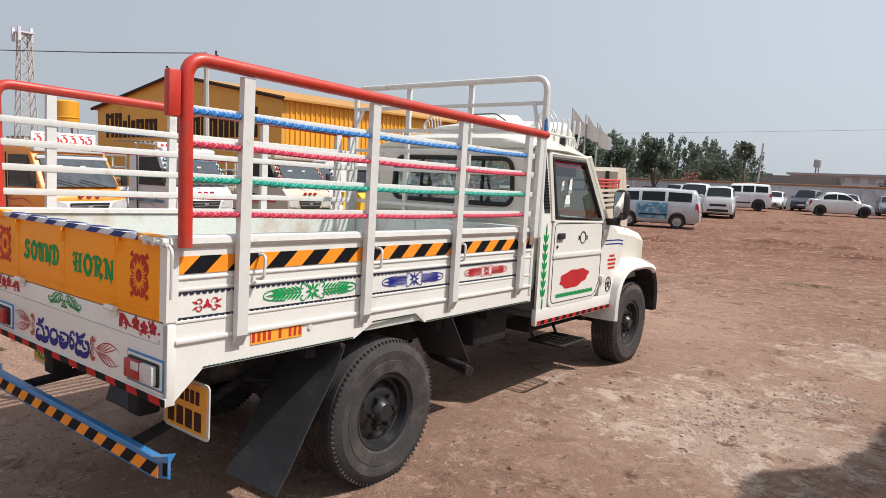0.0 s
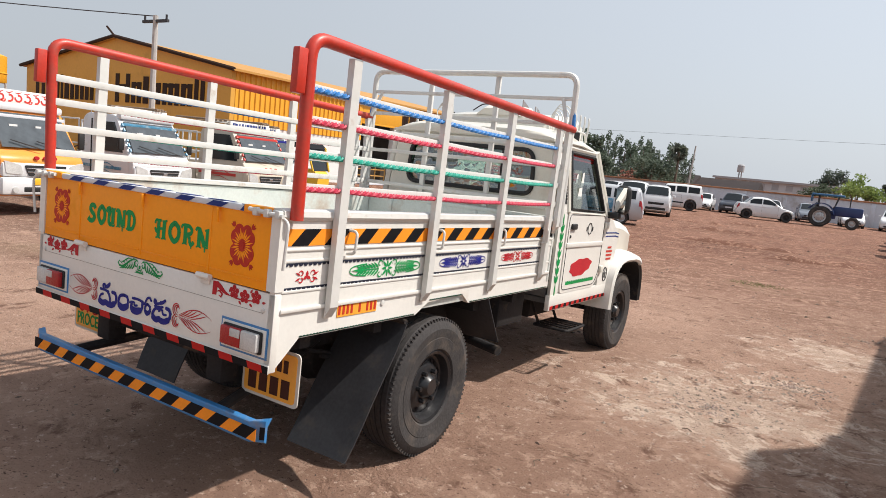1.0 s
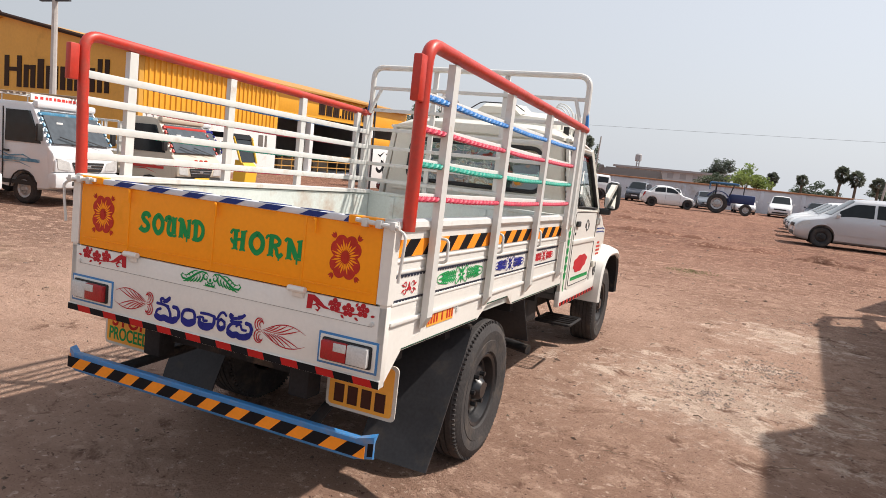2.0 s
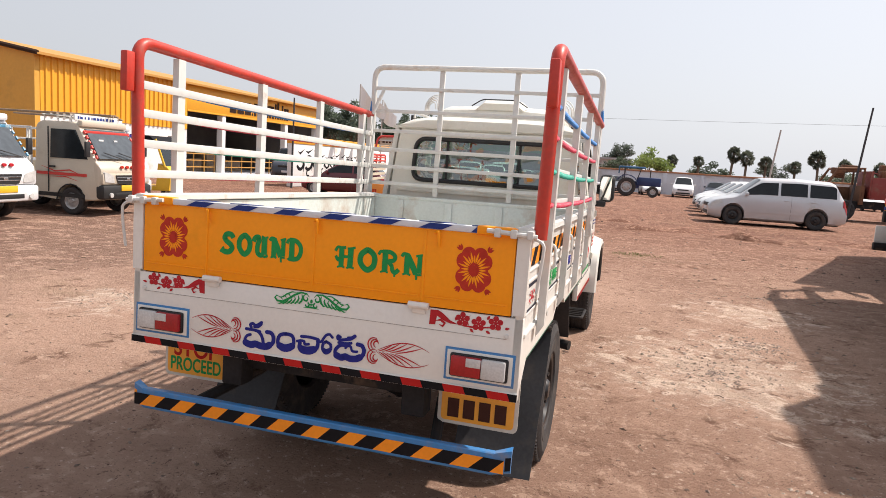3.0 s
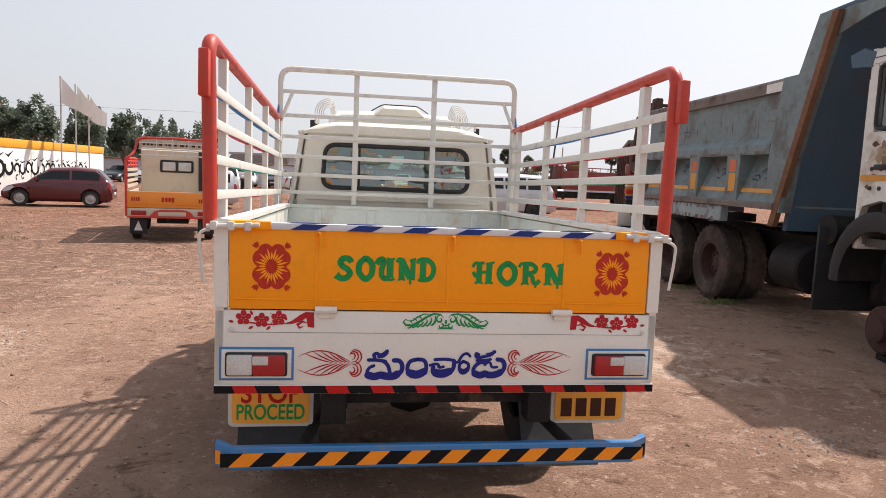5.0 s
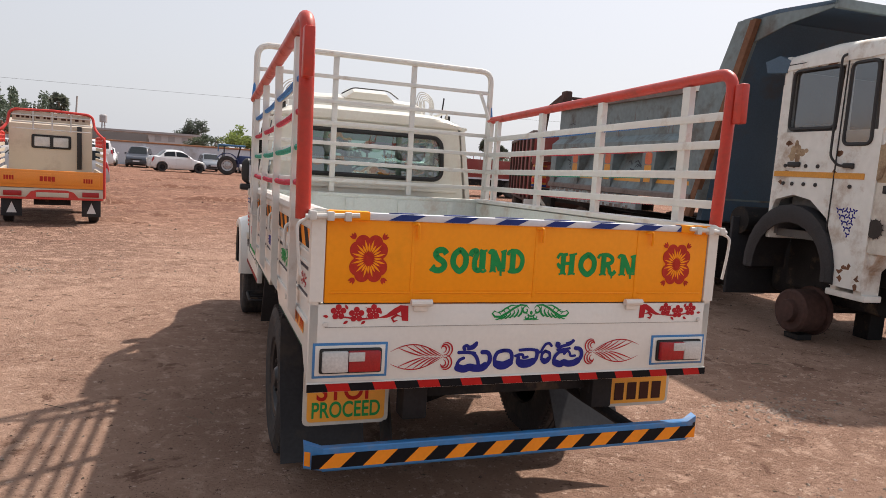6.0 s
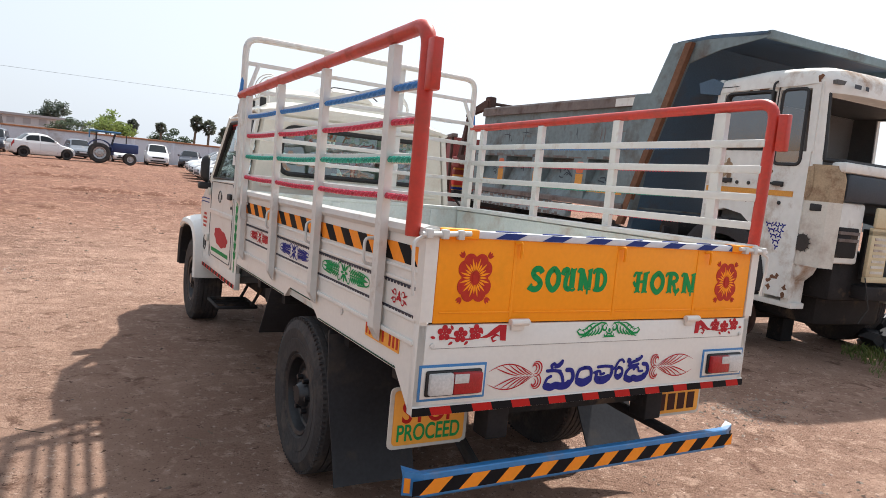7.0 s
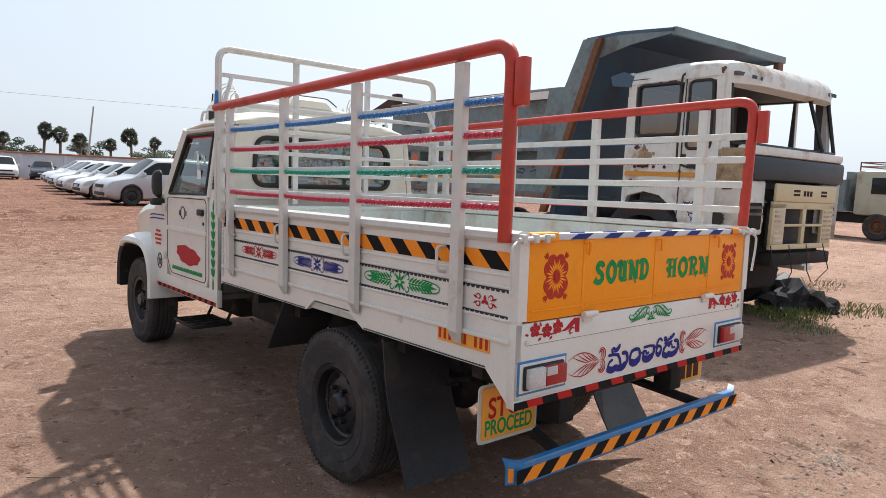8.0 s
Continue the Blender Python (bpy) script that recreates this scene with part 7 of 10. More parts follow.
CAR_KINDS = {
    # length, width, height, wheelbase, wheel radius, bonnet z, belt z, cowl y, roof front, roof rear, rear glass base, boot z
    "sedan": (3.86, 1.66, 1.50, 2.45, 0.30, 0.86, 0.98, 0.85, 0.20, -0.90, -1.38, 1.02),
    "notch": (3.64, 1.66, 1.52, 2.45, 0.31, 0.90, 1.0, 0.84, 0.22, -0.82, -1.30, 1.07),
    "hatch": (3.8, 1.68, 1.52, 2.42, 0.30, 0.88, 0.98, 0.95, 0.25, -1.35, -1.75, 1.0),
    "mpv": (4.56, 1.77, 1.76, 2.75, 0.335, 1.0, 1.06, 1.30, 0.55, -1.85, -2.15, 1.05),
    "van": (3.4, 1.45, 1.54, 1.84, 0.27, 0.98, 0.98, 1.60, 1.10, -1.55, -1.66, 0.98),
    "jeep": (4.1, 1.70, 1.80, 2.68, 0.36, 1.12, 1.16, 0.75, 0.45, -1.95, -2.0, 1.14),
}


def car(m, kind, paint, label, group="", rim="steel_rim", art=None, name="car"):
    """A car lofted from cross-sections along its length, with panes, lamps and trim laid on the same surface."""
    L, W, H, wb, wr, bz, belt, cowl, rf, rr, rb, boot = CAR_KINDS[kind]
    root = thing(name, m, label, "car", group)
    h = L / 2
    yf = wb / 2 + (0.08 if kind != "van" else 0.02)
    yr = yf - wb
    gz, rz = 0.20, H - 0.05
    rb = max(rb, -h + 0.07)
    tail = [(-h, boot - 0.42), (-h + 0.03, boot - 0.16), (-h + 0.12, boot)] if kind in ("sedan", "notch") else [(-h, boot - 0.42), (-h + 0.03, boot - 0.12), (-h + 0.06, boot)]
    nose = [(cowl + 0.10, bz + 0.02), (h - 0.40, bz - 0.07), (h - 0.16, bz - 0.15), (h - 0.05, bz - 0.25), (h, bz - 0.38)] if kind != "van" else [(cowl + 0.05, belt - 0.08), (h - 0.03, bz - 0.22), (h, bz - 0.40)]
    prof = tail + [(rb, belt + 0.02), (rr, rz), ((rr + rf) / 2, H), (rf, rz), (cowl, belt + 0.02)] + nose
    py, pz = np.array([p[0] for p in prof]), np.array([p[1] for p in prof])

    def top(y):
        return float(np.mean(np.interp([y + d for d in (-0.07, -0.035, 0.0, 0.035, 0.07)], py, pz)))

    def section(y):
        """Half of a cross-section: (x, z) from the middle of the floor up to the middle of the roof."""
        edge = max(0.0, (abs(y) - (h - 0.55)) / 0.55)
        w = W / 2 * (1 - 0.11 * edge ** 2.2)
        low_ = gz + 0.10 * edge ** 3
        for c in (yr, yf):
            d = abs(y - c)
            if d < wr + 0.05:
                low_ = max(low_, wr - 0.02 + math.sqrt((wr + 0.05) ** 2 - d * d))
        zt = top(y)
        zb = min(belt, zt - 0.05)
        g = min(1.0, max(0.0, (zt - zb) / (H - belt)))
        wt = w * (0.90 - 0.17 * g)
        pts = [(0, low_), (w * 0.88, low_), (w * 0.97, low_ + 0.07), (w, 0.50), (w * 0.995, zb - 0.17), (w * 0.96, zb - 0.03), (w * (0.955 - 0.03 * g), zb + 0.05 * (zt - zb)),
               (wt + 0.035 * g, zb + 0.82 * (zt - zb)), (wt * 0.90, zb + 0.95 * (zt - zb)), (wt * 0.5, zt), (0, zt + 0.012)]
        out, floor_ = [], low_
        for i, (x, z) in enumerate(pts):
            floor_ = max(floor_ + (0.004 if i > 1 else 0), z)
            out.append((x, floor_))
        return out

    ys = set(np.round(np.linspace(-h, h, 44), 3))
    for c in (yr, yf):
        ys |= set(np.round(c + (wr + 0.05) * np.sin(np.linspace(-math.pi / 2, math.pi / 2, 13)), 3))
        ys |= {round(c - wr - 0.056, 3), round(c + wr + 0.056, 3)}
    rings = []
    for y in sorted(ys):
        hs = section(y)
        rings.append([(x, y, z) for x, z in hs] + [(-x, y, z) for x, z in hs[-2:0:-1]])
    bm = bmesh.new()
    loft(bm, rings)
    part("body", bm, paint, root, smooth=42)

    def at(y, k, s, off=0.007):
        """A point on the skin, k along the half section (fractions lie between its corners), pushed out by off."""
        hs = section(y)
        i = min(int(k), 9)
        (x0, z0), (x1, z1) = hs[i], hs[i + 1]
        q = k - i
        nx, nz = z1 - z0, x0 - x1
        ln = math.hypot(nx, nz) or 1.0
        return Vector((s * (x0 + (x1 - x0) * q + nx / ln * off), y, z0 + (z1 - z0) * q + nz / ln * off))

    def patch(nm, y0, y1, k0, k1, s, mat, nu=9, nv=4, skew=0.0, off=0.007):
        """A pane, lamp or decal that follows the skin, with depth of its own."""
        bmp = bmesh.new()
        grid = [[bmp.verts.new(at(y0 + (y1 - y0) * i / nu + skew * (j / nv - 0.5), k0 + (k1 - k0) * j / nv, s, off)) for j in range(nv + 1)] for i in range(nu + 1)]
        for a, b in zip(grid, grid[1:]):
            for j in range(nv):
                bmp.faces.new((a[j], a[j + 1], b[j + 1], b[j]))
        return part(nm, bmp, mat, root)

    cuts = {"sedan": (0.10, 0.47, 0.50, 0.90), "notch": (0.10, 0.47, 0.50, 0.90), "hatch": (0.08, 0.46, 0.49, 0.92), "jeep": (0.04, 0.33, 0.37, 0.63, 0.67, 0.95), "mpv": (0.05, 0.31, 0.335, 0.60, 0.625, 0.93), "van": (0.05, 0.33, 0.37, 0.65, 0.69, 0.96)}[kind]
    ya, yb = rb + 0.10, cowl - 0.06
    for s in (-1, 1):
        for i in range(0, len(cuts), 2):
            patch("side_window", ya + (yb - ya) * cuts[i], ya + (yb - ya) * cuts[i + 1], 6.08, 6.93, s, M["car_glass"], 10, 4)
        patch("headlight", h - (0.42 if kind != "van" else 0.16), h - 0.05, 4.15, 5.8, s, M["lamp_clear"], 6, 4, 0.06, 0.010)
        patch("tail_light", -h + 0.012, -h + 0.17, 3.9, 6.0 if kind != "mpv" else 6.5, s, M["lamp_red"], 4, 5, 0.0, 0.010)
        for yy in ((rb + cowl) / 2 - 0.02, cowl - 0.08, rb + (cowl - rb) * 0.16):
            if abs(yy - yr) < wr + 0.08 or abs(yy - yf) < wr + 0.08:
                continue
            bm = bmesh.new()
            tube(bm, [at(yy, k, s, 0.001) for k in (2.2, 3.0, 4.0, 5.0, 5.9)], 0.0045, 4)
            part("door_gap", bm, M["gasket"], root)
        patch("side_moulding", yr + wr + 0.12, yf - wr - 0.12, 2.95, 3.16, s, M["gasket"] if kind in ("jeep", "van") else paint, 8, 1, 0.0, 0.014)
        for yy in ((rb + cowl) / 2 + 0.06, (rb + cowl) / 2 - 0.82):
            c = at(yy, 4.5, s, 0.01)
            bm = boxes((c.x - 0.016, c.x + 0.016, yy, yy + 0.17, c.z - 0.02, c.z + 0.015, 0.006))
            part("door_handle", bm, paint, root)
        for yw in (yf, yr):
            bm = bmesh.new()
            tube(bm, [(s * (W / 2 - 0.012), yw + (wr + 0.045) * math.cos(q), wr - 0.02 + (wr + 0.045) * math.sin(q)) for q in [math.pi * i / 14 for i in range(15)]], 0.012, 5)
            part("arch_lip", bm, M["gasket"], root)
        bm = boxes((s * (W / 2 + 0.07) - 0.08, s * (W / 2 + 0.07) + 0.08, cowl - 0.30, cowl - 0.18, belt - 0.01, belt + 0.13, 0.035))
        part("side_mirror", bm, paint, root)
        for yy in (yr, yf):
            wheel(root, s * (W / 2 - 0.105), yy, wr, wr, 0.19, s, M["rubber"], M[rim], wr * 0.62, 0, 24, 0.25, 5)
    # windscreen and rear window lie on the slopes of the top line
    for nm, y0, y1 in (("windscreen", rf + 0.04, cowl - 0.05), ("rear_window", rr - 0.03, rb + 0.05)):
        bm = bmesh.new()
        grid = []
        for i in range(9):
            y = y0 + (y1 - y0) * i / 8
            hs = section(y)
            grid.append([bm.verts.new((t * hs[8][0] * 0.99, y + (0.008 if nm == "windscreen" else -0.008), hs[8][1] + (hs[10][1] - hs[8][1]) * (1 - abs(t) ** 2.4) + 0.010)) for t in (-1, -0.8, -0.5, 0, 0.5, 0.8, 1)])
        for a, b in zip(grid, grid[1:]):
            for j in range(6):
                bm.faces.new((a[j], a[j + 1], b[j + 1], b[j]))
        part(nm, bm, M["car_glass"], root)
    bm = boxes((-W / 2 * 0.52, W / 2 * 0.52, h - 0.10, h + 0.010, bz - 0.40, bz - 0.28, 0.02))
    part("grille", bm, M["gasket"], root)
    bm = boxes((-W / 2 * 0.66, W / 2 * 0.66, h - 0.08, h + 0.012, gz + 0.12, gz + 0.25, 0.02))
    part("air_intake", bm, M["gasket"], root)
    for y in (h + 0.008, -h - 0.012):
        bm = boxes((-0.25, 0.25, y - 0.012, y + 0.012, 0.46, 0.57, 0.004))
        part("number_plate", bm, M["grey_white"], root)
    # dark underbody, drawn up behind the wheels to stand for shade in the arches
    bm = boxes((-W / 2 + 0.24, W / 2 - 0.24, -h + 0.2, h - 0.2, gz - 0.03, wr * 1.9))
    part("underbody", bm, M["chassis"], root)
    if art:
        for s in (-1, 1):
            patch("side_artwork", yr + wr + 0.10, yf - wr - 0.02, 2.4, 5.6, s, art, 8, 6, 0.0, 0.009)["label"] = "blue artwork on the van side"
    return root


M["car_glass"] = material("dark_car_glass", (0.016, 0.020, 0.023), 0.10, vary=0.3, spec=0.24)


def heading(x, y, deg):
    """Pose on the ground, facing deg degrees left of +y."""
    return pose(x, y, 0, 0, 0, deg)


W_ROW = "cars parked in a row facing the yard"
car(heading(5.85, 24.75, 93), "mpv", M["silver"], "silver people carrier with dusty sides", W_ROW, "rim")
car(heading(5.5, 28.4, 92), "hatch", M["car_white"], "white hatchback with dark headlamp surround", W_ROW)
car(heading(5.6, 31.9, 92), "sedan", M["car_white"], "white saloon car with dusty paint, parked outdoors", W_ROW)
car(heading(5.8, 35.0, 92), "hatch", M["car_white"], "white hatchback with dusty paint, parked outdoors", W_ROW)
car(heading(6.2, 38.2, 92), "sedan", M["silver"], "silver saloon car with dusty paint, parked outdoors", W_ROW)
car(heading(6.6, 41.6, 92), "hatch", M["car_white"], "white hatchback with dusty paint, parked outdoors", W_ROW)
car(heading(-3.05, 46.6, -74) @ Matrix.Scale(0.96, 4), "notch", M["car_white"], "white saloon car standing alone", "", "chassis")
B_ROW = "cars parked along the yard wall"
rng = random.Random(12)
xs = [-20.5, -17.9, -15.3, -12.9, -10.6, -8.2, -5.9, -3.4, -0.9, 1.8, 4.3, 6.8, 9.4, 12.0, 14.6, 17.1]
for i, x in enumerate(xs):
    col, lab = [("car_grey", "dark grey"), ("car_white", "white"), ("silver", "silver"), ("car_white", "white"), ("car_dark", "dark blue")][(i * 3 + 1) % 5]
    kind = ("hatch", "sedan", "mpv", "hatch")[i % 4]
    car(heading(x, 53.6 + rng.uniform(-0.5, 0.5), 180 + rng.uniform(-14, 14)) @ Matrix.Scale(0.88, 4), kind, M[col], f"{lab} car parked by the yard wall", B_ROW)
car(heading(-5.95, 23.3, 104) @ Matrix.Scale(0.93, 4), "van", M["silver"], "silver minivan with blue artwork on its side", "", "steel_rim", M["art_blue"], "minivan")
car(heading(-8.5, 36.0, 191) @ Matrix.Scale(0.95, 4), "mpv", M["car_white"], "white people carrier parked beside a minivan")
car(heading(-6.7, 34.2, 193) @ Matrix.Scale(1.02, 4), "van", M["car_white"], "white minivan with blue lower half", "", "chassis", M["art_blue"], "minivan")
car(heading(-9.1, 47.0, 105), "jeep", M["car_white"], "white utility vehicle standing across the row", "", "chassis")
car(heading(-9.95, 22.1, 101) @ Matrix.Scale(0.86, 4), "hatch", M["maroon"], "maroon hatchback beside the painted wall")
car(heading(-17.4, 31.2, -160), "jeep", M["car_dark"], "old dark utility vehicle in front of the hall")


def tractor():
    root = thing("tractor", heading(0.72, 47.3, -90), "dark blue tractor with a blue canopy", "tractor")
    bm = boxes((-0.3, 0.3, 0.1, 1.75, 0.75, 1.35, 0.08), (-0.22, 0.22, -0.6, 0.3, 0.55, 0.95, 0.05), (-0.65, 0.65, -0.7, 0.1, 0.95, 1.05, 0.03))
    part("body", bm, M["tractor_blue"], root)
    for s in (-1, 1):
        bm = bmesh.new()
        for i in range(7):
            a = radians(20 + 20 * i)
            box(bm, s * 0.72 - 0.16, s * 0.72 + 0.16, -0.13, 0.13, 0.74, 0.79, 0, Matrix.Translation((0, -0.55, 0.70)) @ Matrix.Rotation(a - math.pi / 2, 4, "X"))
        part("mudguard", bm, M["tractor_blue"], root)
        wheel(root, s * 0.72, -0.55, 0.64, 0.64, 0.36, s, M["rubber"], M["steel_rim"], 0.38, 22, 30, 0.3, 6)
        wheel(root, s * 0.62, 1.25, 0.38, 0.38, 0.2, s, M["rubber"], M["steel_rim"], 0.2, 14, 24, 0.3, 6)
        bm = bmesh.new()
        tube(bm, [(s * 0.55, -0.75, 0.95), (s * 0.55, -0.75, 1.95)], 0.03, 6)
        tube(bm, [(s * 0.5, 0.15, 1.2), (s * 0.55, 0.35, 1.95)], 0.03, 6)
        parts("canopy_post", bm, M["dark_pole"], root)
    bm = boxes((-0.75, 0.75, -1.15, 0.65, 1.95, 2.07, 0.05), (-0.75, 0.75, -1.17, -1.12, 1.55, 2.0, 0.02))
    part("canopy", bm, M["tarp_blue"], root, "blue tractor canopy")
    bm = boxes((-0.25, 0.25, -0.85, -0.4, 1.05, 1.15, 0.03), (-0.25, 0.25, -0.9, -0.82, 1.1, 1.5, 0.03))
    part("seat", bm, M["interior"], root)
    bm = bmesh.new()
    tube(bm, [(0.2, 1.0, 1.35), (0.2, 1.0, 1.9)], 0.035, 8)
    part("exhaust", bm, M["dark_pole"], root)


tractor()


M["screen"] = material("dusty_windscreen", (0.055, 0.066, 0.075), 0.12, vary=0.35, scale=3.5, grain=9, coat=0.5)


def mini_truck(m, paint, label, board=None, tall=1.0, stripe=None, bed_mat=None, low=False):
    """A small cab-over goods van, front towards +y, with a low cargo bed and rack."""
    root = thing("mini_truck", m, label, "mini truck", "mini trucks parked in a row")
    W = 1.5
    h = W / 2
    T = 1.82 * tall
    prof = [(0.0, 0.34), (0.06, 0.95 * tall), (-0.10, 1.08 * tall), (-0.50, 1.70 * tall), (-0.62, T), (-1.45, T), (-1.55, T - 0.08), (-1.55, 0.34), (-1.02, 0.34)]
    prof = [(q.x, q.y) for q in rounded([(y, z, 0) for y, z in prof], 0.09, 4)][:-5]
    prof += arch_points(-0.68, 0.33, 0.30)[::-1] + [(-0.33, 0.34)]
    bm = bmesh.new()
    rings = []
    for x, k in ((-h, 1.6), (-h * 0.985, 0.8), (-h * 0.94, 0.3), (-h * 0.5, -0.1), (0, -0.2), (h * 0.5, -0.1), (h * 0.94, 0.3), (h * 0.985, 0.8), (h, 1.6)):
        rings.append([(x * (1 - 0.09 * max(0, (z - 1.0)) * (1 if abs(x) > 0.1 else 0)), y - 0.03 * k * (y > -0.3), z - 0.025 * k * (z > 1.6)) for y, z in prof])
    loft(bm, rings)
    cab = part("cab", bm, paint, root)
    w0, w1 = h * 0.88, h * 0.80
    bm = bmesh.new()
    a = [(-w0, -0.085, 1.12 * tall), (w0, -0.085, 1.12 * tall), (w1, -0.475, 1.68 * tall), (-w1, -0.475, 1.68 * tall)]
    loft(bm, [[(x, y + 0.02, z + 0.01) for x, y, z in a], [(x, y - 0.02, z) for x, y, z in a]])
    part("windscreen", bm, M["screen"], cab, "dark windscreen")
    for s in (-1, 1):
        bm = bmesh.new()
        q = [(-0.28, 1.10 * tall), (-1.18, 1.10 * tall), (-1.16, 1.66 * tall), (-0.60, 1.66 * tall)]
        prism(bm, q, "x", *sorted((s * h * 0.90, s * (h * 0.985))))
        part("side_window", bm, M["car_glass"], cab)
        bm = boxes((*sorted((s * (h - 0.005), s * (h + 0.012))), -1.22, -1.20, 0.45, 1.7 * tall), (*sorted((s * (h - 0.005), s * (h + 0.02))), -1.18, -1.05, 0.95, 0.99))
        part("door_trim", bm, M["gasket"], cab)
        bm = bmesh.new()
        lens = [(s * 0.40, 0.70, 0), (s * 0.69, 0.72, 0), (s * 0.71, 0.93, 0), (s * 0.44, 0.86, 0)]
        prism(bm, [(q.x, q.y) for q in rounded(lens, 0.04, 3)], "y", -0.03, 0.088)
        part("headlight", bm, M["lamp_clear"], cab)
        bm = boxes((s * 0.86 - 0.06, s * 0.86 + 0.06, -0.22, -0.16, 1.15 * tall, 1.45 * tall, 0.02))
        tube(bm, [(s * h, -0.25, 1.2 * tall), (s * 0.86, -0.19, 1.25 * tall)], 0.012, 5)
        part("side_mirror", bm, M["gasket"], cab)
        if stripe:
            bm = boxes((*sorted((s * (h - 0.004), s * (h + 0.008))), -1.5, -0.3, 0.80, 0.86))
            part("side_stripe", bm, stripe, cab)
        for yy in (-0.68, -2.75):
            wheel(root, s * (h - 0.09), yy, 0.285, 0.285, 0.16, s, M["rubber"], M["steel_rim"], 0.17, 0, 22, 0.2, 5)
    bm = bmesh.new()
    prism(bm, [(q.x, q.y) for q in rounded([(-0.30, 0.68, 0), (0.30, 0.68, 0), (0.38, 0.86, 0), (-0.38, 0.86, 0)], 0.03, 3)], "y", 0.0, 0.094)
    part("grille", bm, M["gasket"], cab)
    bm = boxes((-h * 0.985, h * 0.985, -0.05, 0.078, 0.66, 0.90, 0.04))
    trim = paint if paint == M["beige"] else M["car_white"]
    part("lamp_mask", bm, trim, cab, "front mask round the lamps")
    bm = boxes((-h * 1.01, h * 1.01, -0.10, 0.115, 0.36, 0.655, 0.05))
    bumper = part("front_bumper", bm, M["gasket"] if paint == M["beige"] else M["car_white"], cab, "moulded front bumper")
    bm = boxes((-0.40, 0.40, 0.10, 0.121, 0.41, 0.50, 0.015))
    part("bumper_intake", bm, M["gasket"], bumper)
    bm = boxes((-h * 0.90, h * 0.90, -0.60, -0.46, T - 0.10, T + 0.035, 0.04))
    part("roof_visor", bm, trim, cab, "visor above the windscreen")
    bm = boxes((-0.33, 0.33, 0.09, 0.10, 0.74, 0.755, 0.003), (-0.35, 0.35, 0.09, 0.10, 0.80, 0.815, 0.003), (-0.05, 0.05, 0.09, 0.102, 0.755, 0.80, 0.003))
    part("grille_bar", bm, M["chrome"], cab)
    bm = boxes((-0.66, 0.66, -0.44, -0.40, 1.60 * tall, 1.66 * tall, 0.004))
    part("sun_strip", bm, stripe or M["grey_white"], cab)
    bm = boxes((-0.24, 0.24, 0.112, 0.125, 0.53, 0.65, 0.004))
    part("number_plate", bm, M["rick_yellow"], cab, "yellow number plate")
    bm = bmesh.new()
    tube(bm, [(-0.45, 0.0, 1.12 * tall), (0.05, -0.1, 1.25 * tall)], 0.01, 5)
    tube(bm, [(0.0, 0.0, 1.12 * tall), (0.5, -0.1, 1.25 * tall)], 0.01, 5)
    part("wiper", bm, M["gasket"], cab)
    bm = boxes((-h, h, -3.65, -1.62, 0.58, 0.66), (-h, -h + 0.04, -3.65, -1.62, 0.66, 1.0), (h - 0.04, h, -3.65, -1.62, 0.66, 1.0), (-h, h, -3.65, -3.61, 0.66, 1.0))
    part("cargo_bed", bm, bed_mat or paint, root)
    bm = boxes((-0.35, 0.35, -3.5, -0.2, 0.36, 0.56))
    part("chassis", bm, M["chassis"], root)
    rng = random.Random(len(label))
    for s in (-1, 1):
        # painted sweep on the door, black arch lip, fog lamp, step
        fm = facing_right(h + 0.004) if s > 0 else facing_left(-h - 0.004)
        bm = bmesh.new()
        stroke(bm, [(s * -0.35, 0.80), (s * -0.7, 0.92), (s * -1.05, 0.88), (s * -1.4, 0.98)], 0.028, fm)
        stroke(bm, [(s * -0.5, 0.70), (s * -0.8, 0.78), (s * -1.3, 0.76)], 0.02, fm)
        part("painted_sweep", bm, stripe or M["sign_red"], cab)
        bm = bmesh.new()
        tube(bm, [(s * (h + 0.004), y, z) for y, z in arch_points(-0.68, 0.335, 0.30)], 0.014, 5)
        part("arch_lip", bm, M["gasket"], cab)
        bm = bmesh.new()
        lathe(bm, [(0.05, 0.0), (0.05, 0.03), (0.0, 0.035)], 12, Matrix.Translation((s * 0.55, 0.112, 0.45)) @ Matrix.Rotation(radians(90), 4, "Z"))
        part("fog_lamp", bm, M["lamp_clear"], cab)
        bm = boxes((*sorted((s * (h - 0.002), s * (h + 0.006))), -1.5, -0.34, 0.36, 0.44))
        part("sill_strip", bm, M["gasket"], cab)
    bm = bmesh.new()
    for i in range(3):
        plate_poly(bm, disc(-0.16 + 0.16 * i, 0.975 * tall, 0.045, 0.032, 12), facing_front(0.050), 0.03)
    parts("painted_flower", bm, (M["ink_maroon"], M["ink_red"])[len(label) % 2], cab)
    # boards and bundles on the roof carrier
    bm = bmesh.new()
    for i in range(4):
        y = -1.35 + 0.16 * i
        box(bm, -h * 0.88, h * 0.88, y, y + 0.10, T + 0.135, T + 0.155 + 0.01 * (i % 2))
    part("carrier_board", bm, M["twig_wood"], root)
    bm = bmesh.new()
    for s in (-1, 1):
        for i in range(5):
            y = -3.6 + 0.49 * i
            tube(bm, [(s * (h - 0.02), y, 1.0), (s * (h - 0.02), y, 1.75)], 0.02, 5)
        for z in (1.25, 1.5, 1.75):
            tube(bm, [(s * (h - 0.02), -3.6, z), (s * (h - 0.02), -1.64, z)], 0.018, 5)
    parts("bed_rack", bm, bed_mat or M["rail"], root)
    bm = bmesh.new()
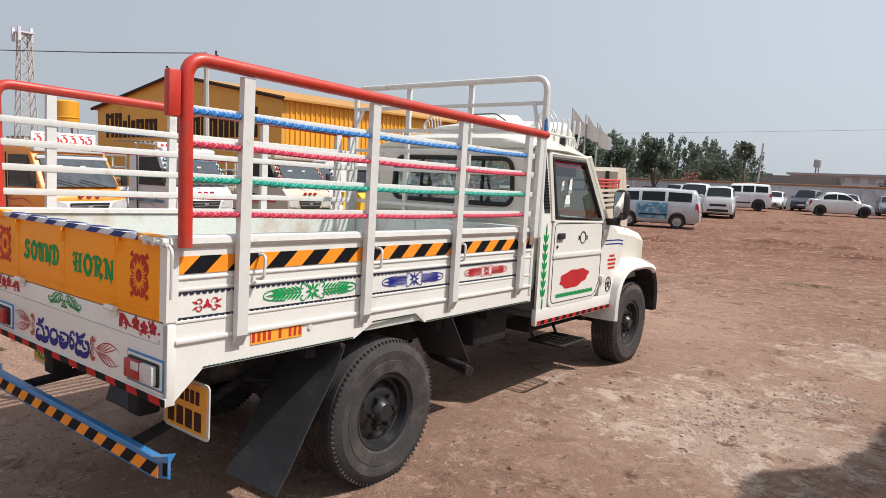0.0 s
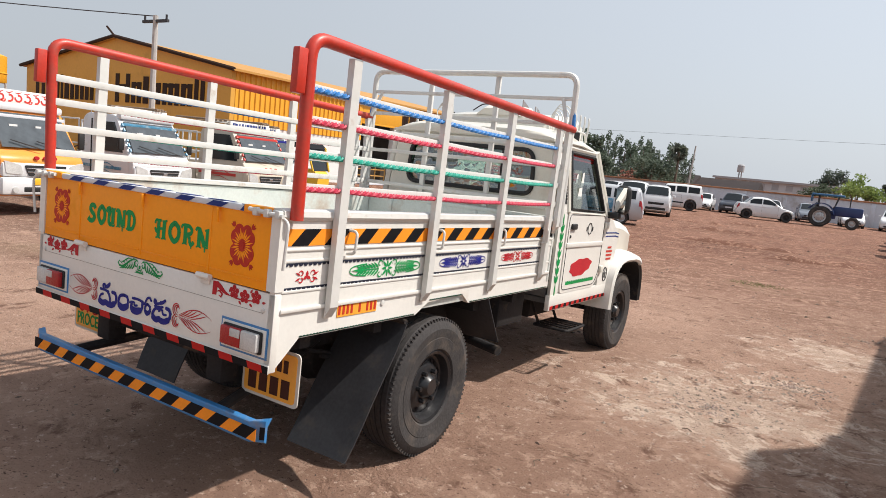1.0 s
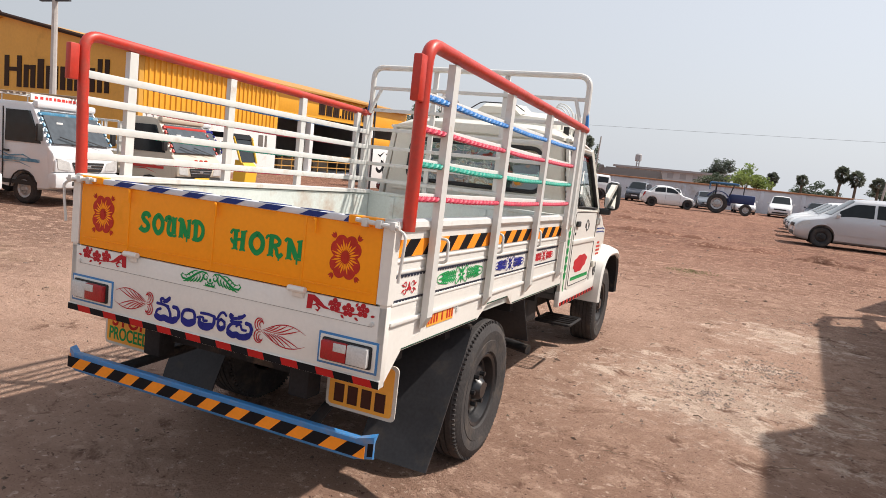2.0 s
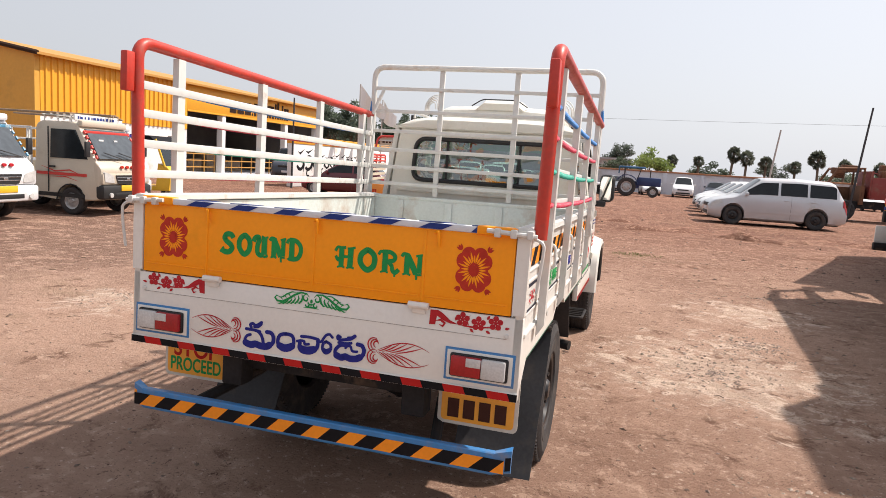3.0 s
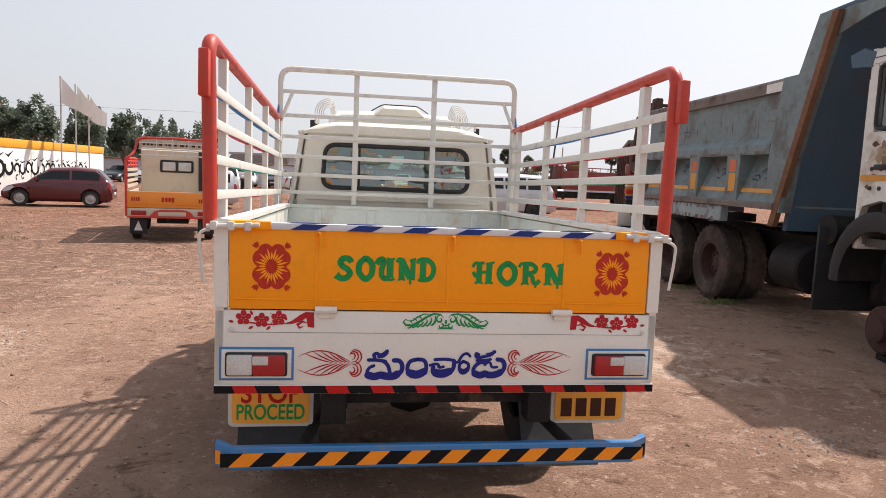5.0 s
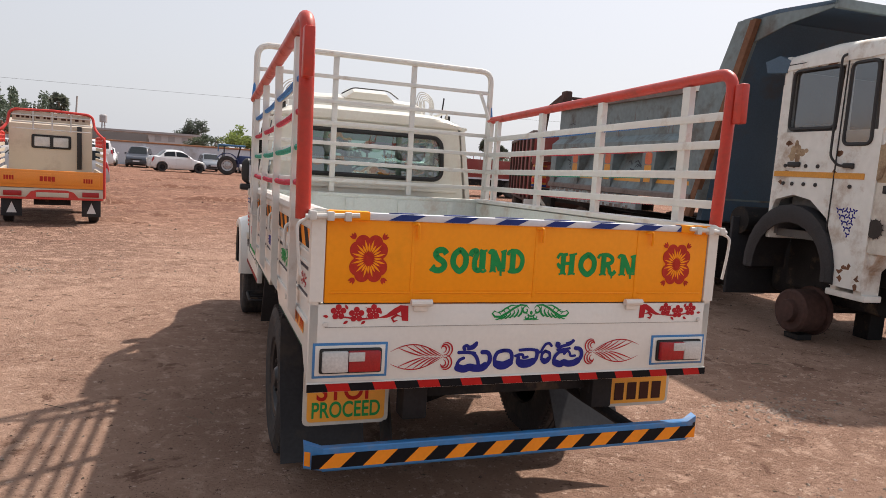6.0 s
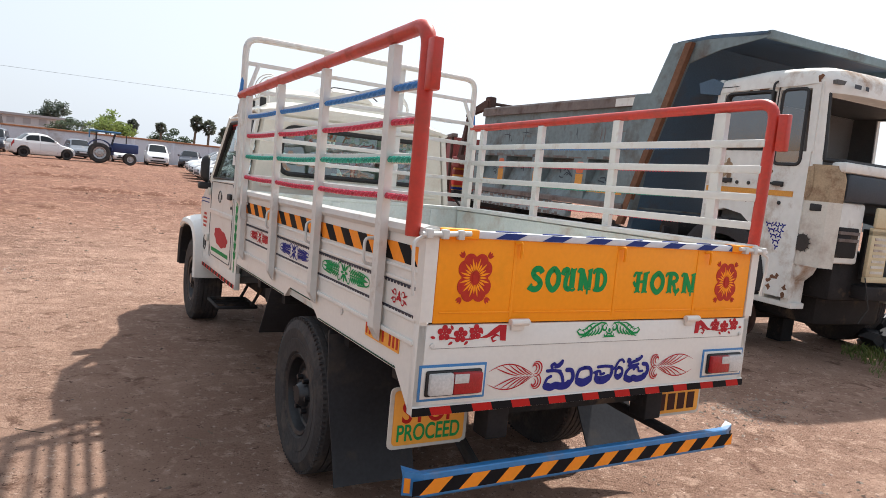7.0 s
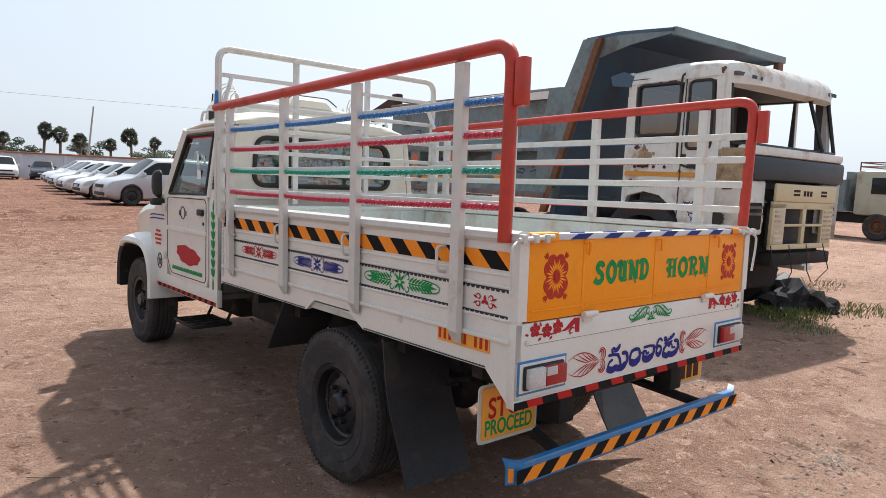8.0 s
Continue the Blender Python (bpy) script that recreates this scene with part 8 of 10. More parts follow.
    for y in (-0.75, -1.4):
        tube(bm, [(-h * 0.9, y, T + 0.12), (h * 0.9, y, T + 0.12)], 0.015, 5)
    for s in (-1, 1):
        tube(bm, [(s * h * 0.85, -0.7, T + 0.12), (s * h * 0.85, -1.45, T + 0.12)], 0.015, 5)
        for y in (-0.75, -1.4):
            tube(bm, [(s * h * 0.85, y, T - 0.03), (s * h * 0.85, y, T + 0.12)], 0.012, 5)
    part("roof_carrier", bm, M["rail"], root)
    # painted posts beside the windscreen and small stickers on the glass
    if stripe:
        for s in (-1, 1):
            for i in range(6):
                q0, q1 = i / 6 + 0.02, i / 6 + 0.11
                bm = bmesh.new()
                tube(bm, [(s * (w0 + 0.05 + (w1 - w0) * q), -0.075 - 0.39 * q, (1.12 + 0.56 * q) * tall) for q in (q0, q1)], 0.028, 6)
                part("post_band", bm, stripe, cab, "painted band on the windscreen post")
    bm = boxes((-0.16, -0.06, -0.325, -0.30, 1.44 * tall, 1.50 * tall), (0.26, 0.40, -0.325, -0.30, 1.42 * tall, 1.50 * tall))
    parts("sticker", bm, M["plaster"], cab)
    if board and low:
        bm = boxes((-0.64, 0.64, -0.70, -0.67, T + 0.03, T + 0.15, 0.008))
        bd = part("name_board", bm, M["plaster"], root, "low white roof board with small lettering")
        bm = bmesh.new()
        u = -0.56
        while u < 0.5:
            w = rng.uniform(0.03, 0.085)
            plate_poly(bm, [(u, T + 0.06), (u + w, T + 0.06), (u + w, T + rng.uniform(0.10, 0.125)), (u, T + 0.115)], facing_front(-0.669))
            u += w + rng.choice((0.018, 0.02, 0.05))
        parts("letter_bar", bm, board, bd)
        # a bundle of poles lashed to the carrier
        for i in range(4):
            bm = bmesh.new()
            tube(bm, [(-0.5 + 0.07 * i, -0.55, T + 0.17 + 0.02 * (i % 2)), (-0.42 + 0.10 * i, -3.4, T + 0.20)], 0.022, 6)
            part("pole", bm, M["twig_wood"], root)
    elif board:
        bm = boxes((-0.60, 0.60, -0.70, -0.66, T + 0.02, T + 0.26, 0.01))
        bd = part("name_board", bm, M["plaster"], root, "white roof board with red lettering")
        bm = bmesh.new()
        fm = facing_front(-0.657)
        for i in range(7):
            u = -0.55 + 0.158 * i
            stroke(bm, curl(u + 0.065, T + 0.125, 0.062, 0.045, 170 + 40 * (i % 3), 470), 0.030, fm, taper=False)
            stroke(bm, [(u, T + 0.215), (u + 0.06, T + 0.205), (u + 0.12, T + 0.235)], 0.022, fm)
            if i % 3 == 1:
                stroke(bm, curl(u + 0.12, T + 0.08, 0.035, 0.025, 180, 400), 0.02, fm, taper=False)
        part("board_letters", bm, board, bd)
    return root


mini_truck(heading(-9.35, 4.35, -82), M["van_orange"], "orange mini truck with a white name board", M["sign_red"], 1.01, None, M["rail"])
mini_truck(heading(-9.75, 6.95, -84), M["car_white"], "white mini truck with dark windscreen", M["sign_red"], 1.05, M["art_blue"], low=True)
mini_truck(heading(-9.40, 9.55, -86), M["beige"], "beige mini truck with red side lines", M["navy"], 1.05, M["sign_red"], low=True)
mini_truck(heading(-10.75, 11.2, -86), M["car_white"], "white and blue mini truck", M["navy"], 1.05, M["ink_blue"], low=True)
mini_truck(heading(-10.0, 1.7, -80), M["car_white"], "white mini truck with brown bed", M["sign_red"], 1.08, None)


def rickshaw():
    root = thing("auto_rickshaw", heading(-10.75, 12.9, -76), "yellow three-wheeled auto rickshaw with dark hood", "rickshaw")
    bm = bmesh.new()
    prof = [(0.0, 0.35), (0.05, 0.85), (-0.1, 1.0), (-0.3, 1.05), (-0.35, 0.45), (-1.0, 0.45), (-1.05, 0.95), (-2.2, 1.0), (-2.3, 0.4), (-1.2, 0.32)]
    loft(bm, [[(x * (0.55 if y > -0.5 else 1.0), y, z) for y, z in prof] for x in (-0.62, -0.5, 0.5, 0.62)])
    part("body", bm, M["rick_yellow"], root)
    bm = bmesh.new()
    loft(bm, [[(x, -0.25, 1.62), (x, -0.4, 1.76), (x, -2.1, 1.78), (x, -2.25, 1.65), (x, -2.28, 1.0), (x, -1.9, 1.0), (x, -1.9, 1.62)] for x in (-0.62, 0.62)])
    part("hood", bm, M["black"], root, "black canvas hood")
    bm = bmesh.new()
    bm.faces.new([bm.verts.new(p) for p in ((-0.45, -0.08, 1.0), (0.45, -0.08, 1.0), (0.5, -0.28, 1.62), (-0.5, -0.28, 1.62))])
    part("windscreen", bm, M["car_glass"], root)
    bm = bmesh.new()
    for s in (-1, 1):
        tube(bm, [(s * 0.47, -0.06, 0.98), (s * 0.54, -0.28, 1.68)], 0.03, 6)
    parts("windscreen_post", bm, M["rick_yellow"], root)
    for x, y in ((0.0, -0.12), (-0.56, -1.9), (0.56, -1.9)):
        wheel(root, x, y, 0.24, 0.24, 0.12, 1 if x >= 0 else -1, M["rubber"], M["steel_rim"], 0.13, 0, 20, 0.2, 4)


rickshaw()


def small_pickup():
    """The orange and cream goods pickup seen from behind, with its curved red rack."""
    root = thing("mini_pickup", heading(-3.85, 11.75, 11), "cream mini pickup with orange tailgate and red rack", "mini truck")
    h = 0.83
    bm = boxes((-h, h, 0.0, 2.2, 0.62, 0.70), (-h, -h + 0.04, 0.0, 2.2, 0.70, 0.98), (h - 0.04, h, 0.0, 2.2, 0.70, 0.98))
    part("cargo_bed", bm, M["beige"], root)
    bm = boxes((-h, h, -0.03, 0.02, 0.67, 0.99, 0.01), (-h + 0.06, -0.02, -0.042, -0.03, 0.73, 0.94, 0.005), (0.02, h - 0.06, -0.042, -0.03, 0.73, 0.94, 0.005))
    gate = part("tailgate", bm, M["van_orange"], root, "orange tailgate")
    bm = bmesh.new()
    fr = facing_rear(-0.0425)
    glyph_bars(bm, [(-2.0, 0.5, 0.9, 0), (-1.35, 0.5, 0.9, 0), (-0.75, 0.5, 0.9, 0), (-0.1, 0.5, 0.9, 0)], fr @ Matrix.Translation((0.0, 0.79, 0)), 0.1)
    glyph_bars(bm, [(0.4 * i, 0.3, 0.8, 0) for i in range(4)], fr @ Matrix.Translation((0.5, 0.78, 0)), 0.1)
    glyph_bars(bm, [(0.4 * i, 0.3, 0.8, 0) for i in range(4)], fr @ Matrix.Translation((-0.75, 0.80, 0)), 0.1)
    parts("letter_bar", bm, M["ink_maroon"], gate)
    bm = boxes((-h, h, -0.04, 0.03, 0.48, 0.66, 0.02))
    pan = part("tail_panel", bm, M["beige"], root, "cream lower tail panel with a red edge")
    part("panel_edge", boxes((-h - 0.004, h + 0.004, -0.046, 0.03, 0.46, 0.50, 0.006)), M["sign_red"], pan, "red lower edge")
    bm = bmesh.new()
    prism(bm, [(-0.42, 0.50), (0.42, 0.50), (0.34, 0.60), (0.22, 0.635), (-0.22, 0.635), (-0.34, 0.60)], "y", -0.047, -0.04)
    part("plate_recess", bm, M["sign_red"], pan, "red arched number recess")
    bm = boxes((-0.26, 0.26, -0.056, -0.046, 0.505, 0.59, 0.006))
    part("number_panel", bm, M["beige"], pan)
    for s in (-1, 1):
        bm = boxes((s * 0.62 - 0.14, s * 0.62 + 0.14, -0.06, -0.03, 0.52, 0.61, 0.01))
        part("tail_lamp", bm, M["lamp_red"], root)
        bm = bmesh.new()
        plate_poly(bm, [(s * 0.64 - 0.08, 0.20), (s * 0.64 + 0.08, 0.20), (s * 0.64, 0.40)], facing_rear(0.0985), 0.002)
        part("flap_mark", bm, M["plaster"], root, "white triangle on the mud flap")
        wheel(root, s * (h - 0.13), 0.55, 0.29, 0.29, 0.17, s, M["rubber"], M["rim"], 0.18, 0, 24, 0.25, 5)
        wheel(root, s * (h - 0.13), 2.75, 0.29, 0.29, 0.17, s, M["rubber"], M["rim"], 0.18, 0, 24, 0.25, 5)
        bm = boxes((s * 0.64 - 0.16, s * 0.64 + 0.16, 0.1, 0.12, 0.14, 0.48, 0.005))
        part("mud_flap", bm, M["flap"], root)
        bm = bmesh.new()
        tube(bm, rounded([(s * (h + 0.02), -0.02, 0.50), (s * (h + 0.02), -0.02, 1.62), (s * (h - 0.07), 0.0, 1.69), (s * (h - 0.14), 0.1, 1.80), (s * (h - 0.17), 0.15, 2.00), (s * (h - 0.24), 0.15, 2.05), (0, 0.15, 2.07)], 0.05, 4, False), 0.024, 8)
        tube(bm, rounded([(s * (h + 0.02), 0.0, 1.64), (s * (h + 0.02), 2.1, 1.64)], 0.08, 4, False), 0.025, 8)
        part("rack_pipe", bm, M["sign_red"], root, "red rack pipe")
        bm = bmesh.new()
        for z in (1.08, 1.19, 1.30, 1.41):
            box(bm, s * h - 0.01, s * h + 0.01, 0.0, 2.15, z - 0.03, z + 0.03)
        parts("rack_slat", bm, M["beige"], root)
        bm = bmesh.new()
        for z in (1.50, 1.58):
            tube(bm, [(s * h, 0.0, z), (s * h, 2.15, z)], 0.02, 6)
        for y in (0.5, 1.0, 1.5, 2.1):
            tube(bm, [(s * h, y, 1.45), (s * h, y, 1.64)], 0.018, 6)
        parts("upper_rail", bm, M["sign_red"], root, "red upper rack rail")
    bm = bmesh.new()
    for z in (1.72, 1.84, 1.96):
        tube(bm, [(-h + 0.2, 0.15, z), (h - 0.2, 0.15, z)], 0.014, 5)
    for x in (-0.3, 0, 0.3):
        tube(bm, [(x, 0.15, 1.70), (x, 0.15, 2.08)], 0.014, 5)
    part("rear_grid", bm, M["rail"], root)
    # lettered cream board across the top of the rack, and a dark strap hanging inside
    header = part("header_board", boxes((-0.62, 0.62, 0.17, 0.19, 1.86, 2.03, 0.006)), M["beige"], root, "cream board with small dark lettering")
    bm = bmesh.new()
    bars = random.Random(61)
    u = -0.56
    while u < 0.5:
        w = bars.uniform(0.03, 0.08)
        plate_poly(bm, [(u, 1.91), (u + w, 1.91), (u + w, bars.uniform(1.95, 1.985)), (u, 1.975)], facing_rear(0.169))
        u += w + bars.choice((0.02, 0.025, 0.06))
    parts("letter_bar", bm, M["ink_dark"], header)
    part("strap", boxes((0.47, 0.56, 2.205, 2.235, 0.95, 1.86, 0.008)), M["gasket"], root, "dark strap hanging down the cab's back")
    bm = bmesh.new()
    prof = [(2.25, 0.55), (2.25, 1.85), (2.4, 1.95), (3.1, 1.95), (3.5, 1.25), (3.75, 1.0), (3.75, 0.45)]
    loft(bm, [[(x, y, z) for y, z in prof] for x in (-0.76, -0.70, 0.70, 0.76)])
    cab = part("cab", bm, M["beige"], root)
    bm = boxes((-0.36, 0.36, 2.235, 2.26, 1.36, 1.64, 0.03))
    part("window_seal", bm, M["gasket"], cab)
    bm = boxes((-0.31, -0.03, 2.225, 2.24, 1.40, 1.60, 0.02), (0.03, 0.31, 2.225, 2.24, 1.40, 1.60, 0.02))
    part("rear_window", bm, M["lamp_clear"], cab)
    bm = boxes((-0.3, 0.3, 0.2, 3.4, 0.34, 0.6))
    part("chassis", bm, M["chassis"], root)


small_pickup()


def tipper():
    """The old tipper lorry: faded bed with a canopy over the chalky white cab."""
    root = thing("tipper_lorry", pose(4.60, 5.2, 0, 0, 0, 176), "old tipper lorry with faded bed and battered white cab", "lorry")
    # local: +y is its front, +x its right, its left side (x = 0) faces the pickup after the turn
    # the near side lies at local x = 0, the far side at -2.35
    Wd = 2.35
    def bx(x0, x1, y0, y1, z0, z1, b=0.01):
        return (min(-x0, -x1), max(-x0, -x1), y0, y1, z0, z1, b)
    # chassis
    bm = boxes(bx(0.75, 0.87, -4.0, 3.2, 0.72, 1.0), bx(1.48, 1.60, -4.0, 3.2, 0.72, 1.0))
    for y in (-3.9, -2.4, -0.9, 0.6, 2.9):
        box(bm, *bx(0.75, 1.6, y - 0.06, y + 0.06, 0.75, 0.95))
    part("chassis", bm, M["chassis"], root)
    for yy in (-2.46, -1.05):
        bm = bmesh.new()
        lathe(bm, [(0, -0.95), (0.08, -0.95), (0.08, -0.2), (0.22, -0.1), (0.22, 0.1), (0.08, 0.2), (0.08, 0.95), (0, 0.95)], 16, Matrix.Translation((-Wd / 2, yy, 0.52)))
        part("axle", bm, M["chassis"], root)
        for xc, sd in ((-0.14, 1), (-0.45, -1), (-Wd + 0.14, -1), (-Wd + 0.45, 1)):
            wheel(root, xc, yy, 0.52, 0.52, 0.27, sd, M["dusty_tyre"], M["dark_rust"], 0.29, 30, 36, 0.62, 8, label="dusty dark rear wheel", hub=0.15)
    # front axle with the near wheel taken off: bare rusty hub on the ground
    bm = bmesh.new()
    lathe(bm, [(0, -0.9), (0.06, -0.9), (0.06, 0.9), (0, 0.9)], 12, Matrix.Translation((-Wd / 2, 2.20, 0.33)))
    part("front_axle", bm, M["chassis"], root)
    bm = bmesh.new()
    lathe(bm, [(0.20, -0.16), (0.225, -0.14), (0.225, 0.10), (0.20, 0.12), (0.12, 0.12), (0.11, 0.17), (0.0, 0.18)], 28, Matrix.Translation((-0.24, 2.20, 0.30)))
    lathe(bm, [(0.26, -0.19), (0.26, -0.15), (0.2, -0.15)], 28, Matrix.Translation((-0.24, 2.20, 0.30)))
    part("brake_drum", bm, M["dark_rust"], root, "bare rusty brake drum")
    bm = boxes(bx(0.18, 0.36, 2.1, 2.3, 0.0, 0.06), bx(1.1, 1.3, 2.1, 2.3, 0.0, 0.28))
    part("support_block", bm, M["chassis"], root)
    wheel(root, -Wd + 0.14, 2.20, 0.52, 0.52, 0.27, -1, M["rubber"], M["rust"], 0.27, 30, 36, 0.4, 8)
    # bed: an upper wall set back under the top rail, a sloping crease, ribs with panels leaning in between them
    z0, zr_, zm, z1 = 1.36, 1.97, 2.18, 2.81
    yr, yf, ye = -3.55, 0.75, 0.46
    bm = boxes(bx(0.07, Wd - 0.07, yr, yf, z0, z0 + 0.08, 0.008))
    bed = part("bed", bm, M["tip_grey"], root, "faded blue-grey steel tipper bed")
    part("front_board", boxes(bx(0.05, Wd - 0.05, yr, yr + 0.06, z0, z1 - 0.1, 0.008)), M["tip_grey"], bed)
    for xx, s in ((0.0, 1), (-Wd, -1)):
        def out(v):
            return xx + v * s
        bm = bmesh.new()
        prism(bm, [(out(-0.05), zm - 0.02), (out(0.0), zm - 0.02), (out(0.0), z1 - 0.13), (out(-0.05), z1 - 0.13)], "y", yr, yf)
        part("side_wall", bm, M["tip_grey"], bed)
        bm = bmesh.new()
        prism(bm, [(out(-0.05), z1 - 0.13), (out(0.055), z1 - 0.13), (out(0.055), z1 - 0.01), (out(0.035), z1 + 0.02), (out(-0.05), z1 + 0.02)], "y", yr, yf)
        part("top_rail", bm, M["tip_rail"], bed, "brown stained bed rail")
        bm = bmesh.new()
        prism(bm, [(out(-0.05), zm), (out(0.0), zm), (out(0.12), zm - 0.10), (out(0.12), zr_), (out(-0.12), zr_)], "y", yr, ye - 0.002)
        part("side_crease", bm, M["tip_grey"], bed)
        bm = bmesh.new()
        prism(bm, [(out(-0.12), z0 - 0.03), (out(0.15), z0 - 0.03), (out(0.15), z0 + 0.03), (out(0.13), z0 + 0.05), (out(-0.12), z0 + 0.05)], "y", yr, ye + 0.2)
        part("bottom_rail", bm, M["tip_rail"], bed, "rust-edged lower bed rail")
        # panels between the ribs lean inwards at the top
        bm = bmesh.new()
        prism(bm, [(out(0.105), z0 + 0.05), (out(-0.11), zr_), (out(-0.15), zr_), (out(0.02), z0 + 0.05)], "y", yr, ye)
        part("leaning_panel", bm, M["tip_grey"], bed)
        # ragged rust along the edges of the crease and the top rail
        bm = bmesh.new()
        rag = random.Random(29)
        y = yr + 0.05
        while y < yf - 0.3:
            w = rag.uniform(0.08, 0.42)
            drop = rag.uniform(0.012, 0.05)
            box(bm, min(out(0.119), out(0.1225)), max(out(0.119), out(0.1225)), y, y + w, zr_ + 0.002, zr_ + drop)
            y += w + rag.uniform(0.0, 0.25)
        parts("rust_edge", bm, M["tip_rail"], bed, "ragged rust along the crease")
    bm = bmesh.new()
    for yy, w in ((-3.44, 0.11), (-2.57, 0.145), (-1.47, 0.155), (-0.35, 0.165)):
        prism(bm, [(yy - w, z0 + 0.05), (yy + w - 0.03, z0 + 0.05), (yy + w, zr_), (yy - w, zr_)], "x", -0.12, 0.118)
    parts("bed_rib", bm, M["tip_grey"], bed)
    bm = bmesh.new()
    fm = facing_right(0.1195)
    for yy in (-2.57, -1.47, -0.35):
        plate_poly(bm, rounded([(yy - 0.085, 1.76), (yy + 0.085, 1.76), (yy + 0.085, 1.925), (yy - 0.085, 1.925)], 0.05, 5), fm)
    parts("painted_mark", bm, M["tip_patch"], bed, "faded orange-red painted mark")
    bm = bmesh.new()
    for yy in (-2.57, -1.47, -0.35):
        plate_poly(bm, [(yy - 0.085, 1.52), (yy + 0.075, 1.52), (yy + 0.085, 1.75), (yy - 0.085, 1.75)], fm)
    parts("painted_mark", bm, M["tip_stripe"], bed, "faded orange painted mark")
    # the stripe runs across the leaning panels and on to the end panel
    def on_panel(z):
        return 0.105 - (z - z0 - 0.05) / (zr_ - z0 - 0.05) * 0.215 + 0.004
    for ya, yb in ((-3.33, -2.72), (-2.44, -1.63), (-1.34, -0.52), (-0.22, ye)):
        bm = bmesh.new()
        prism(bm, [(on_panel(1.515), 1.515), (on_panel(1.565), 1.565), (on_panel(1.565) - 0.02, 1.565), (on_panel(1.515) - 0.02, 1.515)], "y", ya, yb)
        part("painted_stripe", bm, M["tip_stripe"], bed, "faded orange stripe")
    part("painted_stripe", boxes((0.116, 0.1212, ye + 0.004, ye + 0.14, 1.515, 1.565)), M["tip_stripe"], bed, "faded orange stripe")
    # dark scrawls on the panels and the upper wall, worn paint below
    rng = random.Random(17)
    lean = Matrix.Rotation(math.atan2(0.215, zr_ - z0 - 0.05), 4, "X")
    for yy in (-3.02, -2.03, -0.93, 0.12):
        fp = facing_right(on_panel(1.75) + 0.001) @ Matrix.Translation((0, 1.75, 0)) @ lean.inverted() @ Matrix.Translation((0, -1.75, 0))
        for i in range(5):
            bm = bmesh.new()
            a0, b0 = yy + rng.uniform(-0.2, 0.12), rng.uniform(1.66, 1.86)
            stroke(bm, [(a0, b0), (a0 + rng.uniform(0.03, 0.12), b0 + rng.uniform(-0.03, 0.05)), (a0 + rng.uniform(0.1, 0.2), b0 - rng.uniform(0.0, 0.08))], 0.02, fp, 0.001 + 0.0003 * i, False)
            part("faded_scrawl", bm, M["tip_band"], bed, "dark faded paint stroke")
    fw = facing_right(0.001)
    for i in range(16):
        bm = bmesh.new()
        a0, b0 = rng.uniform(yr + 0.3, 0.2), rng.uniform(2.26, 2.56)
        if i % 3:
            stroke(bm, [(a0, b0), (a0 + rng.uniform(-0.01, 0.02), b0 - 0.1), (a0 + rng.uniform(-0.02, 0.03), b0 - rng.uniform(0.12, 0.28))], rng.uniform(0.012, 0.03), fw, 0.001 + 0.0002 * i)
        else:
            stroke(bm, [(a0, b0), (a0 + 0.15, b0 + rng.uniform(-0.02, 0.03)), (a0 + rng.uniform(0.25, 0.4), b0 - 0.02)], 0.018, fw, 0.001 + 0.0002 * i)
        part("faded_scrawl", bm, M["tip_band"] if i % 2 else M["tip_rail"], bed, "dark faded paint stroke")
    # pale skirt in two lengths above the wheels, its paint worn through along the edges
    for ya, yb in ((yr + 0.05, -2.12), (-2.09, -0.56)):
        bm = boxes((0.02, 0.125, ya, yb, z0 - 0.24, z0 - 0.04, 0.006))
        skirt = part("skirt_plate", bm, M["tip_pale"], bed, "pale blue skirt plate with rust-worn edges")
        bm = bmesh.new()
        y = ya + 0.02
        while y < yb - 0.1:
            w = rng.uniform(0.03, 0.12)
            d = rng.uniform(0.01, 0.05)
            box(bm, 0.1235, 0.1268, y, y + w, z0 - 0.236, z0 - 0.236 + d)
            box(bm, 0.1235, 0.1268, y + 0.02, y + 0.02 + w, z0 - 0.046 - d, z0 - 0.044)
            y += w + rng.uniform(0.0, 0.08)
        parts("rust_edge", bm, M["tip_rail"], skirt, "ragged rust along the plate")
    part("pale_patch", boxes((0.052, 0.062, 0.18, 0.60, z1 - 0.125, z1 - 0.02)), M["tip_white"], bed)
    # side plates rising to the headboard, and the flat canopy over the cab
    for xx0, xx1 in ((-0.03, 0.1185), (-Wd - 0.1185, -Wd + 0.03)):
        bm = bmesh.new()
        prism(bm, [(0.76, 1.30), (ye, z0 + 0.05), (ye, zr_), (0.62, z1), (0.90, z1), (1.17, 3.38), (1.42, 3.38), (0.86, 1.9)], "x", xx0, xx1)
        part("headboard_cheek", bm, M["tip_grey"], bed, "blue-grey headboard cheek")
    bm = bmesh.new()
    prism(bm, [(0.70, 1.10), (0.84, 1.9), (1.40, 3.38), (1.34, 3.38), (0.76, 1.92), (0.62, 1.10)], "x", -Wd + 0.03, -0.03)
    part("headboard", bm, M["tip_dark"], bed, "dark blue slanting headboard")
    for x0 in (0.062, -Wd - 0.124):
        bm = bmesh.new()
        prism(bm, [(0.56, 1.14), (0.67, 1.14), (0.94, 1.9), (1.48, 3.36), (1.38, 3.36), (0.84, 1.9)], "x", x0, x0 + 0.062)
        part("headboard_edge", bm, M["rust"], bed, "rusty brown headboard edge")
    bm = bmesh.new()
    rings = []
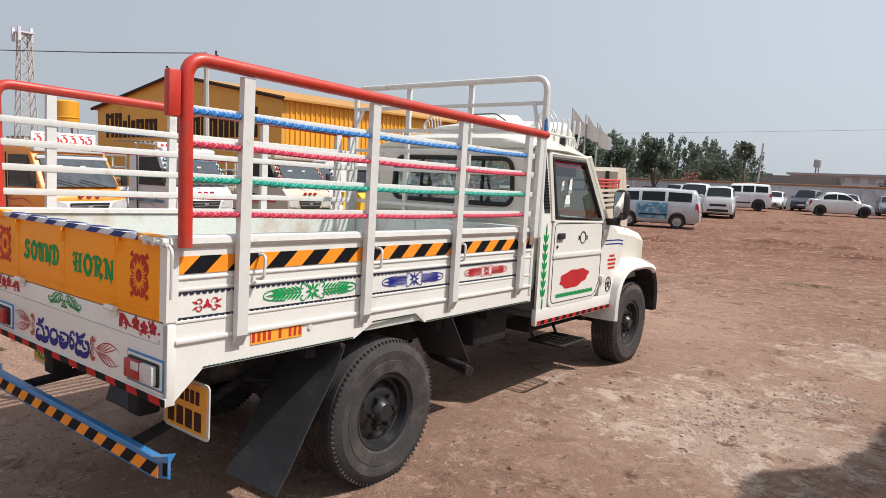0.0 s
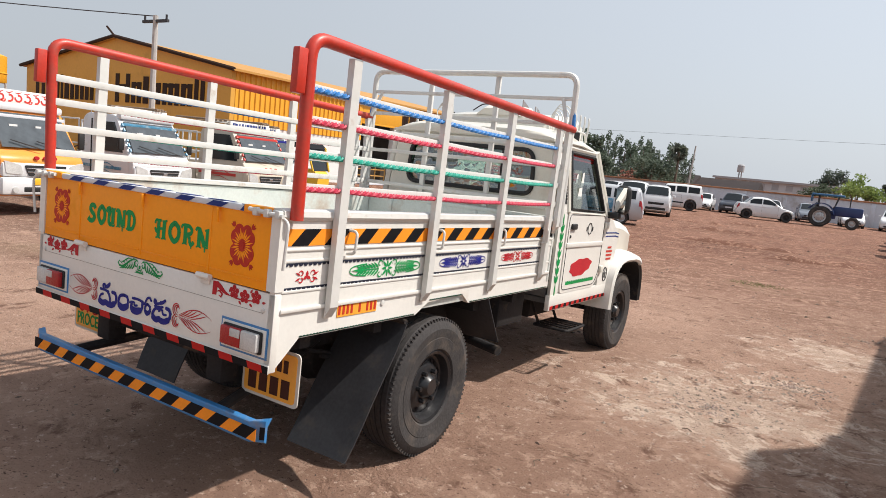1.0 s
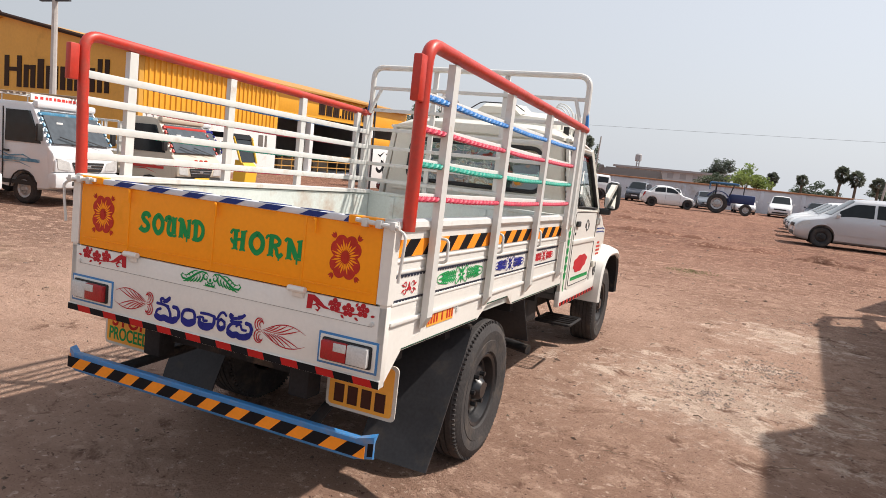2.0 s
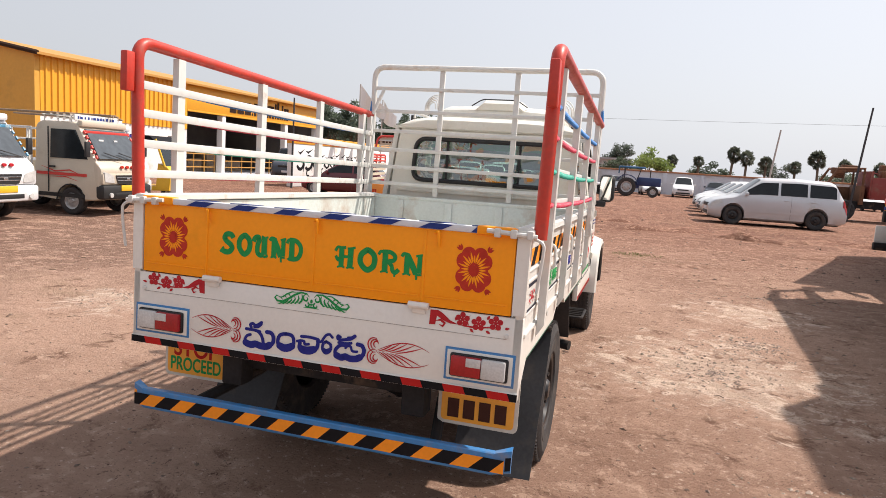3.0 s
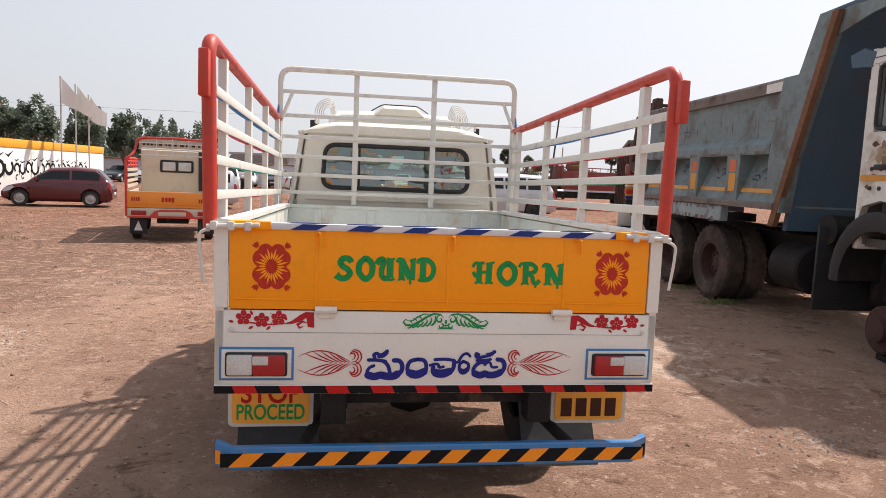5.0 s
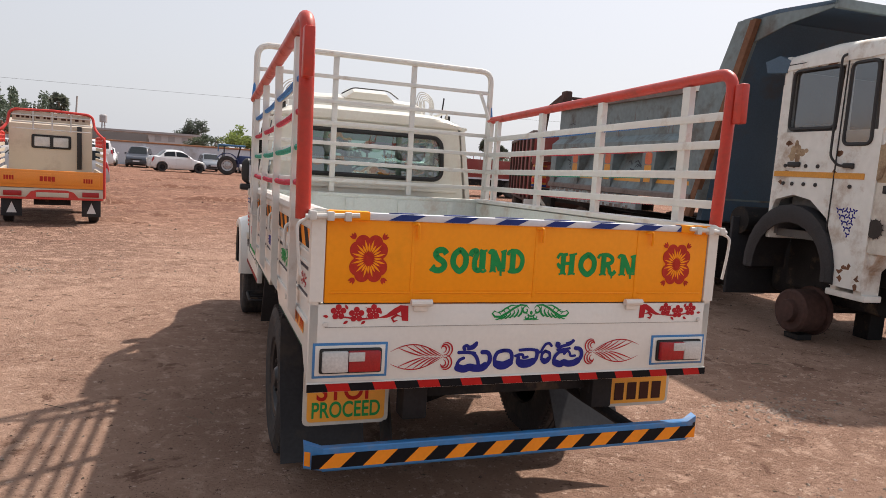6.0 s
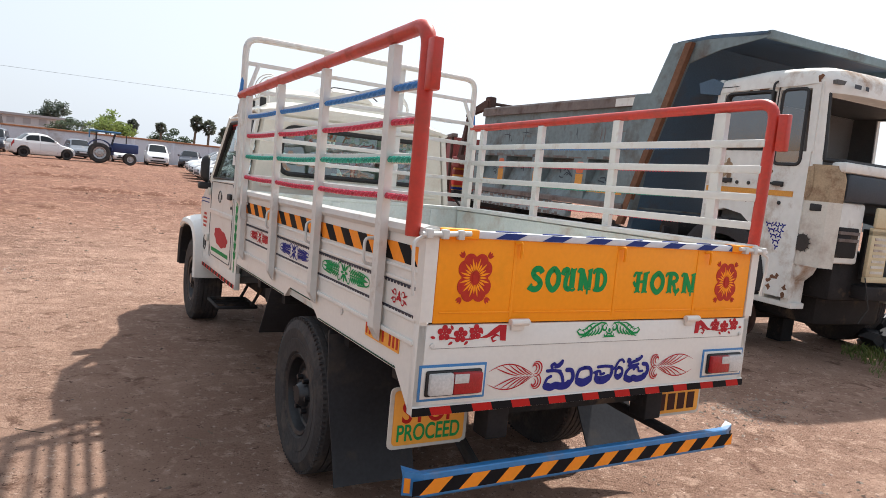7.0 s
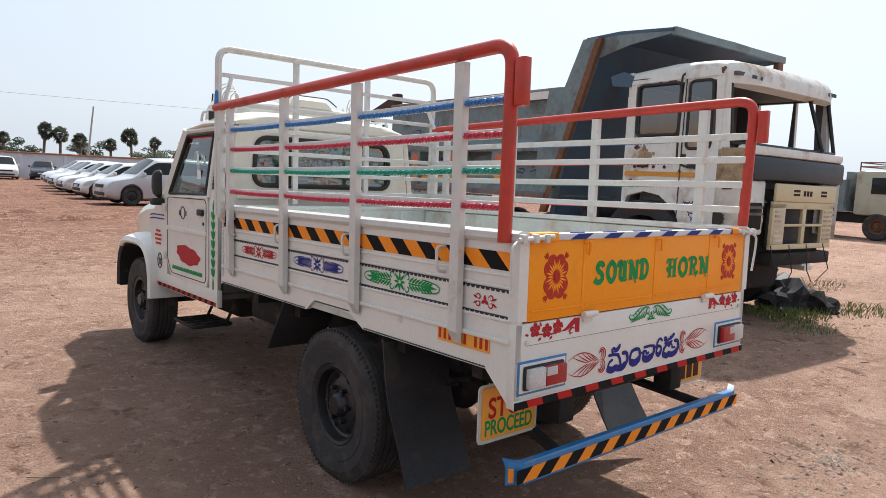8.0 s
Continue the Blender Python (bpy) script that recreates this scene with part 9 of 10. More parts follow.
    for y, dz in ((1.17, 0.0), (1.7, 0.01), (2.48, -0.05)):
        top = [(0.05, y, 3.41 + dz), (-Wd / 2, y, 3.43 + dz), (-Wd - 0.05, y, 3.41 + dz)]
        rings.append(top + [(x, y, z - 0.04) for x, y, z in top[::-1]])
    loft(bm, rings)
    part("canopy", bm, M["tip_dark"], bed, "dark blue steel canopy over the cab")
    bm = boxes((-Wd - 0.05, 0.05, 2.44, 2.50, 3.28, 3.37, 0.01))
    part("canopy_lip", bm, M["tip_grey"], bed)
    for xx in (0.03, -Wd - 0.05):
        bm = bmesh.new()
        prism(bm, [(1.38, 3.39), (2.46, 3.34), (2.46, 3.30), (1.85, 3.24), (1.32, 3.12)], "x", xx, xx + 0.02)
        part("canopy_gusset", bm, M["tip_grey"], bed)
    bm = boxes((-Wd, -Wd + 0.12, 2.42, 2.50, 3.17, 3.29, 0.01))
    part("canopy_lug", bm, M["rust"], bed)
    # tail: slanting hinge arms, lamp boxes, number board
    bm = boxes(bx(0.05, Wd - 0.05, yr - 0.10, yr, z0 - 0.05, z1 - 0.25))
    for i in range(4):
        box(bm, *bx(0.15 + 0.55 * i, 0.30 + 0.55 * i, yr - 0.18, yr - 0.1, z0, z1 - 0.3))
    part("tail_gate", bm, M["dark_rust"], root, "rusty brown tail gate")
    for x in (-0.10, -Wd + 0.02):
        bm = bmesh.new()
        prism(bm, [(yr + 0.02, z1 + 0.02), (yr + 0.02, z1 + 0.16), (yr - 0.10, z1 + 0.17), (yr - 0.80, z1 - 0.03), (yr - 0.82, z1 - 0.11), (yr - 0.40, z1 - 0.04)], "x", x, x + 0.09)
        prism(bm, [(yr - 0.70, z1 - 0.10), (yr - 0.80, z1 - 0.10), (yr - 1.02, 1.95), (yr - 0.90, 1.95)], "x", x + 0.01, x + 0.08)
        prism(bm, [(yr, 1.75), (yr - 1.05, 1.80), (yr - 1.05, 1.95), (yr, 2.02)], "x", x + 0.01, x + 0.08)
        part("tail_hinge", bm, M["dark_rust"], root, "rusty slanting hinge arm")
    bm = bmesh.new()
    for z in (z1 + 0.04, z1 + 0.14):
        tube(bm, [(-0.1, yr - 0.15, z), (-Wd + 0.1, yr - 0.15, z)], 0.03, 6)
    box(bm, *bx(0.02, 0.16, yr - 0.12, yr + 0.08, z1 + 0.02, z1 + 0.24, 0.03))
    part("tail_bar", bm, M["dark_rust"], root)
    for x in (0.02, Wd - 0.36):
        bm = boxes(bx(x, x + 0.34, yr - 1.25, yr - 0.95, 1.72, 1.93, 0.02))
        boxy = part("lamp_box", bm, M["lorry_red"], root, "faded red lamp box")
        bm = boxes(bx(x + 0.01, x + 0.33, yr - 1.28, yr - 1.24, 1.76, 1.90, 0.008))
        part("lamp_strip", bm, M["tip_cream"], boxy)
        bm = boxes(bx(x + 0.03, x + 0.31, yr - 0.956, yr - 0.94, 1.78, 1.87, 0.004))
        part("lamp_strip", bm, M["plaster_white"], boxy)
        bm = boxes(bx(x + 0.02, x + 0.30, yr - 1.22, yr - 1.12, 1.24, 1.71, 0.02))
        part("lamp_post", bm, M["tip_stripe"], boxy, "faded orange lamp post")
        for z, hh, mt in ((1.27, 0.05, "navy"), (1.36, 0.09, "sign_red"), (1.50, 0.035, "plaster_white"), (1.57, 0.10, "lorry_red")):
            part("post_band", boxes(bx(x + 0.014, x + 0.306, yr - 1.226, yr - 1.114, z, z + hh, 0.004)), M[mt], boxy, "painted band round the lamp post")
        bm = boxes(bx(x + 0.05, x + 0.27, yr - 1.25, yr - 1.21, 1.30, 1.66, 0.01))
        part("tail_lamp", bm, M["tip_stripe"], boxy, "orange lamp panel")
    bm = boxes(bx(0.0, Wd, yr - 1.12, yr - 0.98, 1.08, 1.26, 0.015))
    for x in (0.5, 1.6):
        box(bm, *bx(x, x + 0.12, yr - 1.1, yr + 0.6, 1.0, 1.14))
    for x in (0.06, Wd - 0.14):
        prism(bm, [(yr - 1.1, 1.1), (yr - 1.0, 1.1), (yr - 0.2, 0.72), (yr - 0.3, 0.66)], "x", -x - 0.08, -x)
    part("tail_frame", bm, M["chassis"], root, "dark steel tail frame")
    bm = boxes(bx(0.02, 0.36, yr - 1.50, yr - 1.46, 0.72, 1.0, 0.006))
    plate_ = part("number_board", bm, M["plaster_white"], root, "white number board with red bars")
    bm = boxes(bx(0.05, 0.17, yr - 1.515, yr - 1.505, 0.76, 0.96), bx(0.22, 0.33, yr - 1.515, yr - 1.505, 0.84, 0.96))
    parts("number_bar", bm, M["sign_red"], plate_)
    bm = boxes(bx(0.0, Wd, yr - 1.48, yr - 1.36, 0.60, 0.72, 0.01), bx(0.4, 0.5, yr - 1.4, yr - 1.0, 0.62, 1.1), bx(1.8, 1.9, yr - 1.4, yr - 1.0, 0.62, 1.1))
    part("rear_bumper", bm, M["chassis"], root)
    # tank and gear between the axles
    bm = bmesh.new()
    lathe(bm, [(0, -0.3), (0.27, -0.3), (0.29, -0.27), (0.29, 0.27), (0.27, 0.3), (0, 0.3)], 28, Matrix.Translation((-0.45, 0.45, 0.66)) @ Matrix.Rotation(radians(90), 4, "Z"))
    part("fuel_tank", bm, M["chassis"], root, "dusty round tank")
    bm = boxes(bx(0.3, 0.7, 0.9, 1.3, 0.6, 1.05, 0.03))
    lathe(bm, [(0, -0.2), (0.16, -0.2), (0.16, 0.2), (0, 0.2)], 20, Matrix.Translation((-0.35, 1.25, 1.16)))
    part("air_filter", bm, M["chassis"], root)
    tipper_cab(root, Wd)
    return root


def tipper_cab(root, Wd):
    yb, yd, yf = 1.62, 2.86, 3.20
    zr = 2.86
    # near and far side shells as outlines with a wheel arch and window openings
    ze = zr - 0.17
    def side(x0, x1, far):
        bm = bmesh.new()
        prism(bm, [(yb, 1.15), (yb, 2.05), (yd, 2.05), (yd, 0.60), (2.52, 0.60), (2.50, 0.95), (2.38, 1.22), (2.16, 1.38), (1.93, 1.42), (1.70, 1.36)], "x", x0, x1)
        rear, q0, q1 = (1.98, 2.42, 2.49) if far else (1.74, 2.36, 2.44)
        prism(bm, [(yb, 2.05), (yb + 0.03, ze), (rear - 0.02, ze), (rear, 2.05)], "x", x0, x1)
        prism(bm, [(yb, ze - 0.03), (yb, ze + 0.03), (yd, ze + 0.03), (yd, ze - 0.03)], "x", x0 + 0.002, x1 - 0.002)
        prism(bm, [(q0, 2.05), (q0 + 0.02, ze), (q1 - 0.02, ze), (q1, 2.05)], "x", x0, x1)
        prism(bm, [(yd - 0.05 - 0.05 * far, 2.05), (yd - 0.09 - 0.05 * far, ze), (yd, ze), (yd + 0.02, 2.05)], "x", x0, x1)
        return bm
    cab = part("cab", side(-0.05, 0.02, False), M["tip_white"], root, "chalky white battered lorry cab")
    part("far_side", side(-Wd - 0.02, -Wd + 0.03, True), M["tip_white"], cab)
    part("far_lining", side(-Wd + 0.032, -Wd + 0.05, True), M["interior"], cab, "dark inner lining of the far door")
    bm = boxes((-Wd + 0.05, -0.05, yb + 0.032, yb + 0.045, 1.0, ze), (-Wd + 0.4, -0.75, yb + 0.2, yb + 0.5, 1.3, 2.0, 0.06))
    part("sleeper_lining", bm, M["cab_grey"], cab, "grey rear lining of the cab")
    bm = boxes((-Wd, 0, yb - 0.03, yb + 0.03, 0.95, 2.0, 0.01), (-Wd, 0, yb - 0.03, yb + 0.03, 2.55, zr - 0.03, 0.01), (-0.6, 0, yb - 0.03, yb + 0.03, 2.0, 2.55), (-Wd, -1.75, yb - 0.03, yb + 0.03, 2.0, 2.55))
    part("back_wall", bm, M["tip_white"], cab)
    # roof, rounded to the front
    bm = bmesh.new()
    rings = []
    for y, z, w, e in ((yb - 0.04, zr - 0.15, 0.0, -0.19), (yb - 0.02, zr - 0.06, 0.02, -0.19), (yb + 0.06, zr + 0.01, 0.03, -0.18), (2.2, zr + 0.06, 0.035, -0.17), (2.62, zr + 0.05, 0.035, -0.17),
                       (2.80, zr + 0.035, 0.03, -0.16), (2.93, zr + 0.0, 0.02, -0.16), (3.00, zr - 0.07, 0.005, -0.17), (3.03, zr - 0.16, -0.01, -0.20), (3.035, zr - 0.24, -0.03, -0.25), (2.98, zr - 0.26, -0.05, -0.27)):
        c = Wd / 2
        ring = []
        for i in range(25):
            q = math.pi * i / 24
            t = -math.copysign(abs(math.cos(q)) ** 0.36, math.cos(q))
            ring.append((-c + t * (c + w), y - 0.10 * max(0.0, (y - 2.75) / 0.2) * abs(t) ** 5, zr + e + (z - zr - e) * math.sin(q) ** 0.36))
        rings.append(ring)
    loft(bm, rings)
    part("roof", bm, M["tip_white"], cab, "chalky white cab roof")
    bm = bmesh.new()
    vm = facing_front(3.037) @ Matrix.Translation((Wd / 2, 0, 0))
    for u, w in ((-0.92, 0.10), (-0.78, 0.05), (0.78, 0.05), (0.92, 0.10)):
        plate_poly(bm, [(u - w / 2, zr - 0.19), (u + w / 2, zr - 0.19), (u + w / 2, zr - 0.15), (u - w / 2, zr - 0.15)], vm, 0.001)
    parts("visor_mark", bm, M["tip_band"], cab, "dark mark on the visor")
    # front: corner pillars, sill, windscreen opening without glass
    for s in (0, 1):
        x = 0.0 if s == 0 else -Wd
        sg = 1 if s == 0 else -1
        bm = bmesh.new()
        loft(bm, [[(x, yd - 0.03, z), (x + 0.012 * sg, yd + 0.02, z), (x - 0.002 * sg, yd + 0.035 + f, z), (x - 0.04 * sg, yd + 0.06 + f, z), (x - 0.07 * sg, yd + 0.03 + f, z), (x - 0.06 * sg, yd - 0.03, z)] for z, f in ((1.80, 0.05), (2.0, 0.03), (zr - 0.14, -0.02))])
        part("windscreen_pillar", bm, M["tip_white"], cab, "white windscreen pillar")
        bm = bmesh.new()
        loft(bm, [[(x, yd - 0.03, z), (x + 0.015 * sg, yd + 0.08, z), (x - 0.03 * sg, yd + 0.18 + f, z), (x - 0.14 * sg, yd + 0.25 + f, z), (x - 0.16 * sg, yd + 0.18 + f, z), (x - 0.06 * sg, yd, z)] for z, f in ((0.95, 0.05), (1.58, 0.05))])
        part("corner_pillar", bm, M["tip_white"] if s else M["rust_white"], cab, "white corner pillar worn to rust")
        bm = bmesh.new()
        loft(bm, [[(x, yd - 0.03, z), (x + 0.015 * sg, yd + 0.08, z), (x - 0.03 * sg, yd + 0.18 + f, z), (x - 0.14 * sg, yd + 0.25 + f, z), (x - 0.16 * sg, yd + 0.18 + f, z), (x - 0.06 * sg, yd, z)] for z, f in ((1.58, 0.05), (1.80, 0.05), (1.93, 0.0))])
        part("corner_panel", bm, M["tip_white"] if s else M["primer"], cab, "upper corner panel worn to primer")
        bm = boxes((min(x - 0.10 * sg, x - 0.56 * sg), max(x - 0.10 * sg, x - 0.56 * sg), yd + 0.16, yd + 0.26, 1.00, 1.60, 0.03))
        part("lamp_panel", bm, M["tip_white"], cab, "white headlamp panel")
        bm = boxes((min(x - 0.18 * sg, x - 0.50 * sg), max(x - 0.18 * sg, x - 0.50 * sg), yd + 0.20, yd + 0.275, 1.06, 1.36, 0.02))
        part("lamp_bezel", bm, M["chassis"], cab)
        bm = bmesh.new()
        box(bm, min(x - 0.19 * sg, x - 0.48 * sg), max(x - 0.19 * sg, x - 0.48 * sg), yd + 0.265, yd + 0.29, 1.22, 1.25)
        box(bm, min(x - 0.19 * sg, x - 0.48 * sg), max(x - 0.19 * sg, x - 0.48 * sg), yd + 0.265, yd + 0.29, 1.29, 1.32)
        part("lamp_slat", bm, M["tip_rail"], cab)
        x0_, x1_ = sorted((x - 0.02 * sg, x - 0.22 * sg))
        bm = bmesh.new()
        prism(bm, [(yd - 0.42, 0.96), (yd + 0.10, 0.96), (yd + 0.06, 0.86), (yd - 0.02, 0.78), (yd - 0.02, 0.56), (yd - 0.10, 0.54), (yd - 0.12, 0.76), (yd - 0.22, 0.80), (yd - 0.30, 0.74), (yd - 0.30, 0.56), (yd - 0.36, 0.56), (yd - 0.38, 0.84)], "x", x0_, x1_)
        box(bm, x0_, x1_, yd - 0.42, yd + 0.02, 0.50, 0.56, 0.01)
        part("cab_step", bm, M["tip_white"], cab)
    bm = boxes((-Wd + 0.10, -0.10, yd + 0.14, yd + 0.30, 1.87, 1.97, 0.03))
    part("windscreen_sill", bm, M["tip_white"], cab)
    bm = boxes((-Wd + 0.04, -0.16, yd + 0.20, yd + 0.31, 1.60, 1.87, 0.05))
    part("front_band", bm, M["tip_band"], cab, "dark band below the windscreen")
    # header in grey: the shade below the roof edge is in its colour
    bm = boxes((-Wd + 0.10, -0.10, yd - 0.05, yd + 0.06, zr - 0.26, zr - 0.10, 0.03))
    part("windscreen_header", bm, M["cab_grey"], cab)
    # dark board added under the roof to paint in its shade
    bm = boxes((-Wd + 0.06, -0.06, yb + 0.06, yd - 0.06, ze - 0.012, ze - 0.002))
    part("roof_lining", bm, M["interior"], cab, "dark board added for the shade under the roof")
    bm = bmesh.new()
    for p in (((-0.06, yd + 0.09, 1.98), (-0.07, yd + 0.03, 2.62)), ((-Wd + 0.05, yd + 0.15, 1.98), (-Wd + 0.07, yd + 0.03, 2.62)), ((-Wd + 0.55, yd + 0.24, 1.98), (-Wd + 0.60, yd + 0.06, 2.60))):
        tube(bm, p, 0.024, 8)
    tube(bm, [(-0.07, yd + 0.03, 2.62), (-0.3, yd + 0.06, 2.63), (-Wd + 0.3, yd + 0.06, 2.63), (-Wd + 0.07, yd + 0.03, 2.62)], 0.016, 8)
    tube(bm, [(-0.06, yd + 0.09, 1.98), (-0.22, yd + 0.20, 1.98), (-Wd + 0.22, yd + 0.22, 1.98), (-Wd + 0.05, yd + 0.15, 1.98)], 0.022, 8)
    part("windscreen_seal", bm, M["gasket"], cab)
    # dark inside: dash, seats, rear lining with a window
    bm = boxes((-Wd + 0.1, -0.1, yd - 0.15, yd + 0.14, 1.5, 1.94, 0.05), (-Wd + 0.08, -0.08, yb + 0.04, yd, 0.98, 1.06), (-0.7, -0.1, yb + 0.15, yb + 0.35, 1.3, 2.15, 0.05), (-0.7, -0.1, yb + 0.15, yb + 0.7, 1.2, 1.4, 0.05))
    part("cab_inside", bm, M["interior"], cab)
    bm = boxes((-Wd + 0.06, -0.06, yb + 0.04, yd + 0.1, zr - 0.16, zr - 0.12))
    part("head_lining", bm, M["interior"], cab)
    # worn corner: primer patch, vent slot, dark round badge
    fc = facing_right(0.0175)
    bm = bmesh.new()
    plate_poly(bm, [(yd - 0.02, 1.90), (yd + 0.06, 1.92), (yd + 0.075, 1.72), (yd + 0.05, 1.62), (yd + 0.0, 1.60), (yd - 0.01, 1.70)], fc, 0.002)
    part("primer_patch", bm, M["primer"], cab, "bare tan primer patch")
    bm = bmesh.new()
    box(bm, -0.02, 0.012, -0.055, 0.055, -0.035, 0.035, 0.008, Matrix.Translation((-0.005, yd + 0.13, 1.52)) @ Matrix.Rotation(radians(24), 4, "Z"))
    part("vent_slot", bm, M["gasket"], cab)
    bm = bmesh.new()
    plate_poly(bm, disc(yd + 0.055, 1.17, 0.075, 0.085, 20), facing_right(0.0165), 0.003)
    for da in range(0, 360, 30):
        plate_poly(bm, petal(yd + 0.055, 1.17, da, 0.10, 0.03), facing_right(0.0165), 0.002)
    part("round_badge", bm, M["rim"], cab, "plain dark round badge")
    rngc = random.Random(77)
    bm = bmesh.new()
    for i in range(26):
        yy, zz = rngc.uniform(yb + 0.05, yd), rngc.choice((rngc.uniform(0.62, 0.8), rngc.uniform(1.5, 2.0), rngc.uniform(zr - 0.2, zr - 0.08)))
        if 1.3 < yy < 2.45 and zz < 1.5:
            continue
        blot = [(yy + (0.012 + 0.03 * rngc.random()) * math.cos(2 * math.pi * j / 9) * rngc.uniform(0.6, 1.5), zz + (0.01 + 0.03 * rngc.random()) * math.sin(2 * math.pi * j / 9)) for j in range(9)]
        plate_poly(bm, blot, facing_right(0.0205), 0.001)
    parts("rust_patch", bm, M["rust"], cab, "small rust spot")
    # grille panel hanging loose at the front
    g0 = yd + 0.30
    bm = bmesh.new()
    for row in ((-2.02, -1.76, 0.90, 1.36), (-0.88, -0.60, 0.90, 1.36), (-1.36, -1.28, 0.90, 1.36), (-2.02, -0.60, 0.84, 0.90), (-2.02, -0.60, 1.30, 1.38), (-1.80, -0.84, 1.10, 1.13)):
        box(bm, row[0], row[1], g0, g0 + 0.04, row[2], row[3], 0.008)
    gr = part("grille", bm, M["tip_cream"], cab, "cream grille panel with dark openings")
    bm = boxes((-1.9, -0.7, g0 - 0.12, g0 - 0.08, 0.86, 1.36))
    part("radiator", bm, M["gasket"], gr)
    bm = bmesh.new()
    for i in range(7):
        for x0 in (-1.99, -0.85):
            box(bm, x0, x0 + 0.20, g0 + 0.038, g0 + 0.046, 0.93 + 0.055 * i, 0.955 + 0.055 * i)
    parts("grille_slot", bm, M["rust_white"], gr)
    bm = boxes((-2.02, -0.60, g0 + 0.02, g0 + 0.06, 1.38, 1.58, 0.02))
    part("name_panel", bm, M["tip_cream"], gr, "cream front panel with dark bars")
    bm = bmesh.new()
    fm = facing_front(g0 + 0.0605)
    glyph_bars(bm, [(-0.9 + 0.62 * i, 0.45, 0.5, 0) for i in range(3)] + [(2.6, 1.2, 0.22, 0), (2.6, 1.2, 0.22, 0.35), (-2.8, 1.2, 0.22, 0), (-2.8, 1.2, 0.22, 0.35)], fm @ Matrix.Translation((1.31, 1.45, 0)), 0.12)
    parts("letter_bar", bm, M["sign_brown"], gr)
    bm = boxes((-Wd + 0.35, -0.62, yd + 0.1, yd + 0.36, 0.66, 0.80, 0.02), (-Wd + 0.3, -0.3, yd - 0.3, yd + 0.2, 0.62, 1.1, 0.05))
    part("front_beam", bm, M["chassis"], cab, "dusty black front beam")
    rng = random.Random(3)
    bm = bmesh.new()
    for i in range(4):
        x = -0.5 - 0.4 * i
        tube(bm, [(x, yd + 0.4, 0.9), (x + rng.uniform(-0.1, 0.1), yd + 0.45, 0.6), (x + rng.uniform(-0.2, 0.2), yd + 0.42, 0.45)], 0.006, 5)
    parts("loose_cable", bm, M["gasket"], cab)
    # door details on the near side
    bm = bmesh.new()
    tube(bm, rounded([(0.022, 1.76, 2.08, ), (0.022, 2.34, 2.08), (0.022, 2.34, zr - 0.2), (0.022, 1.76, zr - 0.2)], 0.06, 4), 0.018, 6, closed=True)
    tube(bm, rounded([(0.022, 2.46, 1.92), (0.022, 2.76, 1.92), (0.022, 2.74, zr - 0.2), (0.022, 2.46, zr - 0.2)], 0.06, 4), 0.018, 6, closed=True)
    part("window_seal", bm, M["gasket"], cab)
    bm = bmesh.new()
    bm.faces.new([bm.verts.new(p) for p in ((0.0, 1.76, 2.06), (0.0, 2.34, 2.06), (0.0, 2.34, zr - 0.18), (0.0, 1.76, zr - 0.18))])
    bm.faces.new([bm.verts.new(p) for p in ((0.024, 2.48, 1.94), (0.024, 2.75, 1.94), (0.024, 2.73, zr - 0.2), (0.024, 2.48, zr - 0.2))])
    part("door_window", bm, M["dusty_glass"], cab, "dusty grey side window")
    bm = bmesh.new()
    tube(bm, rounded([(0.03, 2.38, 2.75), (0.09, 2.39, 2.72), (0.09, 2.40, 1.80), (0.05, 2.46, 1.72), (0.03, 2.52, 1.72)], 0.04, 3, False), 0.012, 6)
    part("mirror_arm", bm, M["gasket"], cab)
    bm = boxes((0.018, 0.026, yb + 0.02, yd - 0.12, 1.60, 1.655))
    part("painted_stripe", bm, M["tip_stripe"], cab, "orange stripe along the cab")
    bm = boxes((0.019, 0.03, 2.405, 2.413, 0.62, zr - 0.1), (0.019, 0.03, yb + 0.05, 2.41, zr - 0.13, zr - 0.12), (0.018, 0.045, 1.82, 1.98, 1.70, 1.75, 0.01), (0.018, 0.045, 2.5, 2.62, 1.70, 1.745, 0.01))
    for y in (1.78, 1.9, 2.05, 2.2, 2.6):
        for z in (1.53, 1.71):
            lathe(bm, [(0.02, 0.0), (0.02, 0.012), (0, 0.015)], 8, Matrix.Translation((0.018, y, z)))
    part("door_seam", bm, M["gasket"], cab)
    fm = facing_right(0.0205)
    bm = bmesh.new()
    rng = random.Random(8)
    for row in range(5):
        for j in range(5 - row):
            cu, cv = 2.60 + (j - (4 - row) / 2) * 0.046 + 0.01 * row, 1.31 - 0.055 * row
            for da in (20, 140, 260):
                plate_poly(bm, petal(cu, cv, da + 30 * j, 0.034, 0.016), fm, 0.001 + 0.0001 * row)
    part("painted_ornament", bm, M["ink_blue"], cab, "blue painted ornament")
    bm = bmesh.new()
    for i in range(9):
        plate_poly(bm, disc(1.95 + rng.uniform(-0.1, 0.1), 1.85 + rng.uniform(-0.08, 0.08), rng.uniform(0.02, 0.07), rng.uniform(0.02, 0.06), 9), fm, 0.001 + 0.0001 * i)
    parts("rust_patch", bm, M["primer"], cab)
    # mudguard
    bm = bmesh.new()
    rings = []
    for i in range(15):
        a = math.pi * (1.02 - i / 13.5)
        y, z = 1.93 + 0.60 * math.cos(a), 0.74 + 0.66 * math.sin(a)
        y2, z2 = 1.93 + 0.47 * math.cos(a), 0.72 + 0.50 * math.sin(a)
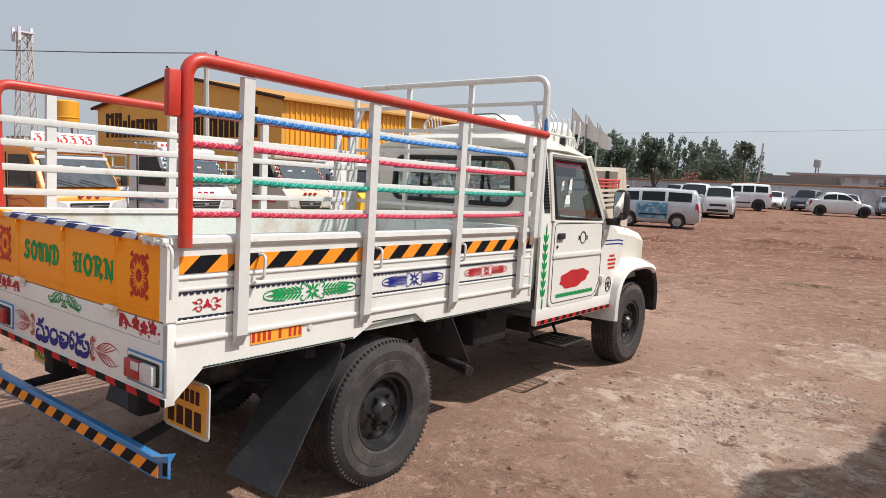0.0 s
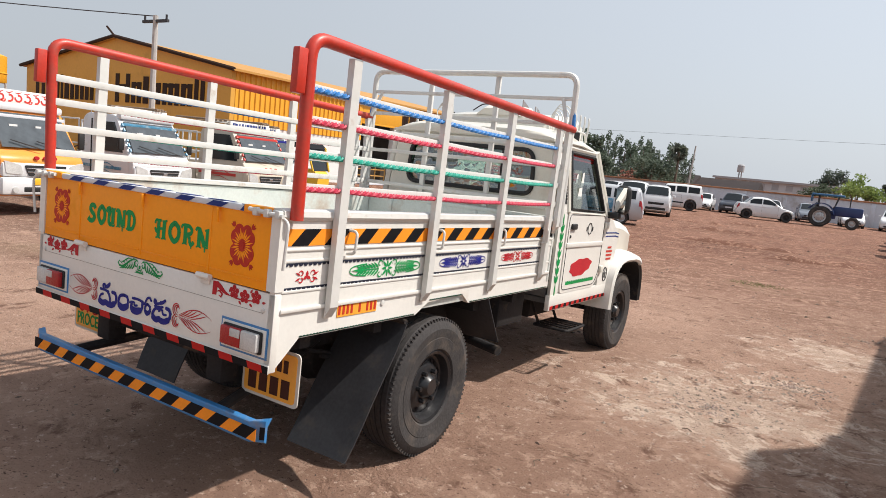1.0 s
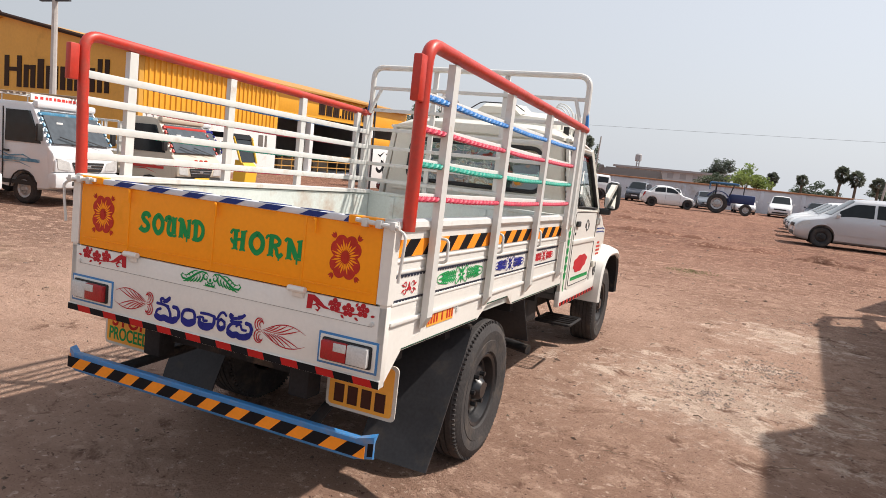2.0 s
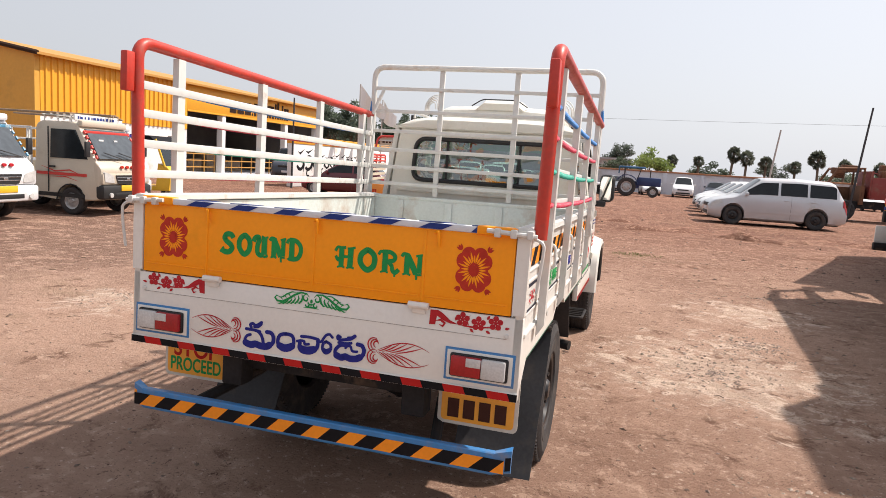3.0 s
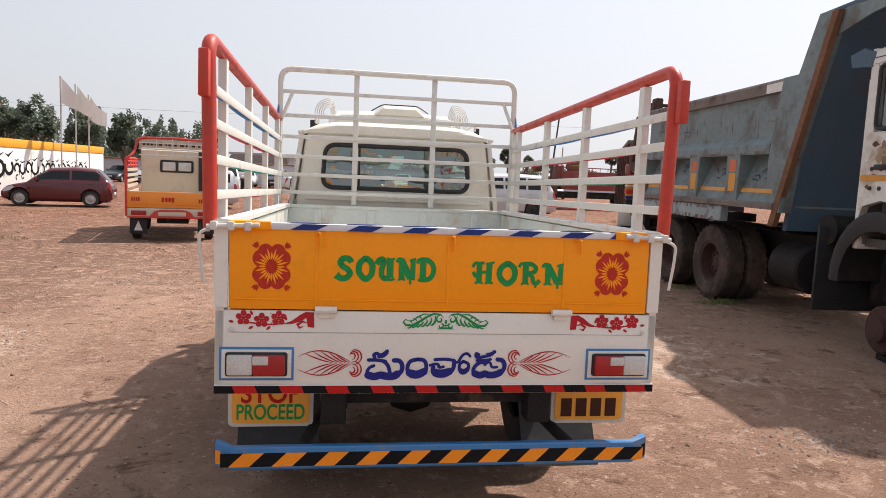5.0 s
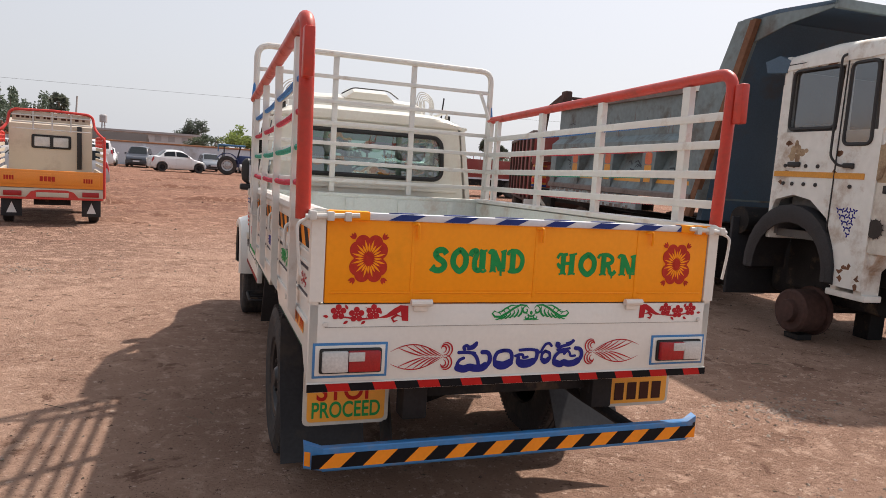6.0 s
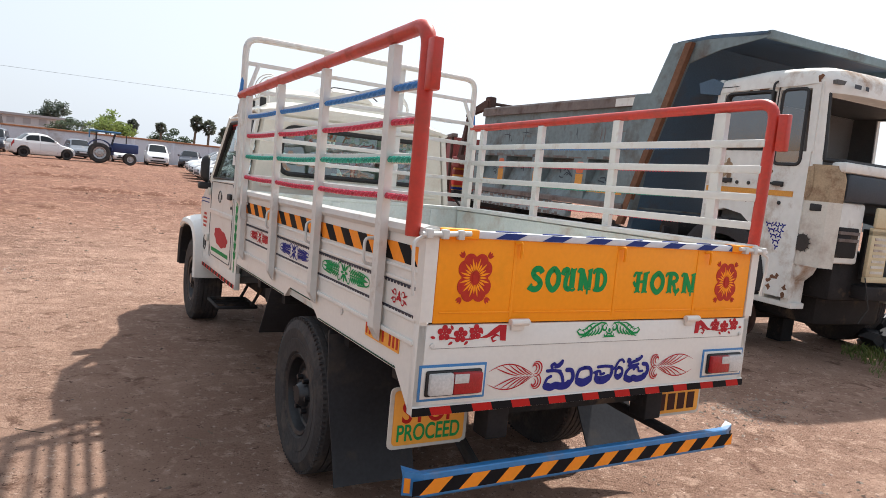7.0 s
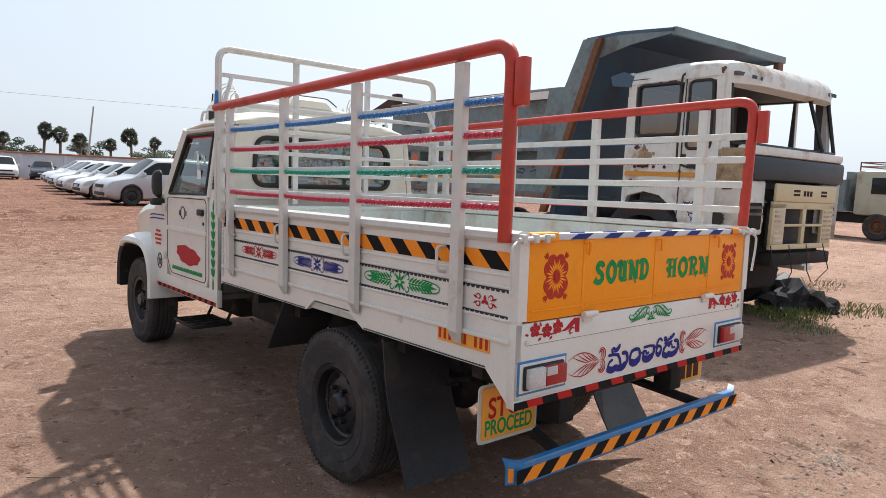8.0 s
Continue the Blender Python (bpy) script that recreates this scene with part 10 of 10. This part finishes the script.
        rings.append([(-0.5, y, z), (0.05, y, z), (0.065, (y + y2) / 2, (z + z2) / 2), (0.045, y2, z2), (0.03, y2, z2), (0.03, y - 0.0, z - 0.02), (-0.5, y, z - 0.02)])
    loft(bm, rings)
    guard = part("mudguard", bm, M["flap"], root, "black plastic mudguard over an empty wheel arch")
    guard.location.y = 0.30
    bm = boxes((-0.6, -0.5, 1.4, 2.5, 0.5, 1.35))
    part("arch_lining", bm, M["chassis"], root).location.y = 0.3
    # dark block and apron added to keep the ground under the cab in shade
    part("gearbox", boxes((-1.75, -0.62, 1.3, 3.0, 0.36, 0.98, 0.08)), M["chassis"], root, "dusty black mass added under the cab to deepen its shade")
    part("rear_apron", boxes((-Wd + 0.08, -0.06, 1.22, 1.26, 0.30, 1.2, 0.01)), M["flap"], root, "black apron added behind the axle to close off light")
    # dark deflector at the rear of the roof
    bm = bmesh.new()
    prism(bm, [(yb - 0.30, zr - 0.05), (yb - 0.26, zr - 0.17), (yb + 0.02, zr - 0.20), (yb + 0.06, zr - 0.08), (yb - 0.10, zr - 0.01)], "x", -0.42, 0.03)
    part("roof_deflector", bm, M["tip_dark"], cab, "dark blue deflector at the roof's rear corner")
    cab.location = (0, 0.27, 0.08)


tipper()


def red_lorry():
    root = thing("red_lorry", heading(13.4, 34.6, 88), "faded red lorry with open cargo body", "lorry")
    bm = boxes((-1.2, -1.12, -4.5, 1.9, 1.15, 2.1, 0.01), (1.12, 1.2, -4.5, 1.9, 1.15, 2.1, 0.01), (-1.2, 1.2, -4.5, 1.9, 1.08, 1.16), (-1.2, 1.2, 1.85, 1.95, 1.15, 2.4, 0.01))
    body = part("cargo_body", bm, M["lorry_red"], root, "faded red cargo body")
    bm = bmesh.new()
    for i in range(9):
        y = -4.4 + 0.78 * i
        box(bm, 1.19, 1.24, y - 0.05, y + 0.05, 1.1, 2.12)
    tube(bm, [(1.2, -4.5, 2.35), (1.2, 1.9, 2.35)], 0.03, 5)
    for i in range(14):
        y = -4.4 + 0.48 * i
        tube(bm, [(1.2, y, 2.1), (1.2, y, 2.35)], 0.02, 4)
    part("side_post", bm, M["lorry_red"], body)
    bm = boxes((-0.9, 0.9, -4.4, 3.6, 0.62, 0.95))
    part("chassis", bm, M["chassis"], root)
    bm = bmesh.new()
    for s in (-1, 1):
        tube(bm, [(s * 1.0, 2.2, 0.9), (s * 1.0, 2.2, 2.5), (s * 1.0, 3.3, 2.45), (s * 1.05, 3.7, 1.7), (s * 1.05, 3.7, 0.8)], 0.07, 6)
    box(bm, -1.05, 1.05, 3.55, 3.75, 0.75, 1.6, 0.03)
    box(bm, -1.05, 1.05, 2.1, 2.3, 0.8, 1.7, 0.03)
    box(bm, 0.95, 1.08, 2.3, 3.6, 0.8, 1.6, 0.02)
    part("cab_frame", bm, M["rust"], root, "stripped rusty cab frame")
    bm = bmesh.new()
    rng = random.Random(5)
    for i in range(9):
        box(bm, *(lambda x, y, z, w: (x, x + w, y, y + w * 1.4, z, z + w * 0.7, 0.03))(rng.uniform(-0.9, 0.4), rng.uniform(0.2, 3.0), rng.uniform(2.0, 2.4), rng.uniform(0.2, 0.5)))
    part("scrap_load", bm, M["rust"], root)
    for y in (-3.3, -2.2, 2.9):
        for s in (-1, 1):
            wheel(root, s * 0.98, y, 0.5, 0.5, 0.3, s, M["rubber"], M["rust"], 0.26, 0, 26, 0.4, 8)


red_lorry()


def far_lorry():
    root = thing("far_lorry", heading(26.8, 9.2, 172), "pale green lorry standing behind the tipper", "lorry")
    bm = boxes((-1.1, 1.1, 1.6, 3.3, 0.9, 2.55, 0.12))
    cab = part("cab", bm, M["far_green"], root)
    bm = boxes((-0.95, 0.95, 3.28, 3.33, 1.7, 2.35, 0.02), (1.07, 1.12, 2.2, 3.0, 1.7, 2.3, 0.02), (-1.12, -1.07, 2.2, 3.0, 1.7, 2.3, 0.02))
    part("window_glass", bm, M["car_glass"], cab)
    bm = boxes((-0.9, 0.9, 3.28, 3.36, 1.0, 1.5, 0.03))
    part("grille", bm, M["tip_cream"], cab)
    bm = boxes((-1.15, 1.15, -4.0, 1.4, 1.0, 1.1), (-1.15, -1.08, -4.0, 1.4, 1.1, 2.2), (1.08, 1.15, -4.0, 1.4, 1.1, 2.2), (-1.15, 1.15, 1.3, 1.4, 1.1, 2.5))
    part("cargo_body", bm, M["tip_grey"], root)
    bm = boxes((-0.9, 0.9, -3.8, 3.2, 0.6, 0.95))
    part("chassis", bm, M["chassis"], root)
    bm = bmesh.new()
    for z in (2.7, 2.85):
        tube(bm, [(-1.0, 1.7, z), (1.0, 1.7, z), (1.0, 2.9, z), (-1.0, 2.9, z)], 0.025, 5, closed=True)
    for x in (-1, 1):
        for y in (1.7, 2.9):
            tube(bm, [(x, y, 2.5), (x, y, 2.85)], 0.025, 5)
    part("roof_carrier", bm, M["rust"], cab)
    for y in (-2.6, 2.5):
        for s in (-1, 1):
            wheel(root, s * 0.95, y, 0.5, 0.5, 0.3, s, M["rubber"], M["rust"], 0.26, 0, 26, 0.4, 8)


M["far_green"] = material("pale_green_lorry_paint", (0.38, 0.40, 0.32), 0.6, vary=0.12, scale=2, dirt=(0.3, 0.22, 0.15), dirt_amount=0.4)
far_lorry()


def hidden_shade_lorry():
    """An unseen lorry body close behind the tipper, added to cast shade, its side turned along the yard."""
    # hidden by the tipper bed; only its shadow on the ground shows
    root = thing("hidden_shade_lorry", pose(5.25, 10.5, 0, 0, 0, -20.8), "unseen red lorry body behind the tipper, added for its shadow", "lorry")
    bm = boxes((0.6, 0.72, 0.1, 5.9, 0.62, 0.86), (1.48, 1.6, 0.1, 5.9, 0.62, 0.86))
    part("chassis", bm, M["chassis"], root)
    bm = boxes((0.0, 2.2, 0.0, 6.0, 0.88, 1.0, 0.01))
    body = part("cargo_floor", bm, M["dark_rust"], root)
    for name, b in (("side_wall", (0.0, 0.06, 0.0, 6.0, 1.0, 2.35, 0.01)), ("side_wall", (2.14, 2.2, 0.0, 6.0, 1.0, 2.35, 0.01)), ("end_wall", (0.06, 2.14, 0.0, 0.06, 1.0, 2.35, 0.01)), ("end_wall", (0.06, 2.14, 5.94, 6.0, 1.0, 2.35, 0.01))):
        part(name, boxes(b), M["lorry_red"], body, "faded red steel cargo wall")
    for i in range(7):
        y = 0.08 + 0.96 * i
        part("wall_rib", boxes((-0.05, 0.0, y - 0.05, y + 0.05, 0.95, 2.35, 0.01)), M["dark_rust"], body)
    part("top_rail", boxes((-0.05, 0.07, 0.0, 6.0, 2.35, 2.43, 0.015)), M["tip_rail"], body)
    for x, s in ((0.2, -1), (2.0, 1)):
        for y in (1.0, 2.1, 5.2):
            wheel(root, x, y, 0.5, 0.5, 0.26, s, M["dusty_tyre"], M["rim"], 0.28, 0, 28, 0.4, 5)


hidden_shade_lorry()


# ---- loose things on the ground ----
def stone_material(name, lo, hi):
    m = bpy.data.materials.new(name)
    m.use_nodes = True
    n, l = m.node_tree.nodes, m.node_tree.links
    b = n["Principled BSDF"]
    b.inputs["Roughness"].default_value = 0.9
    geo = n.new("ShaderNodeNewGeometry")
    mx = n.new("ShaderNodeMix")
    mx.data_type = "RGBA"
    mx.inputs["A"].default_value, mx.inputs["B"].default_value = (*lo, 1), (*hi, 1)
    l.new(geo.outputs["Random Per Island"], mx.inputs["Factor"])
    tx = n.new("ShaderNodeTexNoise")
    tx.inputs["Scale"].default_value = 60
    mu = n.new("ShaderNodeMix")
    mu.data_type, mu.blend_type = "RGBA", "MULTIPLY"
    mu.inputs["Factor"].default_value = 0.5
    l.new(mx.outputs["Result"], mu.inputs["A"])
    l.new(tx.outputs["Color"], mu.inputs["B"])
    l.new(mu.outputs["Result"], b.inputs["Base Color"])
    return m


M["pebble"] = stone_material("mixed_pebbles", (0.12, 0.074, 0.055), (0.34, 0.25, 0.195))
M["pale_rubble"] = stone_material("pale_rubble_stone", (0.24, 0.175, 0.14), (0.50, 0.40, 0.325))
M["dry_grass"] = stone_material("dry_grass_blade", (0.30, 0.25, 0.11), (0.42, 0.34, 0.18))
M["green_grass"] = stone_material("green_grass_blade", (0.12, 0.18, 0.04), (0.26, 0.29, 0.09))
M["twig"] = stone_material("dry_twig", (0.10, 0.07, 0.05), (0.38, 0.29, 0.20))
OCTA = ((1, 0, 0), (-1, 0, 0), (0, 1, 0), (0, -1, 0), (0, 0, 1), (0, 0, -1))
OCTA_F = ((0, 2, 4), (2, 1, 4), (1, 3, 4), (3, 0, 4), (2, 0, 5), (1, 2, 5), (3, 1, 5), (0, 3, 5))


def scatter(name, label, category, mat, seed, places):
    """Many small broken stones in one mesh: places gives (x, y, size) rows."""
    rng = random.Random(seed)
    vs, fs = [], []
    for x, y, r in places(rng):
        z = ground_height(x, y) + r * 0.12
        a = rng.uniform(0, 6.28)
        c, s = math.cos(a), math.sin(a)
        base = len(vs)
        sx, sy, sz = r * rng.uniform(0.7, 1.3), r * rng.uniform(0.6, 1.0), r * rng.uniform(0.35, 0.7)
        for px, py, pz in OCTA:
            k = rng.uniform(0.75, 1.25)
            qx, qy, qz = px * sx * k, py * sy * k, pz * sz * k
            tx, ty = rng.uniform(-0.25, 0.25) * r, rng.uniform(-0.25, 0.25) * r
            vs.append((x + qx * c - qy * s + tx, y + qx * s + qy * c + ty, z + qz))
        fs += [tuple(base + i for i in f) for f in OCTA_F]
    me = bpy.data.meshes.new(name)
    me.from_pydata(vs, [], fs)
    me.materials.append(mat)
    tagged(new(name, me), label, category, kind="stuff")


def yard_pebbles(rng):
    for _ in range(11000):
        x, y = rng.uniform(-7.5, 9.5), rng.uniform(-4.2, 13)
        if noise.noise(Vector((x * 0.7, y * 0.7, 3))) < rng.uniform(-0.5, 0.35):
            continue
        yield x, y, 0.004 + 0.011 * rng.random() ** 3
    for _ in range(2600):
        x, y = rng.uniform(-12, 22), rng.uniform(10, 34)
        yield x, y, 0.012 + 0.03 * rng.random() ** 3
    for _ in range(420):
        x, y = rng.uniform(-6, 9), rng.uniform(-4, 13)
        yield x, y, 0.014 + 0.018 * rng.random() ** 2


def pale_patch(rng):
    for cx, cy, rx, ry, k in ((1.95, 3.45, 0.9, 1.2, 600), (2.4, 4.6, 0.7, 0.7, 500), (-3.4, 3.4, 0.8, 0.7, 700), (1.7, -0.2, 0.7, 0.4, 500), (-2.3, 0.0, 0.5, 0.4, 260), (2.6, 1.2, 0.8, 0.5, 500), (-3.2, 6.8, 1.4, 0.6, 420), (2.9, 7.6, 1.6, 0.6, 420)):
        for _ in range(k):
            a, d = rng.uniform(0, 6.28), abs(rng.gauss(0, 0.55))
            yield cx + rx * d * math.cos(a), cy + ry * d * math.sin(a), 0.005 + 0.016 * rng.random() ** 3


scatter("pebbles", "countless small brown pebbles and grit on the dirt", "pebbles", M["pebble"], 21, yard_pebbles)
scatter("rubble", "pale broken stones scattered over the dirt", "rubble", M["pale_rubble"], 22, pale_patch)


def blades(bm, rng, cx, cy, rx, ry, count, h):
    for _ in range(count):
        a, d = rng.uniform(0, 6.28), rng.random() ** 0.7
        x, y = cx + rx * d * math.cos(a), cy + ry * d * math.sin(a)
        z = ground_height(x, y) - 0.005
        q = rng.uniform(0, 6.28)
        hh = h * rng.uniform(0.5, 1.3)
        dx, dy = math.cos(q), math.sin(q)
        w = 0.004 + 0.06 * h * rng.random()
        lean = hh * rng.uniform(0.2, 0.9)
        bm.faces.new([bm.verts.new(p) for p in ((x - dy * w, y + dx * w, z), (x + dy * w, y - dx * w, z), (x + dx * lean * 0.5, y + dy * lean * 0.5, z + hh * 0.7), (x + dx * lean, y + dy * lean, z + hh))])


def grass():
    rng = random.Random(33)
    bm = bmesh.new()
    for row in ((1.25, 11.4, 0.55, 0.3, 420, 0.03), (6.4, 2.0, 0.7, 0.45, 700, 0.09), (5.7, 1.5, 0.5, 0.3, 240, 0.06), (4.62, 5.85, 0.35, 0.15, 160, 0.07), (4.75, 7.1, 0.2, 0.12, 90, 0.06), (7.6, 1.6, 0.7, 0.4, 300, 0.08), (9.5, 3.0, 1.2, 0.5, 260, 0.07)):
        blades(bm, rng, *row)
    tagged(make("green_grass", bm, M["green_grass"], 0), "short green grass in small patches", "grass", kind="stuff")
    bm = bmesh.new()
    for row in ((-7.7, 11.4, 1.3, 0.5, 700, 0.06), (-6.4, 8.6, 0.8, 0.3, 160, 0.05)):
        blades(bm, rng, *row)
    tagged(make("dry_grass", bm, M["dry_grass"], 0), "thin dry yellow grass on the dirt", "grass", kind="stuff")


grass()


def twigs():
    rng = random.Random(41)
    bm = bmesh.new()
    for _ in range(150):
        x, y = rng.uniform(-6, 8), rng.uniform(-4, 11)
        a, ln = rng.uniform(0, 6.28), rng.uniform(0.03, 0.16)
        z = ground_height(x, y) + 0.006
        p = [(x + math.cos(a + rng.uniform(-0.3, 0.3)) * ln * t, y + math.sin(a + rng.uniform(-0.3, 0.3)) * ln * t, z + 0.006 * math.sin(3 * t)) for t in (0, 0.5, 1)]
        tube(bm, p, rng.uniform(0.0015, 0.004), 4)
    tagged(make("twigs", bm, M["twig"], 0), "small dry twigs and straw lying about", "twigs", kind="stuff")


twigs()


def soil_ridges():
    """Low humps and rut edges of red soil across the open yard."""
    rng = random.Random(52)
    bm = bmesh.new()
    rows = [(1.8, 18.0, 3.0, 20, 0.20), (4.2, 17.2, 2.2, -30, 0.24), (-0.5, 20.5, 4.0, 5, 0.18), (3.0, 22.5, 3.5, -12, 0.18), (7.0, 19.0, 3.0, 8, 0.14), (-3.5, 17.5, 2.4, 14, 0.16), (-2.0, 14.5, 1.6, -8, 0.12), (5.5, 14.0, 2.6, 12, 0.12)]
    for _ in range(46):
        rows.append((rng.uniform(-9, 16), rng.uniform(9, 42), rng.uniform(0.8, 3.5), rng.uniform(-30, 30), rng.uniform(0.06, 0.14)))
    for cx, cy, ln, a, h in rows:
        if abs(cx - 5.75) < 4 and cy > 22 or cx < -4.4 and cy > 21.0 and cy < 36:
            continue
        m = Matrix.Translation((cx, cy, 0)) @ Matrix.Rotation(radians(a), 4, "Z")
        ku, kv = 14, 7
        wd = rng.uniform(0.25, 0.5)
        grid = []
        for i in range(ku + 1):
            u = -1 + 2 * i / ku
            r = []
            for j in range(kv + 1):
                v = -1 + 2 * j / kv
                p = m @ Vector((u * ln / 2, v * wd + 0.25 * noise.noise(Vector((u * 2, cx, cy))), 0))
                z = h * max(0.0, (1 - u * u)) * max(0.0, (1 - v * v)) * (0.7 + 0.8 * noise.noise(Vector((p.x * 2.2, p.y * 2.2, 1)))) - 0.02
                r.append(bm.verts.new((p.x, p.y, ground_height(p.x, p.y) + z)))
            grid.append(r)
        for r0, r1 in zip(grid, grid[1:]):
            for j in range(kv):
                bm.faces.new((r0[j], r0[j + 1], r1[j + 1], r1[j]))
    ob = make("soil_ridges", bm, M["dirt"], 0)
    ob.data.shade_smooth()
    tagged(ob, "low ridges of loose red soil", "soil", kind="stuff")


soil_ridges()


def lumpy(name, x, y, rx, ry, h, seed, mat, label, category):
    rng = random.Random(seed)
    bm = bmesh.new()
    bmesh.ops.create_icosphere(bm, subdivisions=3, radius=1.0)
    for v in bm.verts:
        k = 1 + 0.55 * noise.noise(v.co * 1.9 + Vector((seed, 0, 0))) + 0.30 * abs(noise.noise(v.co * 3.6 + Vector((0, seed, 0)))) - 0.12 * abs(noise.noise(v.co * 9))
        v.co = Vector((v.co.x * rx * k, v.co.y * ry * k, max(-0.3, v.co.z) * h * k + 0.12 * h))
    ob = tagged(make(name, bm, mat, 12), label, category)
    ob.matrix_world = pose(x, y, 0, 0, 0, rng.uniform(0, 90))


lumpy("rubbish_sack", 6.9, 2.3, 0.44, 0.32, 0.34, 3, M["flap"], "crumpled black sack lying under the tipper front", "sack")
lumpy("rubbish_sack", 7.2, 2.0, 0.30, 0.26, 0.22, 5, M["chassis"], "small dusty black sack beside a larger one", "sack")
